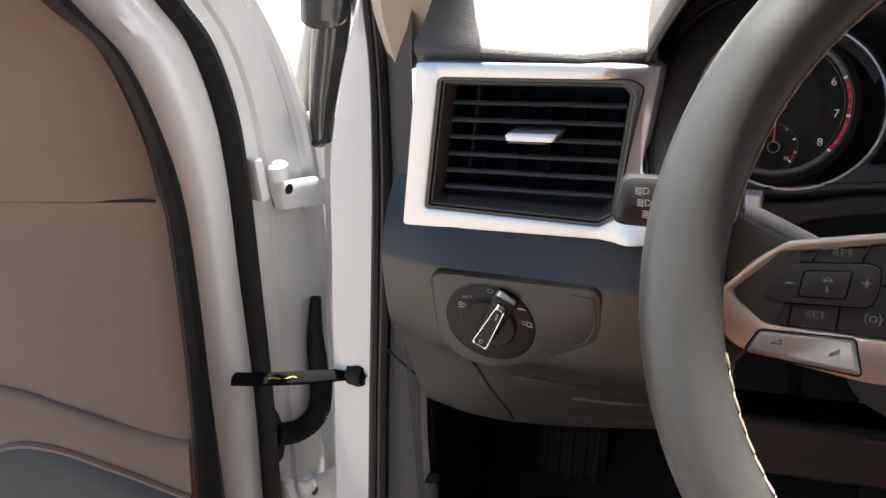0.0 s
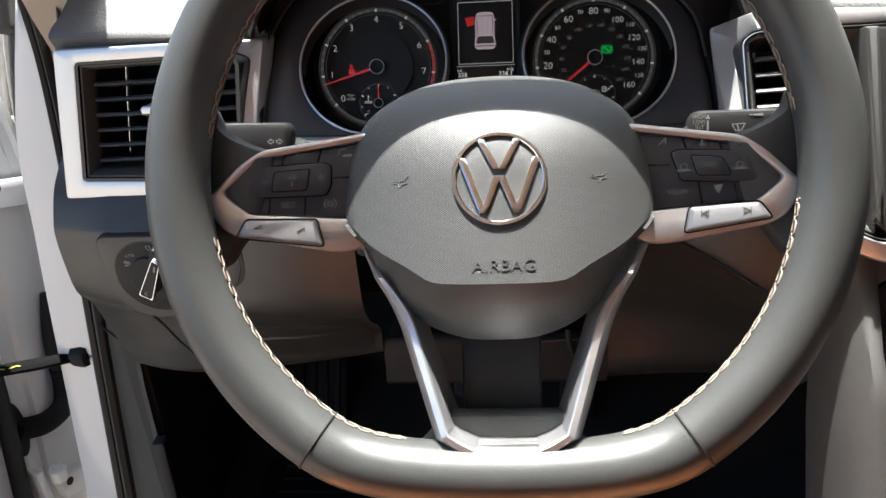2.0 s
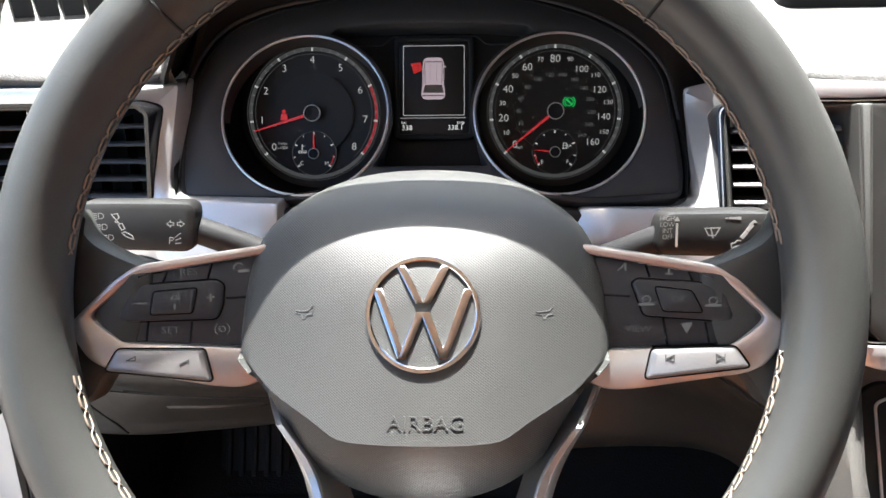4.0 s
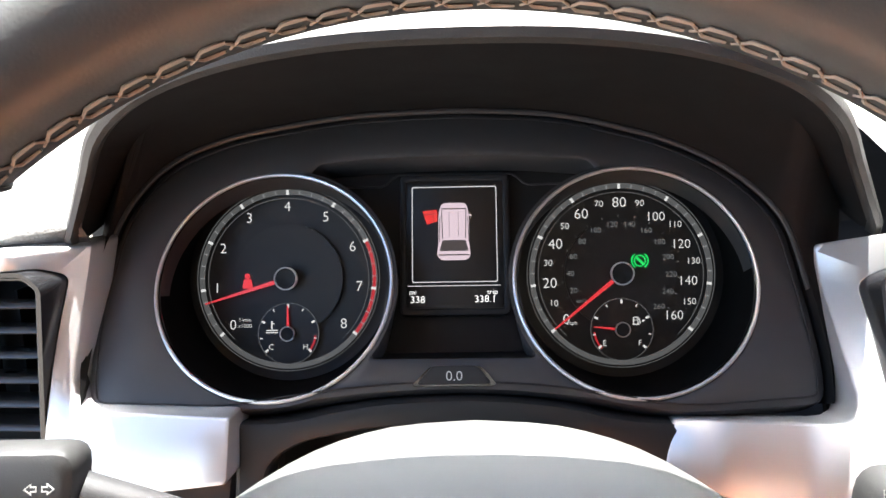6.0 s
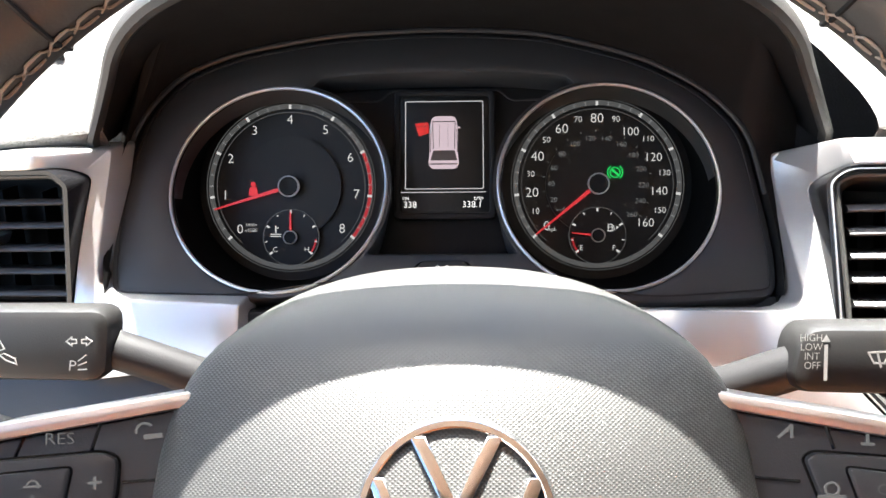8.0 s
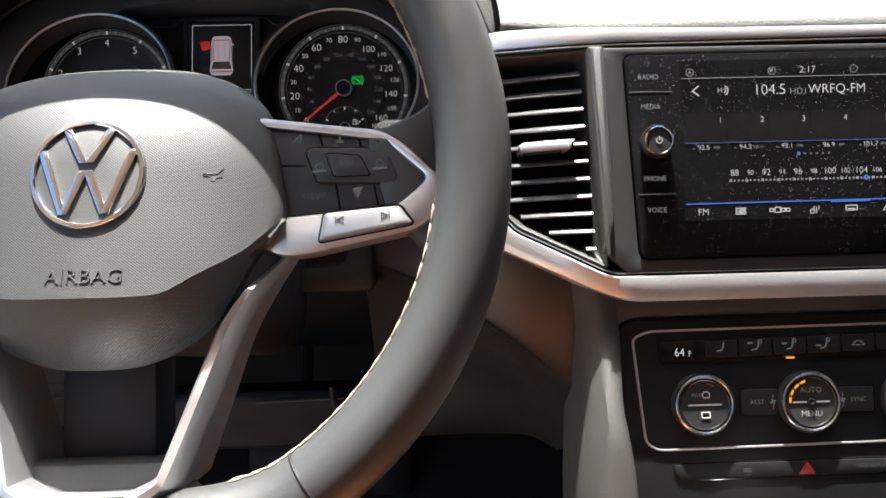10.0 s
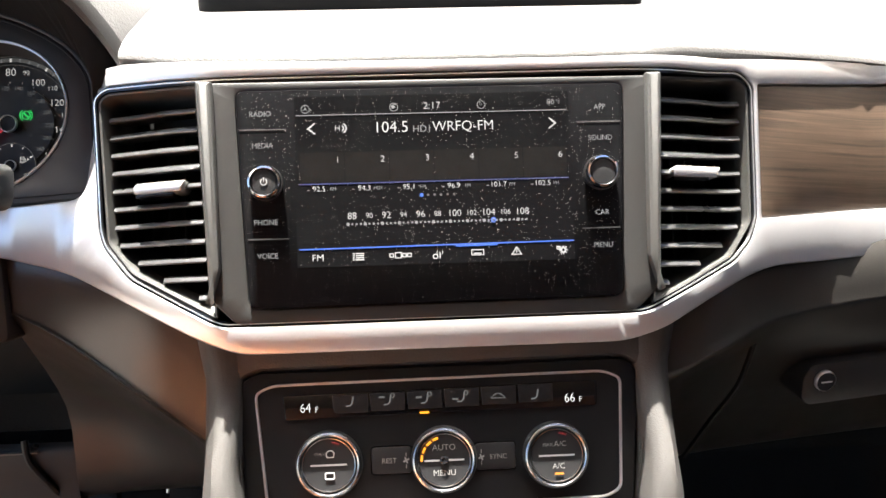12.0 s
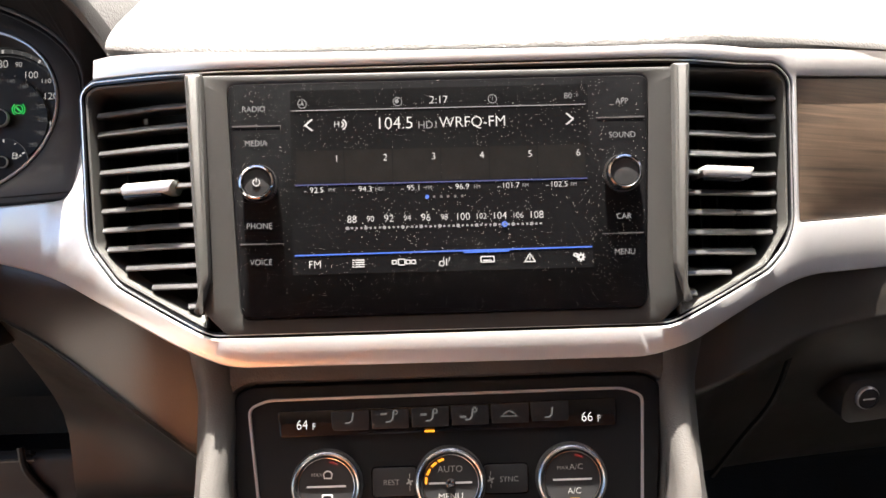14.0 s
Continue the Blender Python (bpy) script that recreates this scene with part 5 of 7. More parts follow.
def dial(cx, side, numbers, small, needle_a, red, gauge_letters, gauge_a, gauge_red, inner):
    d = part("dial", flat(circle(0.062, cx, 0), -0.004), DIAL, cluster, "round black dial with white numerals")
    m = to_cl @ frame_at((-0.0125 + side * 0.0955, 0.308, 1.073), 41)
    ring = [m @ Vector((0.0632 * math.cos(2 * math.pi * k / 64), 0.0632 * math.sin(2 * math.pi * k / 64), 0.0)) for k in range(64)]
    base = [Vector((cx + 0.0605 * math.cos(2 * math.pi * k / 64), 0.0605 * math.sin(2 * math.pi * k / 64), -0.004)) for k in range(64)]
    part("well", loft([ring, [r.lerp(b, 0.12) * 1.0 for r, b in zip(ring, base)], base]), GLOSS_SATIN, d, "black funnel round the dial")
    part("ring", tube(ring, 0.0011, 8, True), SATIN_CHROME, d, "bright ring")
    part("ring_lip", tube([r.lerp(b, 0.05) for r, b in zip(ring, base)], 0.0012, 6, True), GLOSS, d, "gloss black lip inside the ring")
    part("scale_band", arc(0.0502, 0.0533, 0, 360, -0.0004, 0.0002, 72, cx), DIAL_BAND, d, "grey scale band")
    part("scale_edge", joined([arc(0.0543, 0.0547, 0, 360, -0.0004, 0.0003, 72, cx), arc(0.0478, 0.0482, -48, 228, -0.0004, 0.0001, 60, cx)]), DIAL_BAND, d)
    part("inner_disc", arc(0.0001, 0.0325, 0, 360, -0.004, -0.0002, 60, cx), DIAL_IN, d)
    n = len(numbers) - 1
    a0, a1 = 219.5, -39.5
    rows, minor = [], []
    for i in range(n * 4 + 1):
        a = a0 + (a1 - a0) * i / (n * 4)
        if i % 4 == 0:
            rows.append(tick(0.0507, 0.052, a, 0.0016, cx))
        else:
            minor.append(tick(0.0504, 0.0524, a, 0.00045, cx))
    for row in rows:
        part("scale_mark", bars([row], 0.0005), PRINT_LIT, d)
    for row in minor:
        part("scale_mark", bars([row], 0.0005), SCALE_GREY, d)
    for i, t in enumerate(numbers):
        numeral(d, t, 0.0086 if len(t) < 3 else 0.0076, a0 + (a1 - a0) * i / n, 0.0428 - 0.0012 * max(0, side) if len(t) < 3 else 0.039, cx, PRINT_LIT)
    for t, v in small:
        numeral(d, t, 0.0054, a0 + (a1 - a0) * v, 0.0427, cx, PRINT_LIT)
    for t, v in inner:
        numeral(d, t, 0.0046, a0 + (a1 - a0) * v, 0.0292, cx, PRINT_DIM)
    if inner:
        part("inner_marks", bars([tick(0.0335, 0.0345, a0 + (a1 - a0) * v / 161.6 * 10 / 1.0, 0.0004, cx) for v in [q * 1.0 for q in range(0, 17)]], 0.0005), PRINT_DIM, d)
    if red:
        part("red_zone", arc(0.0505, 0.0525, -39, 25, -0.0002, 0.0004, 30, cx), DIM_RED, d, "red line of the scale")
    g = part("gauge", arc(0.0001, 0.018, 0, 360, -0.003, 0.0006, 48, cx, -0.0325), DIAL, d, "small round gauge")
    part("gauge_edge", arc(0.0178, 0.0182, 0, 360, 0.0, 0.0009, 48, cx, -0.0325), DIAL_BAND, g)
    part("gauge_marks", bars([tick(0.0158, 0.0168, a, 0.0012 if k % 2 == 0 else 0.0006, cx, -0.0325) for k, a in enumerate((218, 190, 155, 122, 90, 58, 25, -10, -38))], 0.001), PRINT_LIT, g)
    part("gauge_red", arc(0.0155, 0.0166, gauge_red[0], gauge_red[1], 0.0002, 0.0009, 12, cx, -0.0325), DIM_RED, g)
    for t, x in zip(gauge_letters, (-0.0102, 0.0102)):
        part("numeral", words(t, 0.0048, cx + x, -0.0405, 0.001), PRINT_LIT, g)

    def needle(a, r, w, cy, z, r0):
        c, s = math.cos(radians(a)), math.sin(radians(a))
        nv = Vector((-s, c)) * w
        p, q = Vector((cx + r0 * c, cy + r0 * s)), Vector((cx + r * c, cy + r * s))
        return prism([p - nv, q - nv * 0.35, q + nv * 0.35, p + nv], z, z + 0.0012)
    part("needle", needle(gauge_a, 0.0165, 0.0007, -0.0325, 0.002, 0.003), RED_NEEDLE, g, "red needle")
    part("hub", lathe([(0.0042, 0.001), (0.0042, 0.004), (0.0036, 0.0045), (0.0, 0.0042)], 32, (cx, -0.0325, 0)), PLASTIC, g)
    part("hub_ring", lathe([(0.0045, 0.003), (0.0045, 0.0048), (0.0038, 0.0048), (0.0038, 0.003)], 32, (cx, -0.0325, 0)), PRINT, g)
    part("needle", needle(needle_a, 0.0505, 0.0012, 0.0, 0.0045, 0.005), RED_NEEDLE, d, "red needle")
    part("hub", lathe([(0.0062, 0.001), (0.0062, 0.007), (0.0054, 0.0078), (0.0, 0.0072)], 40, (cx, 0, 0)), PLASTIC, d)
    part("hub_ring", lathe([(0.0068, 0.005), (0.0068, 0.0082), (0.006, 0.0082), (0.006, 0.005)], 40, (cx, 0, 0)), PRINT, d)
    return d


tach = dial(-0.0975, -1, [str(k) for k in range(9)], [], 196.6, True, "CH", 90, (-38, -5), [])
part("legend", words("1/min", 0.0034, -0.1235, -0.0242, 0.0006), PRINT_LIT, tach)
part("legend", words("x1000", 0.0034, -0.1235, -0.0278, 0.0006), PRINT_LIT, tach)
part("warning_lamp", joined([flat(rounded([(-0.1248, -0.0055), (-0.1185, -0.0055), (-0.1195, 0.0), (-0.124, 0.0)], 0.001), 0.0008), flat(circle(0.0016, -0.1218, 0.0018, 16), 0.0008)]), LIT_RED, tach, "red belt warning lamp")
part("gauge_symbol", bars([(-0.1073, -0.0255, -0.1073, -0.0295, 0.0008), (-0.1073, -0.0265, -0.1058, -0.0265, 0.0006), (-0.1105, -0.0305, -0.104, -0.0305, 0.0006), (-0.1105, -0.0318, -0.104, -0.0318, 0.0006)], 0.001), PRINT_LIT, tach)
speedo = dial(0.0985, 1, ["0", "20", "40", "60", "80", "100", "120", "140", "160"], [(str(10 + 20 * k), (10 + 20 * k) / 160) for k in range(8)], 219.0, False, "EF", 174, (185, 222), [(str(20 * k), 20 * k / 1.609 / 160) for k in range(1, 14)])
part("legend", words("mph", 0.0034, 0.0697, -0.0285, 0.0006), PRINT_LIT, speedo)
part("legend", words("km/h", 0.0032, 0.0757, -0.0158, 0.0006), PRINT_DIM, speedo)
part("auto_hold_lamp", joined([arc(0.0028, 0.0035, 0, 360, 0.0004, 0.0008, 24, 0.1098, 0.0074), arc(0.0044, 0.0051, 125, 235, 0.0004, 0.0008, 12, 0.1098, 0.0074), arc(0.0044, 0.0051, -55, 55, 0.0004, 0.0008, 12, 0.1098, 0.0074), bars([(0.1083, 0.0088, 0.1113, 0.006, 0.0014)], 0.0008)]), LIT_GREEN, speedo, "green lamp in the dial")
part("gauge_symbol", joined([bars([(0.1053, -0.0255, 0.1053, -0.0295, 0.0005), (0.1078, -0.0255, 0.1078, -0.0295, 0.0005), (0.1053, -0.0255, 0.1078, -0.0255, 0.0005), (0.1048, -0.0296, 0.1083, -0.0296, 0.0006), (0.1085, -0.0265, 0.1092, -0.029, 0.0005), (0.1055, -0.0272, 0.1076, -0.0272, 0.0004)], 0.001), flat([Vector((0.1103, -0.0265)), Vector((0.1103, -0.0285)), Vector((0.112, -0.0275))], 0.001)]), PRINT_LIT, speedo)

# ---- infotainment display ----
DISPLAY = thing("infotainment_display", SC, "dusty gloss black touchscreen with a lit radio page", "display")
glass_l = rounded([(-0.124, 0.0672), (0.1235, 0.0672), (0.1172, -0.0692), (-0.1172, -0.0699)], 0.006)
bez = rounded([(-0.1475, 0.0735), (0.1488, 0.0725), (0.1418, -0.0645), (0.1255, -0.0795), (-0.126, -0.0795), (-0.1408, -0.0645)], [0.002, 0.002, 0.004, 0.004, 0.004, 0.004])
gh = inset(glass_l, -0.0006)
part("bezel", prism(bez, -0.03, -0.0005, 0.0012, [gh]), BEZEL_DARK, DISPLAY, "dusty satin grey bezel")
for s in (-1, 1):
    post = [(s * 0.1485, 0.0735), (s * 0.138, 0.0735), (s * 0.1345, -0.045), (s * 0.1412, -0.068)]
    part("post", prism(rounded(post, 0.0015), -0.02, 0.0055, 0.003), BEZEL, DISPLAY, "raised satin post")
part("glass", prism(glass_l, -0.01, 0.002, 0.0008), DUSTY, DISPLAY, "gloss black glass with dust and finger marks")
Z = 0.0024
for x, y, s in ((-0.1052, 0.0075, 1), (0.1055, 0.0085, -1)):
    kn = part("knob", lathe([(0.0098, 0.001), (0.0105, 0.004), (0.0105, 0.0125), (0.0098, 0.0142), (0.0088, 0.0146), (0.0082, 0.0138), (0.0078, 0.0125)], 48, (x, y, 0)), CHROME, DISPLAY, "chrome turning knob")
    part("cap", lathe([(0.008, 0.012), (0.0076, 0.0132), (0.0, 0.0136)], 40, (x, y, 0)), PLASTIC, kn, "dark cap")
    part("grip", joined([box(0.0004, 0.0004, 0.006, (x + 0.0107 * math.cos(k * math.pi / 24), y + 0.0107 * math.sin(k * math.pi / 24), 0.0075)) for k in range(48)]), BEZEL, kn, "fine ribs")
part("power_symbol", joined([arc(0.0017, 0.0022, 120, 420, 0.0136, 0.0139, 20, -0.1052, 0.0075), bars([(-0.1052, 0.0078, -0.1052, 0.01, 0.0005)], 0.0139)]), LIT_WHITE, DISPLAY)
for t, x, y in (("RADIO", -0.1083, 0.052), ("MEDIA", -0.1073, 0.0318), ("PHONE", -0.106, -0.0166), ("VOICE", -0.1052, -0.0377), ("APP", 0.1075, 0.0516), ("SOUND", 0.107, 0.0317), ("CAR", 0.1062, -0.0162), ("MENU", 0.106, -0.037)):
    part("key_text", words(t, 0.0049, x, y, Z, squeeze=0.92), LIT_DIM, DISPLAY)
for x0, x1, y in ((-0.1207, -0.0926, 0.0421), (-0.1168, -0.0922, -0.027), (0.0925, 0.1199, 0.0422), (0.0933, 0.1169, -0.0261)):
    part("key_line", bars([(x0, y, x1, y, 0.0004), ((x0 if x0 < 0 else x1 - 0.014), y + 0.0001, (x0 + 0.014 if x0 < 0 else x1), y + 0.0001, 0.0008)], Z), LIT_GREY, DISPLAY)
page = part("radio_page", flat(rect(0.1745, 0.108, 0.0003, 0.0085), 0.00215), DUSTY, DISPLAY, "lit radio page")


def put(name, bm, mat):
    return part(name, bm, mat, page)


put("screen_line", bars([(-0.0859, 0.0506, 0.0858, 0.0504, 0.0004)], Z), LIT_DIM)
put("screen_text", words("2:17", 0.0064, 0.0, 0.0549, Z), LIT_WHITE)
put("screen_text", words("80", 0.005, 0.076, 0.0556, Z), LIT_DIM)
put("screen_text", words("°F", 0.003, 0.0808, 0.0558, Z), LIT_DIM)
put("screen_text", words("104.5", 0.0103, -0.0262, 0.0416, Z, squeeze=0.98), LIT_WHITE)
put("screen_text", words("HD1", 0.0062, -0.0066, 0.0402, Z), LIT_DIM)
put("screen_text", words("WRFQ-FM", 0.0092, 0.0195, 0.0414, Z, squeeze=0.95), LIT_WHITE)
put("arrow", bars([(-0.0745, 0.0452, -0.0785, 0.042, 0.0009), (-0.0785, 0.042, -0.0745, 0.0388, 0.0009)], Z), LIT_WHITE)
put("arrow", bars([(0.0748, 0.0451, 0.0786, 0.042, 0.0009), (0.0786, 0.042, 0.0748, 0.0389, 0.0009)], Z), LIT_WHITE)
put("screen_symbol", joined([words("H", 0.0052, -0.06, 0.0419, Z), arc(0.001, 0.0018, -80, 80, Z - 0.0002, Z, 10, -0.0575, 0.0419), arc(0.0026, 0.0034, -70, 70, Z - 0.0002, Z, 10, -0.0575, 0.0419)]), LIT_WHITE)
put("screen_symbol", joined([arc(0.0023, 0.0027, 0, 360, Z - 0.0002, Z, 24, -0.08, 0.0546), flat([Vector((-0.0812, 0.0535)), Vector((-0.08, 0.056)), Vector((-0.0788, 0.0535)), Vector((-0.08, 0.0542))], Z)]), LIT_DIM)
put("screen_symbol", joined([arc(0.0023, 0.0027, 0, 360, Z - 0.0002, Z, 24, -0.0242, 0.0546), flat(circle(0.0012, -0.0247, 0.0549, 12), Z)]), LIT_DIM)
put("screen_symbol", joined([arc(0.0023, 0.0027, 0, 360, Z - 0.0002, Z, 24, 0.0315, 0.0549), words("1", 0.0034, 0.0315, 0.0549, Z)]), LIT_DIM)
freqs = (("92.5", "FM"), ("94.3", "HD1"), ("95.1", "FM"), ("96.9", "FM"), ("101.7", "FM"), ("102.5", "FM"))
for k in range(6):
    x = -0.0842 + 0.02825 * k
    put("preset_tile", flat(rect(0.0276, 0.0192, x + 0.0139, 0.0171), Z - 0.0001), TILE)
    put("screen_text", words(str(k + 1), 0.0058, x + 0.0238, 0.0217, Z), LIT_WHITE)
    put("screen_text", words(freqs[k][0], 0.0048, x + 0.0118, 0.0035, Z), LIT_WHITE)
    put("screen_text", words(freqs[k][1], 0.0031, x + 0.0205, 0.0033, Z), LIT_DIM)
    put("screen_text", bars([(x + 0.0045, 0.003, x + 0.0055, 0.003, 0.0005)], Z), LIT_DIM)
put("blue_line", bars([(-0.0845, 0.0068, 0.0853, 0.0067, 0.0007)], Z), LIT_DEEP_BLUE)
put("page_dot", flat(circle(0.0012, -0.0083, -0.0019, 16), Z), LIT_BLUE)
put("page_dots", joined([flat(circle(0.0008, -0.0083 + 0.0041 * k, -0.0019, 12), Z) for k in range(1, 6)]), LIT_GREY)
for k in range(11):
    put("screen_text", words(str(88 + 2 * k), 0.0062 if k % 2 == 0 and k != 6 or k in (6, 8, 10) else 0.0048, -0.0523 + 0.01073 * k, -0.0141, Z, squeeze=0.95), LIT_WHITE)
put("scale_dots", joined([flat(circle(0.0007 if k % 4 else 0.0011, -0.055 + 0.00268 * k, -0.0191, 10), Z) for k in range(43)]), LIT_DIM)
put("tuner_mark", arc(0.0008, 0.0017, 0, 360, Z, Z + 0.0004, 20, 0.0365, -0.019), LIT_BLUE)
put("blue_line", bars([(-0.0854, -0.0342, 0.0867, -0.0335, 0.0008)], Z), LIT_BLUE)
put("blue_line", bars([(0.0126, -0.0348, 0.038, -0.0346, 0.0009)], Z), LIT_BLUE)
put("screen_text", words("FM", 0.0062, -0.0742, -0.0399, Z), LIT_WHITE)
put("screen_symbol", bars([(-0.0505, -0.0377 - 0.0013 * k, -0.0459, -0.0377 - 0.0013 * k, 0.0007) for k in range(4)] + [(-0.0523, -0.0377 - 0.0013 * k, -0.0518, -0.0377 - 0.0013 * k, 0.0007) for k in range(4)], Z), LIT_WHITE)


def outline_box(w, h, x, y, t=0.0006):
    return prism(rect(w, h, x, y, 0.0006, 2), Z - 0.0002, Z, 0, [rect(w - 2 * t, h - 2 * t, x, y, 0.0004, 2)])


put("screen_symbol", joined([outline_box(0.0044, 0.004, -0.0241, -0.0395), outline_box(0.003, 0.0026, -0.0283, -0.0395), outline_box(0.003, 0.0026, -0.0203, -0.0395), outline_box(0.003, 0.0026, -0.0172, -0.0395)]), LIT_WHITE)
put("screen_symbol", joined([arc(0.0011, 0.0017, 0, 360, Z - 0.0002, Z, 16, -0.0008, -0.041), bars([(0.002, -0.042, 0.002, -0.0385, 0.0006)], Z), arc(0.0014, 0.0018, -50, 50, Z - 0.0002, Z, 8, 0.0022, -0.0385), arc(0.0014, 0.0018, 130, 230, Z - 0.0002, Z, 8, 0.0018, -0.0385)]), LIT_WHITE)
put("screen_symbol", joined([outline_box(0.0082, 0.0038, 0.0258, -0.0392), bars([(0.0235, -0.0398, 0.0278, -0.0398, 0.0007)], Z)]), LIT_WHITE)
put("screen_symbol", joined([bars([(0.0475, -0.0412, 0.0535, -0.0412, 0.0006), (0.0475, -0.0412, 0.0505, -0.0366, 0.0006), (0.0535, -0.0412, 0.0505, -0.0366, 0.0006), (0.0505, -0.0385, 0.0505, -0.0398, 0.0006)], Z)]), LIT_WHITE)
put("screen_symbol", joined([arc(0.0009, 0.0019, 0, 360, Z - 0.0002, Z, 10, 0.0802, -0.0394), arc(0.0006, 0.0013, 0, 360, Z - 0.0002, Z, 9, 0.0771, -0.038)] + [bars([(0.0802 + 0.0018 * math.cos(q * 0.785), -0.0394 + 0.0018 * math.sin(q * 0.785), 0.0802 + 0.0024 * math.cos(q * 0.785), -0.0394 + 0.0024 * math.sin(q * 0.785), 0.0007) for q in range(8)], Z)]), LIT_WHITE)

# ---- centre stack and climate panel ----
CM = frame_at((0.41, 0.149, 0.9015), 27)
stack = thing("centre_stack", CM, "dark grained surround of the climate panel", "centre stack")
st_out = rounded([(-0.146, 0.072), (0.146, 0.07), (0.142, 0.03), (0.135, -0.02), (0.135, -0.17), (-0.135, -0.17), (-0.135, -0.02), (-0.142, 0.03)], 0.012)
climate_out = rounded([(-0.131, 0.027), (-0.121, 0.0345), (0.121, 0.0358), (0.1305, 0.028), (0.123, -0.058), (0.123, -0.17), (-0.127, -0.17), (-0.127, -0.058)], 0.007)
part("surround", prism(dense(st_out, 0.02), -0.05, 0.0015, 0.006, [inset(climate_out, -0.0015)]), DASH, stack)


for s in (-1, 1):
    rows = []
    for y in np.linspace(0.082, -0.17, 26):
        f = max(0.0, min(1.0, (0.035 - y) / 0.085))
        f = 0.022 * f * f * (3 - 2 * f)
        xi = float(np.interp(y, (-0.17, -0.066, -0.024, 0.01, 0.045, 0.082), (0.119, 0.1255, 0.1312, 0.1285, 0.128, 0.133)))
        xo = float(np.interp(y, (-0.17, -0.08, -0.026, 0.03, 0.082), (0.154, 0.1525, 0.149, 0.15, 0.162)))
        mid = (xi + xo) / 2
        rows.append([(s * x, float(y), z) for x, z in ((xi - 0.002, -0.02), (xi, -0.004 + f), (xi + 0.002, 0.001 + f), (xi + 0.006, 0.0042 + f), (mid, 0.005 + f), (mid + 0.004, 0.0045 + f), (xo - 0.004, 0.001 + f * 0.95), (xo + 0.001, -0.006 + f * 0.85), (xo + 0.005, -0.018 + f * 0.7), (xo + 0.008, -0.035 + f * 0.4), (xo + 0.009, -0.07))])
    part("side_rib", loft(rows, closed=False), RIB, stack, "grained rib beside the climate panel, sunlit low down", smooth=60)
climate = thing("climate_panel", CM, "black climate control panel with three round dials", "climate control")
part("panel", prism(climate_out, -0.03, -0.002, 0.002), MATT_BLACK, climate, "matt black panel")
fr = rounded([(-0.121, 0.0222), (-0.109, 0.0272), (0.1065, 0.0288), (0.1188, 0.0238), (0.1155, -0.0485), (0.105, -0.0538), (-0.1055, -0.0562), (-0.1142, -0.0505)], 0.005)
part("bright_line", prism(fr, -0.004, 0.0, 0.0006, [inset(fr, 0.0017)]), SATIN, climate, "satin silver outline")
ds = rounded([(-0.1028, 0.0195), (0.102, 0.0222), (0.1014, 0.006), (-0.1012, 0.0042)], 0.002)
part("display_strip", prism(ds, -0.004, 0.0004, 0.0006), GLOSS, climate, "gloss black strip with lit figures")
for k in range(6):
    x0 = -0.0712 + 0.02405 * k
    y0 = 0.0186 + 0.00045 * k
    part("button", prism(rounded([(x0 + 0.0006, y0), (x0 + 0.0234, y0 + 0.0004), (x0 + 0.0232, y0 - 0.0112), (x0 + 0.0012, y0 - 0.0112)], [0.0004, 0.0004, 0.001, 0.003 if k == 0 else 0.0006], 3), -0.002, 0.0014, 0.0005), PLASTIC, climate, "black seat and airflow key")


def seat_symbol(x, y, z):
    return [tube([(x + 0.0012, y + 0.0032, z), (x + 0.0006, y - 0.001, z), (x - 0.0008, y - 0.0026, z), (x - 0.0035, y - 0.0028, z)], 0.0006, 5)]


for k, x in enumerate((-0.0595, -0.0352, -0.0112, 0.0125, 0.0366, 0.0605)):
    y = 0.0146
    if k == 4:
        b = [arc(0.002, 0.0026, 20, 160, 0.0012, 0.0017, 12, x, y - 0.0006), bars([(x - 0.0045, y - 0.0014, x + 0.0045, y - 0.0014, 0.0006), (x - 0.0045, y - 0.0014, x - 0.002, y + 0.0012, 0.0006), (x + 0.0045, y - 0.0014, x + 0.002, y + 0.0012, 0.0006)], 0.0017)]
    else:
        b = seat_symbol(x + 0.001, y, 0.0016) + ([arc(0.0009, 0.0017, 0, 360, 0.0012, 0.0017, 10, x + 0.0032, y + 0.0028)] if k in (1, 2, 3) else []) + ([bars([(x - 0.005, y + (0.002, 0.001, -0.001)[k - 1], x - 0.0025, y + (0.002, 0.001, -0.001)[k - 1], 0.0014)], 0.0017)] if k in (1, 2, 3) else [])
    part("symbol", joined(b), LIT_GREY, climate)
part("amber_lamp", flat(rect(0.006, 0.0013, -0.0116, 0.0058, 0.0003, 2), 0.0022), LIT_AMBER, climate, "small lit amber bar")
for t, x in (("64", -0.088), ("66", 0.0835)):
    part("lit_figures", words(t, 0.0085, x, 0.0112, 0.0008, squeeze=0.85), LIT_WHITE, climate)
    part("lit_figures", words("F", 0.0056, x + 0.0071, 0.0101, 0.0008, squeeze=0.85), LIT_WHITE, climate)
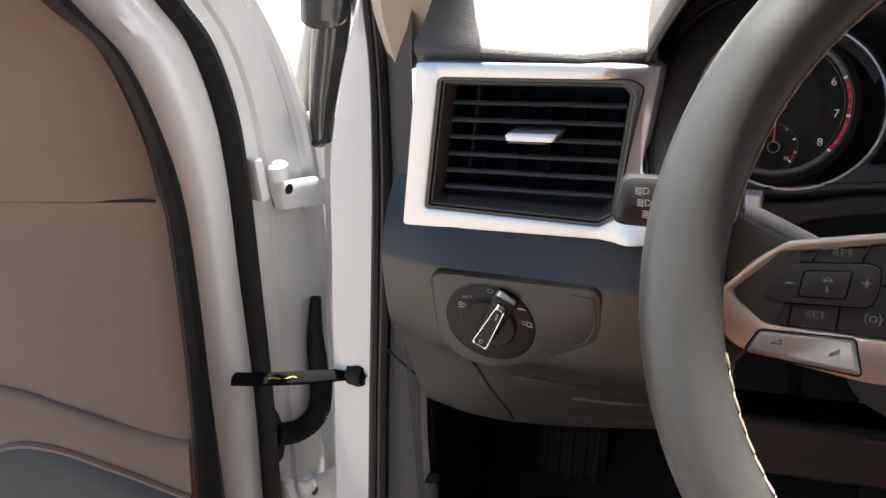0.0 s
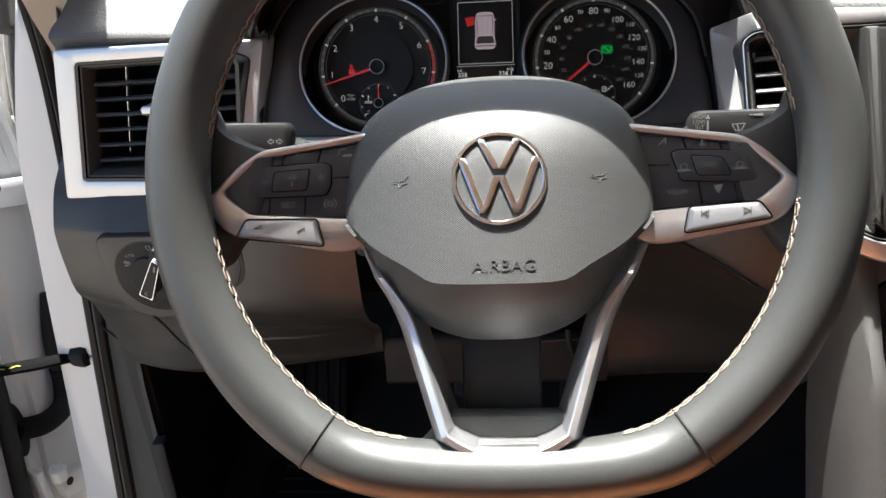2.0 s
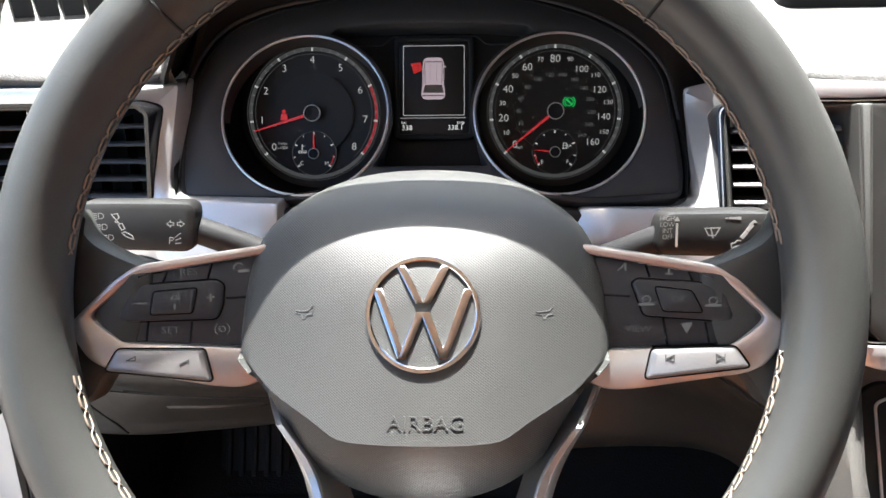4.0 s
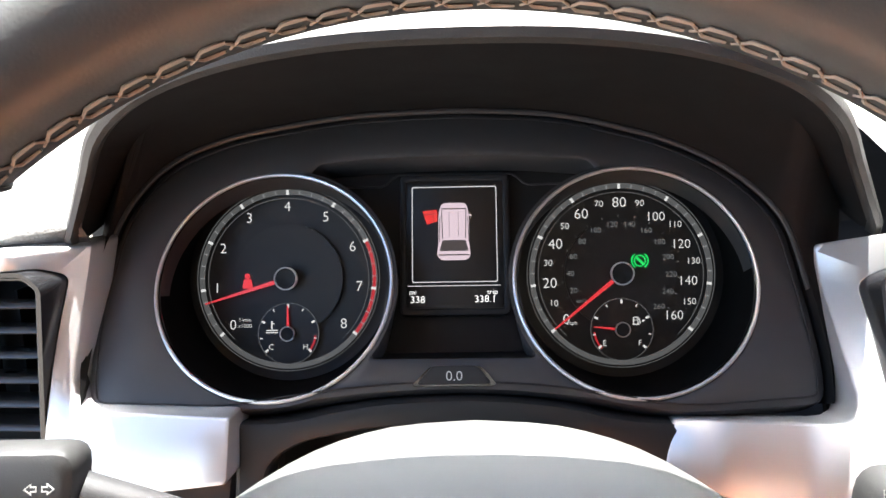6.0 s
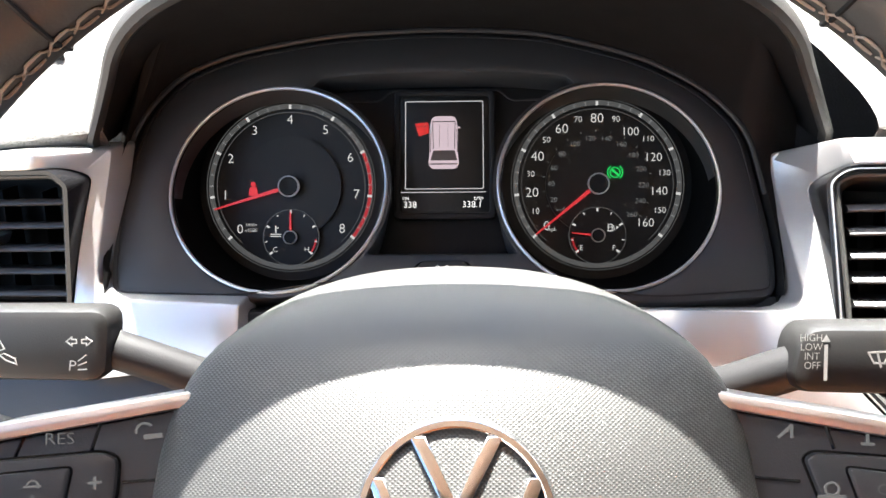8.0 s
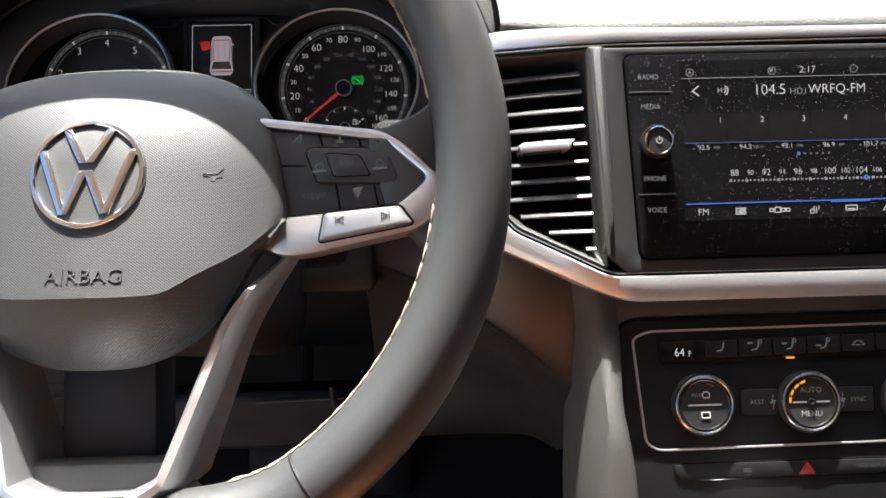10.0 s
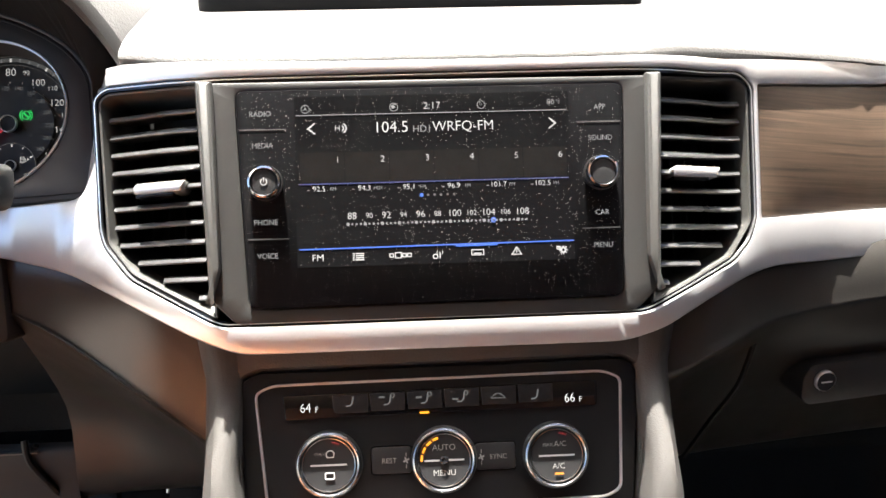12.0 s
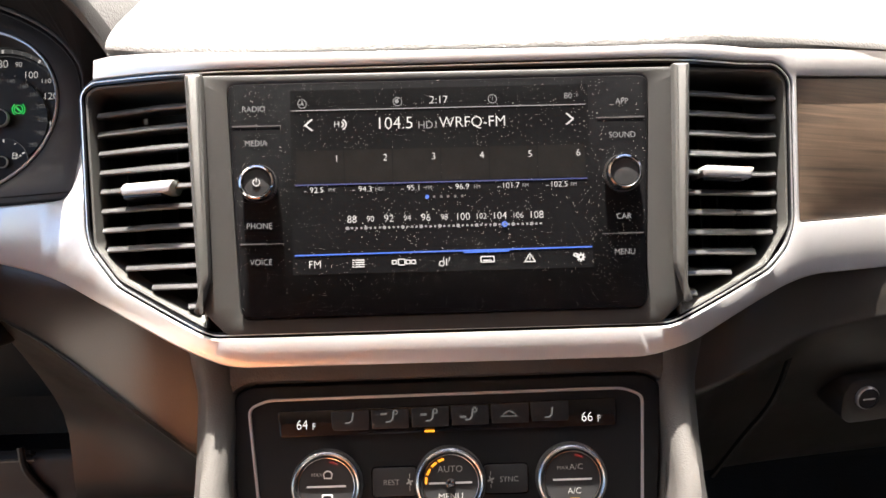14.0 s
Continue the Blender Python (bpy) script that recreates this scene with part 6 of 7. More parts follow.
for j, x in enumerate((-0.0735, 0.0, 0.0725)):
    y = -0.0245
    d = part("dial", lathe([(0.0212, -0.002), (0.0212, 0.0035), (0.0205, 0.0048)], 56, (x, y, 0)), BEZEL, climate, "ribbed turning dial with a chrome ring")
    part("ribs", joined([box(0.0006, 0.0006, 0.005, (x + 0.0211 * math.cos(q * math.pi / 36), y + 0.0211 * math.sin(q * math.pi / 36), 0.0012)) for q in range(72)]), PLASTIC, d)
    part("ring", lathe([(0.0207, 0.004), (0.0203, 0.0062), (0.0192, 0.0068), (0.0182, 0.0062), (0.018, 0.005)], 56, (x, y, 0)), DIAL_CHROME, d, "satin chrome ring")
    part("inner_ring", lathe([(0.0162, 0.005), (0.0164, 0.0058), (0.0169, 0.006), (0.0172, 0.0054)], 56, (x, y, 0)), DIAL_CHROME, d, "thin satin ring")
    part("face", lathe([(0.0184, 0.0052), (0.0165, 0.0048), (0.0, 0.005)], 48, (x, y, 0)), PLASTIC, d, "black dial face")
    part("bar", joined([bars([(x - 0.011, y, x + 0.011, y, 0.0011)], 0.0056)]) if j != 1 else bars([(x - 0.0122, y, x - 0.0035, y, 0.0011), (x + 0.0035, y, x + 0.0122, y, 0.0011)], 0.0056), SATIN, d)
    if j == 1:
        part("symbol", words("AUTO", 0.0054, x, y + 0.008, 0.0056), PRINT_GREY, d)
        part("symbol", words("MENU", 0.0054, x, y - 0.008, 0.0056), PRINT_GREY, d)
        part("centre_pin", lathe([(0.0028, 0.005), (0.0028, 0.0066), (0.002, 0.007), (0.0, 0.0062)], 24, (x, y, 0)), GLOSS, d)
        for a in (104, 124, 145, 166):
            part("amber_lamp", arc(0.0138, 0.0152, a, a + 15, 0.0052, 0.0058, 6, x, y), LIT_AMBER, d, "lit amber segment")
    else:
        part("symbol", words("MAX", 0.0032, x - 0.0055, y + 0.0068, 0.0056), PRINT_GREY, d)
        if j == 2:
            part("symbol", words("A/C", 0.005, x + 0.0025, y + 0.0072, 0.0056), PRINT_GREY, d)
            part("symbol", words("A/C", 0.005, x + 0.001, y - 0.0068, 0.0056), PRINT_GREY, d)
            part("amber_lamp", flat(rect(0.0055, 0.0013, x + 0.0012, y - 0.0115, 0.0003, 2), 0.0056), LIT_AMBER, d, "small lit amber bar")
        else:
            part("symbol", joined([outline_arc for outline_arc in (arc(0.0022, 0.0028, 20, 160, 0.0054, 0.0058, 8, x + 0.001, y + 0.0065), bars([(x - 0.0016, y + 0.0074, x - 0.001, y + 0.0048, 0.0006), (x + 0.0036, y + 0.0074, x + 0.003, y + 0.0048, 0.0006), (x - 0.001, y + 0.0048, x + 0.003, y + 0.0048, 0.0006)], 0.0058))]), PRINT, d)
            part("symbol", prism(rect(0.0062, 0.0044, x + 0.0005, y - 0.0068, 0.0008, 2), 0.0052, 0.0056, 0, [rect(0.005, 0.0032, x + 0.0005, y - 0.0068, 0.0005, 2)]), PRINT, d)
        part("hot_mark", arc(0.0138, 0.0148, 62, 82, 0.005, 0.0055, 6, x, y), DIM_RED, d)
for s, x, t in ((-1, -0.0335, "REST"), (1, 0.0335, "SYNC")):
    pl = rounded([(x - 0.013, -0.0155), (x + 0.013, -0.0155), (x + 0.013, -0.0325), (x - 0.013, -0.0325)], 0.0025)
    part("key_joint", prism(inset(pl, -0.0007), -0.004, -0.0012), GLOSS, climate)
    part("key", prism(pl, -0.004, 0.0, 0.0008), PLASTIC, climate, "black key")
    part("symbol", words(t, 0.0045, x + s * 0.0018, -0.0243, 0.0003), PRINT_GREY, climate)
    fx = x - s * 0.0092
    part("symbol", joined([bars([(fx + 0.0016 * math.cos(q), -0.0243 + 0.0016 * math.sin(q), fx, -0.0243, 0.001) for q in (0.4, 1.97, 3.54, 5.11)], 0.0003), bars([(fx, -0.029, fx, -0.027, 0.0004), (fx, -0.0216, fx, -0.0195, 0.0004)], 0.0003)]), PRINT_GREY, climate)
sp = rounded([(-0.0945, -0.0655), (0.0895, -0.065), (0.0885, -0.0738), (0.08, -0.0745), (-0.0885, -0.0762), (-0.094, -0.073)], 0.003)
part("key_joint", prism(inset(sp, -0.0008), -0.004, -0.001), GLOSS, climate)
part("hazard_strip", prism(sp, -0.004, -0.0004, 0.0005), MATT_BLACK, climate, "black key strip with hazard triangle")
part("hazard_triangle", joined([bars([(-0.0078, -0.0735, 0.0018, -0.0735, 0.0012), (-0.0078, -0.0735, -0.003, -0.0665, 0.0012), (0.0018, -0.0735, -0.003, -0.0665, 0.0012)], 0.0004), bars([(-0.0055, -0.0722, -0.0005, -0.0722, 0.0014), (-0.0045, -0.0708, -0.0015, -0.0708, 0.0016), (-0.003, -0.0702, -0.003, -0.0688, 0.0014)], 0.0004)]), DIM_RED, climate, "red warning triangle")
part("symbol", words("PASSENGER AIR BAG", 0.0034, 0.0462, -0.0695, 0.0004), LIT_GREY, climate)
part("amber_lamp", words("OFF", 0.0044, 0.0705, -0.0688, 0.0004), LIT_AMBER, climate, "lit amber word")
part("amber_lamp", joined([flat(circle(0.0012, 0.0772, -0.0678, 12), 0.0005), bars([(0.0765, -0.07, 0.0805, -0.0694, 0.0018)], 0.0005)]), LIT_AMBER, climate)
part("symbol", joined([bars([(-0.0465, -0.0695, -0.042, -0.0695, 0.0008), (-0.0465, -0.0712, -0.042, -0.0712, 0.0008)], 0.0004), words("OFF", 0.0028, -0.0443, -0.0735, 0.0004)]), LIT_GREY, climate)

# ---- centre console, shifter, pedals ----
console = thing("centre_console", pose(0, 0, 0), "dark centre console between the seats", "console")
rows = []
for y, hw, zt in ((0.16, 0.11, 0.8), (0.05, 0.115, 0.745), (-0.2, 0.115, 0.73), (-0.45, 0.12, 0.74), (-0.6, 0.125, 0.86), (-1.0, 0.125, 0.86)):
    rows.append([(MID + p.x, y, p.y) for p in rounded([(-hw, 0.4), (hw, 0.4), (hw, zt), (-hw, zt)], 0.02)])
part("body", loft(rows, caps=True), PLASTIC, console)
shifter = thing("gear_lever", pose(0.372, 0.055, 0.745, 12, 0, 0), "gear lever with a bright sunlit top", "gear lever")
part("boot", lathe([(0.05, -0.01), (0.045, 0.01), (0.025, 0.035), (0.014, 0.05)], 24), LEATHER, shifter, "leather boot")
part("shaft", lathe([(0.009, 0.03), (0.009, 0.075)], 16), CHROME, shifter)
part("knob", lathe([(0.008, 0.06), (0.017, 0.066), (0.0225, 0.082), (0.0225, 0.098), (0.018, 0.108), (0.009, 0.112), (0.0, 0.1125)], 28), SATIN, shifter, "rounded satin knob")
brake = thing("brake_pedal", pose(-0.02, 0.56, 0.55, -35, 0, 0), "black rubber brake pedal", "pedal", "pedals")
part("pad", prism(rect(0.12, 0.055, 0, 0, 0.012), 0, 0.016, 0.004), RUBBER, brake, m=pose(0, 0, 0, 90, 0, 0))
part("arm", tube([(0, 0.01, 0), (0, 0.08, 0.1), (0, 0.12, 0.3)], 0.009, 8), PLASTIC, brake)
gas = thing("accelerator_pedal", pose(0.095, 0.66, 0.5, -30, 0, 0), "tall black accelerator pedal with a bright edge", "pedal", "pedals")
part("pad", prism(rect(0.05, 0.17, 0, 0, 0.01), 0, 0.012, 0.003), RUBBER, gas, m=pose(0, 0, 0, 90, 0, 0))
part("edge", box(0.005, 0.008, 0.1, (-0.028, 0.0, 0.03), 0.001), SATIN, gas, "bright edge strip")
rest = thing("foot_rest", pose(-0.3, 0.66, 0.5, -35, 0, 0), "black ribbed foot rest", "foot rest")
part("pad", box(0.1, 0.02, 0.28, (0, 0, 0), 0.006), RUBBER, rest)
for k in range(5):
    part("rib", box(0.008, 0.008, 0.24, (-0.036 + 0.018 * k, -0.012, 0), 0.002), RUBBER, rest)
mat_thing = thing("floor_mat", pose(0, 0, 0.405), "black ribbed rubber floor mat", "floor mat")
part("sheet", prism(rounded([(-0.36, 0.05), (0.2, 0.05), (0.2, 0.62), (-0.36, 0.62)], 0.03), 0, 0.008, 0.003), RUBBER, mat_thing)
for k in range(20):
    part("rib", box(0.5, 0.006, 0.005, (-0.08, 0.09 + 0.026 * k, 0.01)), RUBBER, mat_thing)

# ---- body shell ----
floor_rows = [[(x, y, z) for x in (-0.47, 0.4, 1.3)] for y, z in ((-2.2, 0.4), (0.5, 0.4), (0.72, 0.46), (0.86, 0.75), (0.88, 1.1))]
solid("floor", loft(floor_rows, closed=False), CARPET, "black carpet of the footwells", "floor", kind="structure")
solid("kick_wall", box(0.03, 0.56, 0.5, (-0.427, 0.65, 0.65), 0.01), PLASTIC, "dark side wall of the footwell", "wall", kind="structure")
solid("under_dash", loft([[(-0.43, 0.46, 0.775), (1.23, 0.46, 0.775)], [(-0.43, 0.62, 0.82), (1.23, 0.62, 0.82)], [(-0.43, 0.86, 0.9), (1.23, 0.86, 0.9)]], closed=False), RUBBER, "dark underside of the dashboard", "panel", kind="structure")
under = solid("dash_core", box(0.36, 0.02, 0.42, (-0.012, 0.44, 0.98)), RUBBER, "dark cavity behind the cluster", "panel", kind="structure")

pillar_rows = []
for x, y, z, w in ((-0.412, 0.42, 1.06, 0.034), (-0.405, 0.395, 1.11, 0.042), (-0.366, 0.28, 1.28, 0.05), (-0.3, 0.08, 1.48, 0.042), (-0.24, -0.04, 1.6, 0.05)):
    pillar_rows.append([Vector((x, y, z)) + Vector(d) * w for d in ((0.8, -0.5, 0.2), (0.9, 0.3, 0.2), (0.2, 1.0, 0.2), (-0.8, 0.9, 0.1), (-1.0, 0.0, 0.0), (-0.5, -0.8, 0))])
solid("pillar_left", loft(pillar_rows, caps=True), BEIGE, "beige trim of the windscreen pillar", "pillar", kind="structure")
solid("pillar_right", loft([[Vector((2 * MID - p.x, p.y, p.z)) for p in r] for r in pillar_rows], caps=True), BEIGE, "beige trim of the windscreen pillar", "pillar", kind="structure")
solid("roof", box(1.6, 2.15, 0.04, (MID, -1.175, 1.63), 0.015), BEIGE, "beige headliner under the roof", "roof", kind="structure")
# unseen full-height walls without windows, added to keep sky light out of the cabin
solid("wall_right", box(0.08, 3.0, 1.27, (1.3, -0.7, 0.98), 0.02), PLASTIC, "unseen windowless wall that keeps sky light out on the passenger side", "wall", kind="structure")
solid("wall_back", box(1.8, 0.08, 1.27, (MID, -2.2, 0.98), 0.02), PLASTIC, "unseen windowless wall that closes the rear against sky light", "wall", kind="structure")
solid("wall_left", box(0.08, 1.45, 1.27, (-0.44, -1.52, 0.98), 0.02), PLASTIC, "unseen windowless wall in place of the left rear door", "wall", kind="structure")
for x in (-0.36, 1.2):
    for y in (-0.85, -2.1):
        solid("pillar_rear", tube([(x, y, 1.05), (x + (0.1 if x < 0 else -0.1), y, 1.62)], 0.05, 10), BEIGE, "beige trim of a rear pillar", "pillar", kind="structure")
ws = loft([[(x, 0.83, 1.13) for x in np.linspace(-0.5, 1.32, 9)], [(x * 0.9 + MID * 0.1, 0.42, 1.38) for x in np.linspace(-0.5, 1.32, 9)], [(x * 0.78 + MID * 0.22, -0.2, 1.64) for x in np.linspace(-0.5, 1.32, 9)]], closed=False)
pane = solid("windscreen", ws, WINDOW, "clear windscreen glass", "windscreen", kind="structure")
pane.visible_shadow = False
solid("windscreen_band", loft([[(x, 0.81, 1.142) for x in np.linspace(-0.5, 1.32, 9)], [(x, 0.79, 1.158) for x in np.linspace(-0.5, 1.32, 9)]], closed=False), RUBBER, "black printed band at the foot of the windscreen", "trim", kind="structure")

bonnet_rows = []
for y, z in ((0.86, 1.08), (1.0, 1.1), (1.4, 1.09), (1.75, 1.02), (1.85, 0.9), (1.88, 0.4)):
    bonnet_rows.append([(x, y - 0.12 * abs((x - MID) / 0.9) ** 3, z - 0.05 * abs((x - MID) / 0.9) ** 3) for x in np.linspace(-0.5, 1.32, 17)])
solid("bonnet", loft(bonnet_rows, closed=False), WHITE_PAINT, "white painted bonnet in full sun", "bonnet", kind="structure")


def seat(name, x, y, label):
    s = thing(name, pose(x, y, 0.6), label, "car seat", "front seats")
    rows = []
    for y, z, hw in ((0.24, 0.02, 0.2), (0.27, 0.09, 0.24), (0.2, 0.14, 0.26), (-0.1, 0.1, 0.26), (-0.3, 0.08, 0.25)):
        rows.append([(-hw, y, z - 0.12), (-hw, y, z + 0.02), (-hw * 0.7, y, z + 0.035), (-hw * 0.5, y, z), (hw * 0.5, y, z), (hw * 0.7, y, z + 0.035), (hw, y, z + 0.02), (hw, y, z - 0.12)])
    part("cushion", loft(rows, closed=True, caps=True), TAN, s, "tan leather seat cushion")
    rows = []
    for z, y, hw in ((0.05, -0.28, 0.25), (0.3, -0.34, 0.27), (0.55, -0.42, 0.25), (0.68, -0.46, 0.18)):
        rows.append([(-hw, y + 0.05, z), (-hw * 0.6, y + 0.02, z), (hw * 0.6, y + 0.02, z), (hw, y + 0.05, z), (hw, y - 0.1, z), (-hw, y - 0.1, z)])
    part("backrest", loft(rows, caps=True), TAN, s, "tan leather backrest")
    part("base", box(0.4, 0.45, 0.2, (0, -0.02, -0.12), 0.03), PLASTIC, s, "dark seat base")
    return s


seat("car_seat", 0.0, -0.34, "tan leather driver's seat")
seat("car_seat", 2 * MID, -0.75, "tan leather passenger seat")

# ---- open driver's door ----
DS = frame_at((-0.68, 0.354, 0.936), 0, 72.8)
door = thing("driver_door", DS, "white driver's door standing open, with brown-grey trim and black seals", "car door")


def edge_line(ctrl, n=6):
    top = Vector(ctrl[0]) + (Vector(ctrl[0]) - Vector(ctrl[1])) * 1.2
    low = Vector(ctrl[-1]) + (Vector(ctrl[-1]) - Vector(ctrl[-2])) * 0.9
    return curve_points([(top.x, top.y, 0)] + [(u, v, 0) for u, v in ctrl] + [(low.x, low.y, 0)], n)


c0 = edge_line([(-0.0547, 0.1968), (-0.0211, 0.1539), (0.0005, 0.0712), (0.0049, -0.0024), (0.0041, -0.0468), (-0.0127, -0.1998), (-0.0395, -0.3703)])
c1 = edge_line([(-0.0376, 0.1977), (-0.0006, 0.1379), (0.0195, 0.0646), (0.0284, -0.0123), (0.0226, -0.1105), (0.0077, -0.2526), (-0.0057, -0.3991)])
c2 = edge_line([(0.0581, 0.1815), (0.088, 0.1304), (0.1044, 0.0539), (0.1051, -0.0312), (0.0955, -0.1491), (0.0842, -0.3051), (0.0655, -0.46)])
c3 = edge_line([(0.0849, 0.1756), (0.1134, 0.1238), (0.1277, 0.0462), (0.1253, -0.0395), (0.1166, -0.1603), (0.102, -0.3173), (0.0839, -0.4756)])
c4 = edge_line([(0.2035, 0.1585), (0.2292, 0.0998), (0.2474, 0.0434), (0.2637, -0.043), (0.262, -0.1568), (0.2485, -0.3009), (0.222, -0.5587)])


def between(a, b, steps):
    """A sheet between two edge lines; steps: how far across, and how far out."""
    return loft([[p.lerp(q, f) + Vector((0, 0, h)) for p, q in zip(a, b)] for f, h in steps], closed=False)


part("trim_seal", between(c0, c1, ((-0.05, -0.01), (0.0, 0.004), (0.3, 0.011), (0.7, 0.012), (1.0, 0.004), (1.05, -0.012))), RUBBER, door, "black edge of the door trim")
part("frame", between(c1, c2, ((0.0, -0.012), (0.12, -0.004), (0.3, 0.004), (0.55, 0.003), (0.8, -0.006), (1.0, -0.014))), WHITE_PAINT, door, "glossy white door frame")
part("seal", between(c2, c3, ((-0.1, -0.016), (0.1, -0.002), (0.4, 0.006), (0.7, 0.005), (1.0, -0.004), (1.1, -0.018))), RUBBER, door, "black rubber door seal")
part("shut_face", between(c3, c4, ((0.0, -0.018), (0.1, -0.016), (0.14, -0.02), (0.28, -0.022), (0.32, -0.017), (0.72, -0.02), (0.76, -0.024), (0.86, -0.024), (0.9, -0.02), (1.0, -0.026), (1.02, -0.05))), WHITE_PAINT, door, "white pressed shut face")
inv = DS.inverted()
away = (inv.to_3x3() @ Vector((-0.988, -0.153, 0))).normalized()
outw = (inv.to_3x3() @ Vector((0.153, -0.988, 0))).normalized()
cut = Vector((0.0049, -0.0005, 0))
upper = [p for p in c0 if p.y > 0.001] + [cut]
lower = [cut] + [p for p in c0 if p.y < -0.002]
part("upper_trim", loft([[p + away * d + outw * (h + 0.004) for p in upper] for d, h in ((0, 0.0), (0.01, 0.006), (0.06, 0.01), (0.3, 0.012), (0.9, 0.012))], closed=False), DOOR_TRIM, door, "brown-grey upper door trim")
part("lower_trim", loft([[p + away * d + outw * (h + 0.002) for p in lower] for d, h in ((0, 0.0), (0.01, 0.004), (0.03, 0.006), (0.06, 0.008), (0.15, 0.01), (0.3, 0.01), (0.9, 0.01))], closed=False), DOOR_TRIM, door, "brown-grey lower door trim")


def on_trim(y, d, h):
    """A point of the lower trim, d away from its front edge and h proud of it."""
    k = next((i for i in range(len(lower) - 1) if lower[i + 1].y <= y), len(lower) - 2)
    p, q = lower[k], lower[k + 1]
    return p.lerp(q, (y - p.y) / (q.y - p.y)) + away * d + outw * (0.004 + 0.008 * min(1, d / 0.1) + h)


def pad_below(line, steps):
    line = curve_points([(d, y, 0) for d, y in line], 6)
    return loft([[on_trim(p.y - drop, p.x, h) for p in line] for drop, h in steps], closed=False)


part("trim_swell", pad_below([(0.002, -0.2885), (0.0732, -0.2662), (0.1517, -0.2389), (0.2172, -0.2197), (0.5, -0.17), (0.85, -0.15)], ((0.0, -0.004), (0.001, 0.001), (0.004, 0.0035), (0.012, 0.005), (0.06, 0.007), (0.16, 0.006))), DOOR_TRIM, door, "brown-grey swell of the trim over the armrest")
arm_line = [(0.003, -0.3595), (0.0219, -0.3512), (0.0795, -0.3236), (0.1369, -0.3015), (0.1823, -0.2923), (0.2107, -0.2943), (0.2312, -0.3028), (0.27, -0.33)]
part("armrest_edge", pad_below(arm_line, ((-0.005, 0.002), (-0.004, 0.0085), (-0.001, 0.011), (0.003, 0.0105), (0.005, 0.006))), DOOR_TRIM, door, "rounded brown-grey edge of the armrest")
part("armrest", pad_below(arm_line, ((0.0, 0.0), (0.003, 0.0085), (0.01, 0.011), (0.03, 0.013), (0.08, 0.013), (0.12, 0.01))), ARM, door, "dark blue-grey armrest panel")
part("trim_joint", tube([Vector((0.0045, -0.0005, 0)) + away * d + outw * 0.012 for d in (0.0, 0.05, 0.3, 0.9)], 0.0016, 6), RUBBER, door, "dark joint between the trim halves")
part("skin", loft([[p + Vector((0, 0, -0.07)) for p in c4], [p + away * 0.95 + outw * -0.1 for p in c4]], closed=False), WHITE_PAINT, door, "white outer skin of the door")


def hinge(y, u):
    h = part("hinge", prism(rounded([(u - 0.028, y + 0.004), (u - 0.015, y + 0.002), (u - 0.013, y - 0.05), (u - 0.026, y - 0.05)], 0.004), -0.02, 0.008, 0.003), WHITE_PAINT, door, "white painted door hinge")
    part("knuckle", lathe([(0.0, 0.0165), (0.0045, 0.0165), (0.005, 0.0145), (0.0105, 0.0145), (0.0125, 0.0125), (0.0125, -0.004), (0.0, -0.004)], 28), WHITE_PAINT, h, m=pose(u + 0.006, y - 0.028, 0.006, -90, 0, 0))
    part("arm", prism(rounded([(u + 0.005, y - 0.036), (u + 0.085, y - 0.064), (u + 0.085, y - 0.1), (u + 0.01, y - 0.075)], 0.003), -0.012, 0.004, 0.003), WHITE_PAINT, h)
    part("bolt_hole", lathe([(0.0, 0.0008), (0.0062, 0.0008), (0.0062, -0.004)], 20), RUBBER, h, "dark round hole", m=Matrix.Translation((u + 0.021, y - 0.052, 0.0042)))
    return h


hinge(-0.012, 0.157)
hinge(-0.455, 0.118)
strap = thing("check_strap", DS, "black door check strap with a yellow mark", "door strap")
sp = curve_points([(0.042, -0.25, 0.006), (0.058, -0.2485, 0.04), (0.085, -0.246, 0.088), (0.104, -0.244, 0.118), (0.12, -0.2425, 0.14)], 5)
part("band", tube(sp, [0.0115] * 12 + [0.0105] * 5 + [0.0125] * 4, 10, flat=0.5, up=(0, 1, 0)), STRAP, strap)
near = Vector((-0.573, 0.54, 0.617))
part("yellow_mark", tube([sp[k] + near * 0.0062 + Vector((0, 0.0018 * (-1) ** k, 0)) for k in range(5, 10)], [0.0008, 0.0024, 0.0036, 0.0024, 0.0008], 6, flat=0.4), YELLOW, strap, "yellow lightning-like mark")
part("end_clip", lathe([(0.0, 0.01), (0.012, 0.01), (0.015, 0.005), (0.015, -0.008)], 16), RUBBER, strap, m=Matrix.Translation((0.114, -0.243, 0.134)))
part("end_bolt", lathe([(0.0, 0.006), (0.0055, 0.005), (0.0075, 0.0), (0.0075, -0.006)], 16), CHROME, strap, m=Matrix.Translation((0.121, -0.2425, 0.146)))
hose = thing("wiring_boot", DS, "black ribbed rubber wiring boot between door and body", "wiring boot")
hp = curve_points([(0.21, -0.235, -0.01), (0.197, -0.285, -0.008), (0.192, -0.33, -0.006), (0.191, -0.37, -0.006), (0.176, -0.402, -0.006), (0.14, -0.405, -0.008), (0.1, -0.385, -0.012)], 10)
part("sleeve", tube(hp, [0.007 + 0.006 * min(1, k / 16) if k < 22 else 0.0112 for k in range(len(hp))], 12), RUBBER, hose)
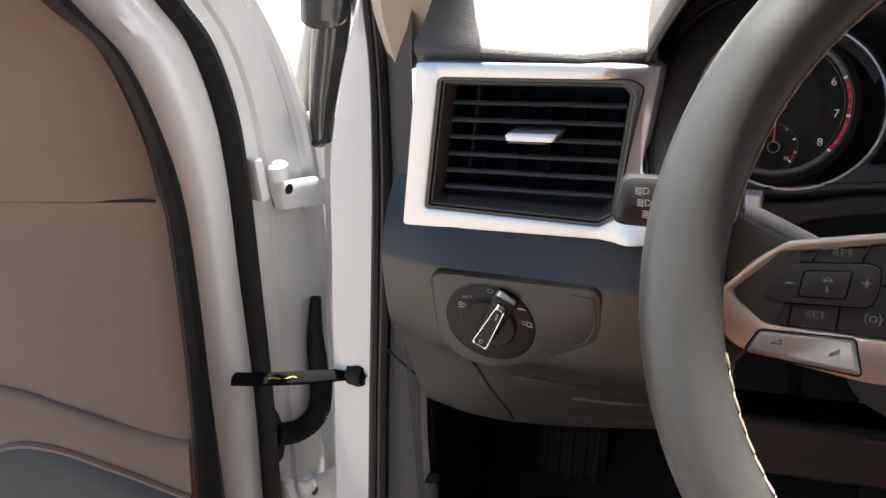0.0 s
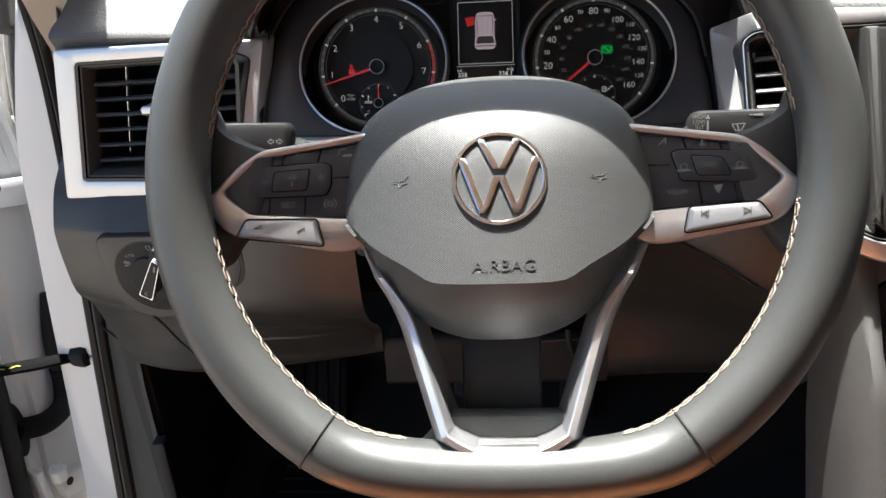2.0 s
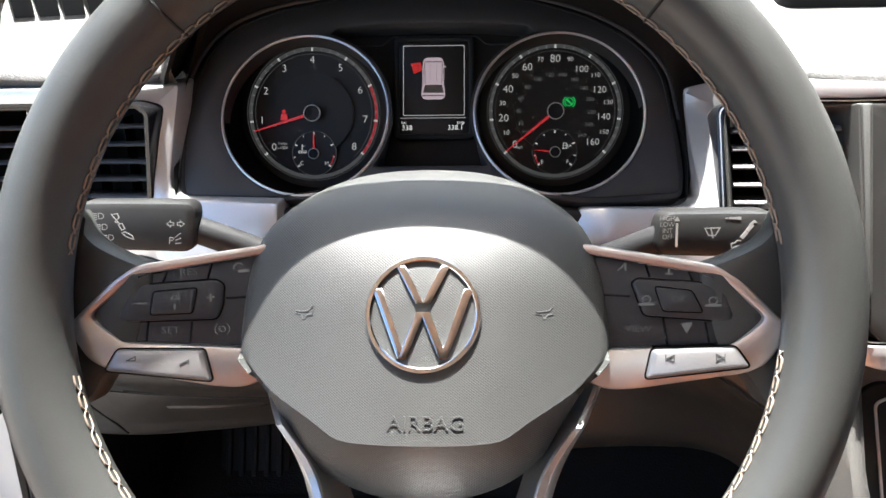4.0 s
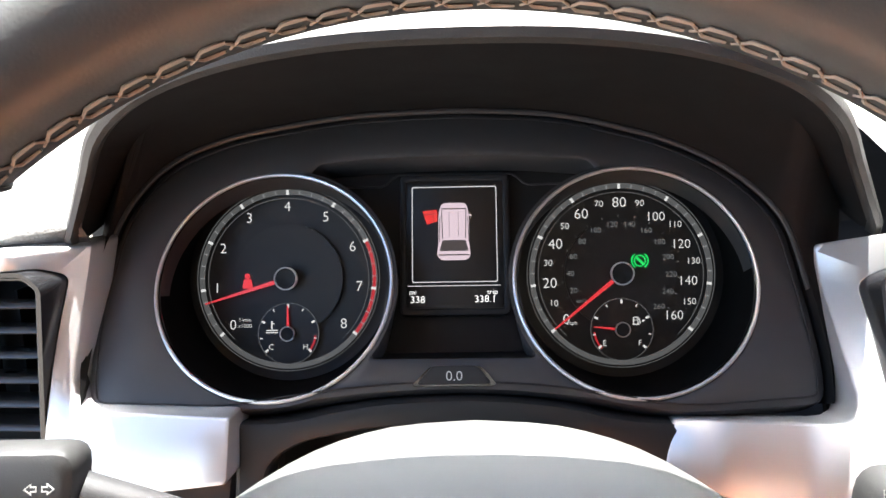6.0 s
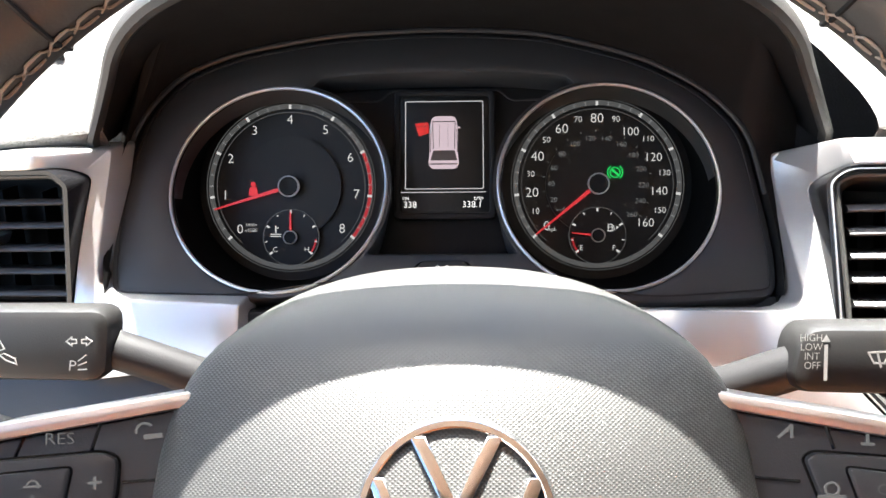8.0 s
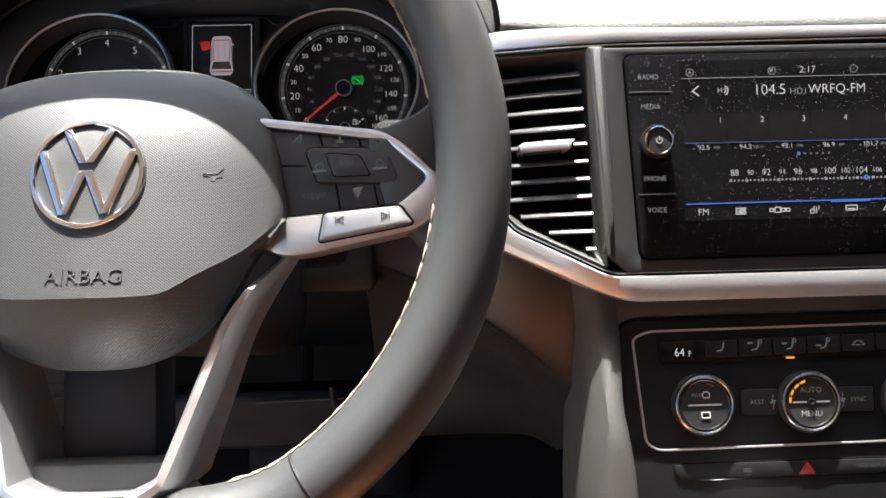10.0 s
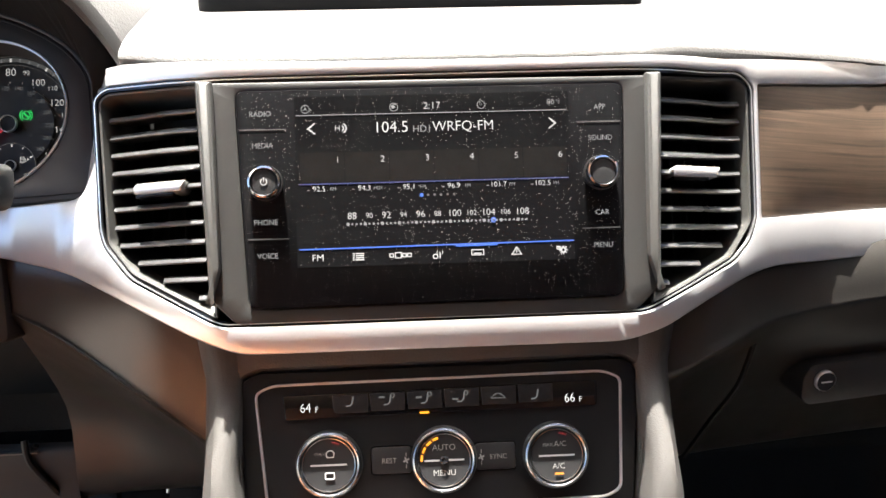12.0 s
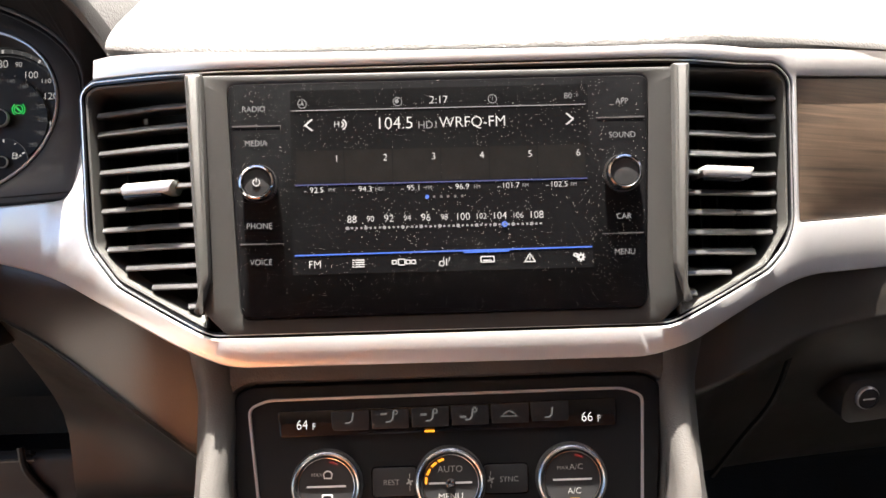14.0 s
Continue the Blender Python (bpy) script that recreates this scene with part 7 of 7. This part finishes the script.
for k in range(24, len(hp) - 1):
    t = (hp[k + 1] - hp[k - 1]).normalized()
    q = t.to_track_quat("Z", "Y").to_matrix().to_4x4()
    part("ring", lathe([(0.011, -0.0018), (0.0152, -0.0009), (0.0152, 0.0009), (0.011, 0.0018)], 14), RUBBER, hose, m=Matrix.Translation(hp[k]) @ q)
part("flange", lathe([(0.0, 0.003), (0.026, 0.003), (0.03, 0.0)], 20), RUBBER, hose, m=pose(0.103, -0.388, -0.013, 0, 0, 0) @ Matrix.Diagonal((0.5, 1.5, 1, 1)))
clip = thing("door_clip", DS, "small black clip on the door edge", "clip")
part("body", box(0.045, 0.014, 0.02, (0.148, 0.185, 0.0), 0.004), RUBBER, clip)

MR = pose(-0.5, 0.62, 0.9, 90, 0, 0)
mirror = thing("side_mirror", MR, "dark glossy side mirror foot beyond the door gap", "side mirror")
col = curve_points([(-0.1185, -0.004, 0), (-0.114, 0.03, 0), (-0.104, 0.075, 0), (-0.09, 0.13, 0), (-0.078, 0.19, 0), (-0.07, 0.26, 0)], 5)
part("housing", tube(col, [0.0135 + 0.009 * min(1, k / 14) for k in range(len(col))], 20), MIRROR_SHELL, mirror, "dark glossy rounded housing")
part("drain", lathe([(0.0, -0.001), (0.0085, -0.001), (0.0088, 0.0015), (0.0108, 0.0018), (0.0122, 0.0), (0.0124, -0.006)], 24), MIRROR_SHELL, mirror, "round open end with a pale lip", m=pose(-0.1195, 0.004, 0.0125, -28, -10, 0))
post = curve_points([(-0.152, 0.03, -0.02), (-0.139, 0.0721, -0.02), (-0.125, 0.115, -0.02), (-0.108, 0.162, -0.02), (-0.095, 0.2, -0.02)], 5)
part("strut", tube(post, 0.0125, 16), MIRROR_GREY, mirror, "pale grey strut")
part("cap", prism(rounded([(-0.118, 0.148), (-0.1, 0.138), (-0.066, 0.142), (-0.05, 0.2), (-0.05, 0.3), (-0.105, 0.3), (-0.112, 0.19)], 0.012), -0.03, 0.03, 0.012), MIRROR_SHELL, mirror, "rounded lower edge of the mirror head")

# ---- door opening of the body ----
YB = frame_at((-0.5, 0.42, 0.9), 0)
opening = thing("door_opening", YB, "white body flange with a dark double seal at the door opening", "door opening", kind="structure")


def up_line(ctrl, n=6):
    low = Vector(ctrl[-1]) + (Vector(ctrl[-1]) - Vector(ctrl[-2])) * 0.6
    top = Vector(ctrl[0]) + (Vector(ctrl[0]) - Vector(ctrl[1])) * 1.6
    return curve_points([(top.x, top.y, 0)] + [(u, v, 0) for u, v in ctrl] + [(low.x, low.y, 0)], n)


wl = up_line([(0.0275, 0.2163), (0.0014, 0.1367), (-0.0201, 0.0602), (-0.0304, -0.03), (-0.0452, -0.1608), (-0.0713, -0.4082)])
wr = up_line([(0.0356, 0.2164), (0.0363, 0.1542), (0.0282, 0.051), (0.0137, -0.0805), (-0.0039, -0.234), (-0.0221, -0.3977)])
sl = up_line([(0.0544, 0.2165), (0.0537, 0.1493), (0.049, 0.0523), (0.0362, -0.078), (0.0192, -0.2303), (0.003, -0.3923)])
te = up_line([(0.092, 0.2165), (0.088, 0.1493), (0.084, 0.0523), (0.082, -0.078), (0.072, -0.2303), (0.07, -0.3923)])
part("flange", between(wl, wr, ((-0.05, -0.12), (0.0, -0.01), (0.05, -0.002), (0.5, 0.002), (1.02, 0.0))), WHITE_PAINT, opening, "white painted body flange")
jamb_in = [(p.x - 0.28, p.y, -0.24) for p in wl if p.y < 0.03]
jamb_out = [(p.x + 0.0, p.y, -0.225) for p in wl if p.y < 0.03]
part("jamb", loft([[Vector(p).lerp(Vector(q), f) + Vector((0, 0, h)) for p, q in zip(jamb_in, jamb_out)] for f, h in ((0.0, 0.0), (0.3, 0.012), (0.34, 0.004), (0.62, 0.006), (0.66, 0.014), (1.0, 0.012))], closed=False), WHITE_PAINT, opening, "white pressed jamb behind the hinges")
part("seal", between(wr, sl, ((0.0, -0.01), (0.05, 0.01), (0.25, 0.016), (0.45, 0.013), (0.5, 0.006), (0.55, 0.013), (0.75, 0.017), (0.95, 0.012), (1.0, 0.0))), SEAL_BROWN, opening, "dark double rubber seal")
part("end_cap", between(sl, te, ((-0.02, -0.01), (0.05, 0.01), (0.4, 0.03), (1.0, 0.05), (1.2, 0.06))), DASH, opening, "dark end cap of the dashboard")
part("cap_joint", tube([(0.03, -0.148, 0.022), (0.06, -0.152, 0.045), (0.085, -0.156, 0.062)], 0.0014, 6), RUBBER, opening)
part("kick_latch", prism(rounded([(-0.008, -0.07), (0.008, -0.07), (0.01, 0.05), (-0.006, 0.05)], 0.004), -0.01, 0.006, 0.002), PLASTIC, opening, "dark release lever", m=pose(0.085, -0.33, 0.07))

# ---- outside: hedge and far plain wall of trees ----
rng = random.Random(7)
verts, faces = [], []
for k in range(9000):
    x = rng.uniform(-12, 14)
    y = 9 + rng.gauss(0, 0.5) + 0.4 * math.sin(x * 1.7)
    z = abs(rng.gauss(0.6, 0.55)) * (0.8 + 0.4 * math.sin(x * 0.9 + 1))
    a, b = rng.uniform(0, 6.28), rng.uniform(-1, 1)
    d1 = Vector((math.cos(a), math.sin(a), b)) * 0.09
    d2 = Vector((-math.sin(a), math.cos(a), rng.uniform(-1, 1))) * 0.05
    c = Vector((x, y, z))
    i = len(verts)
    verts += [c - d1, c + d2, c + d1, c - d2]
    faces.append((i, i + 1, i + 2, i + 3))
me = bpy.data.meshes.new("hedge")
me.from_pydata(verts, [], faces)
me.materials.append(FOLIAGE)
tagged(new("hedge", me), "low green hedge at the lot's edge", "hedge", kind="stuff")
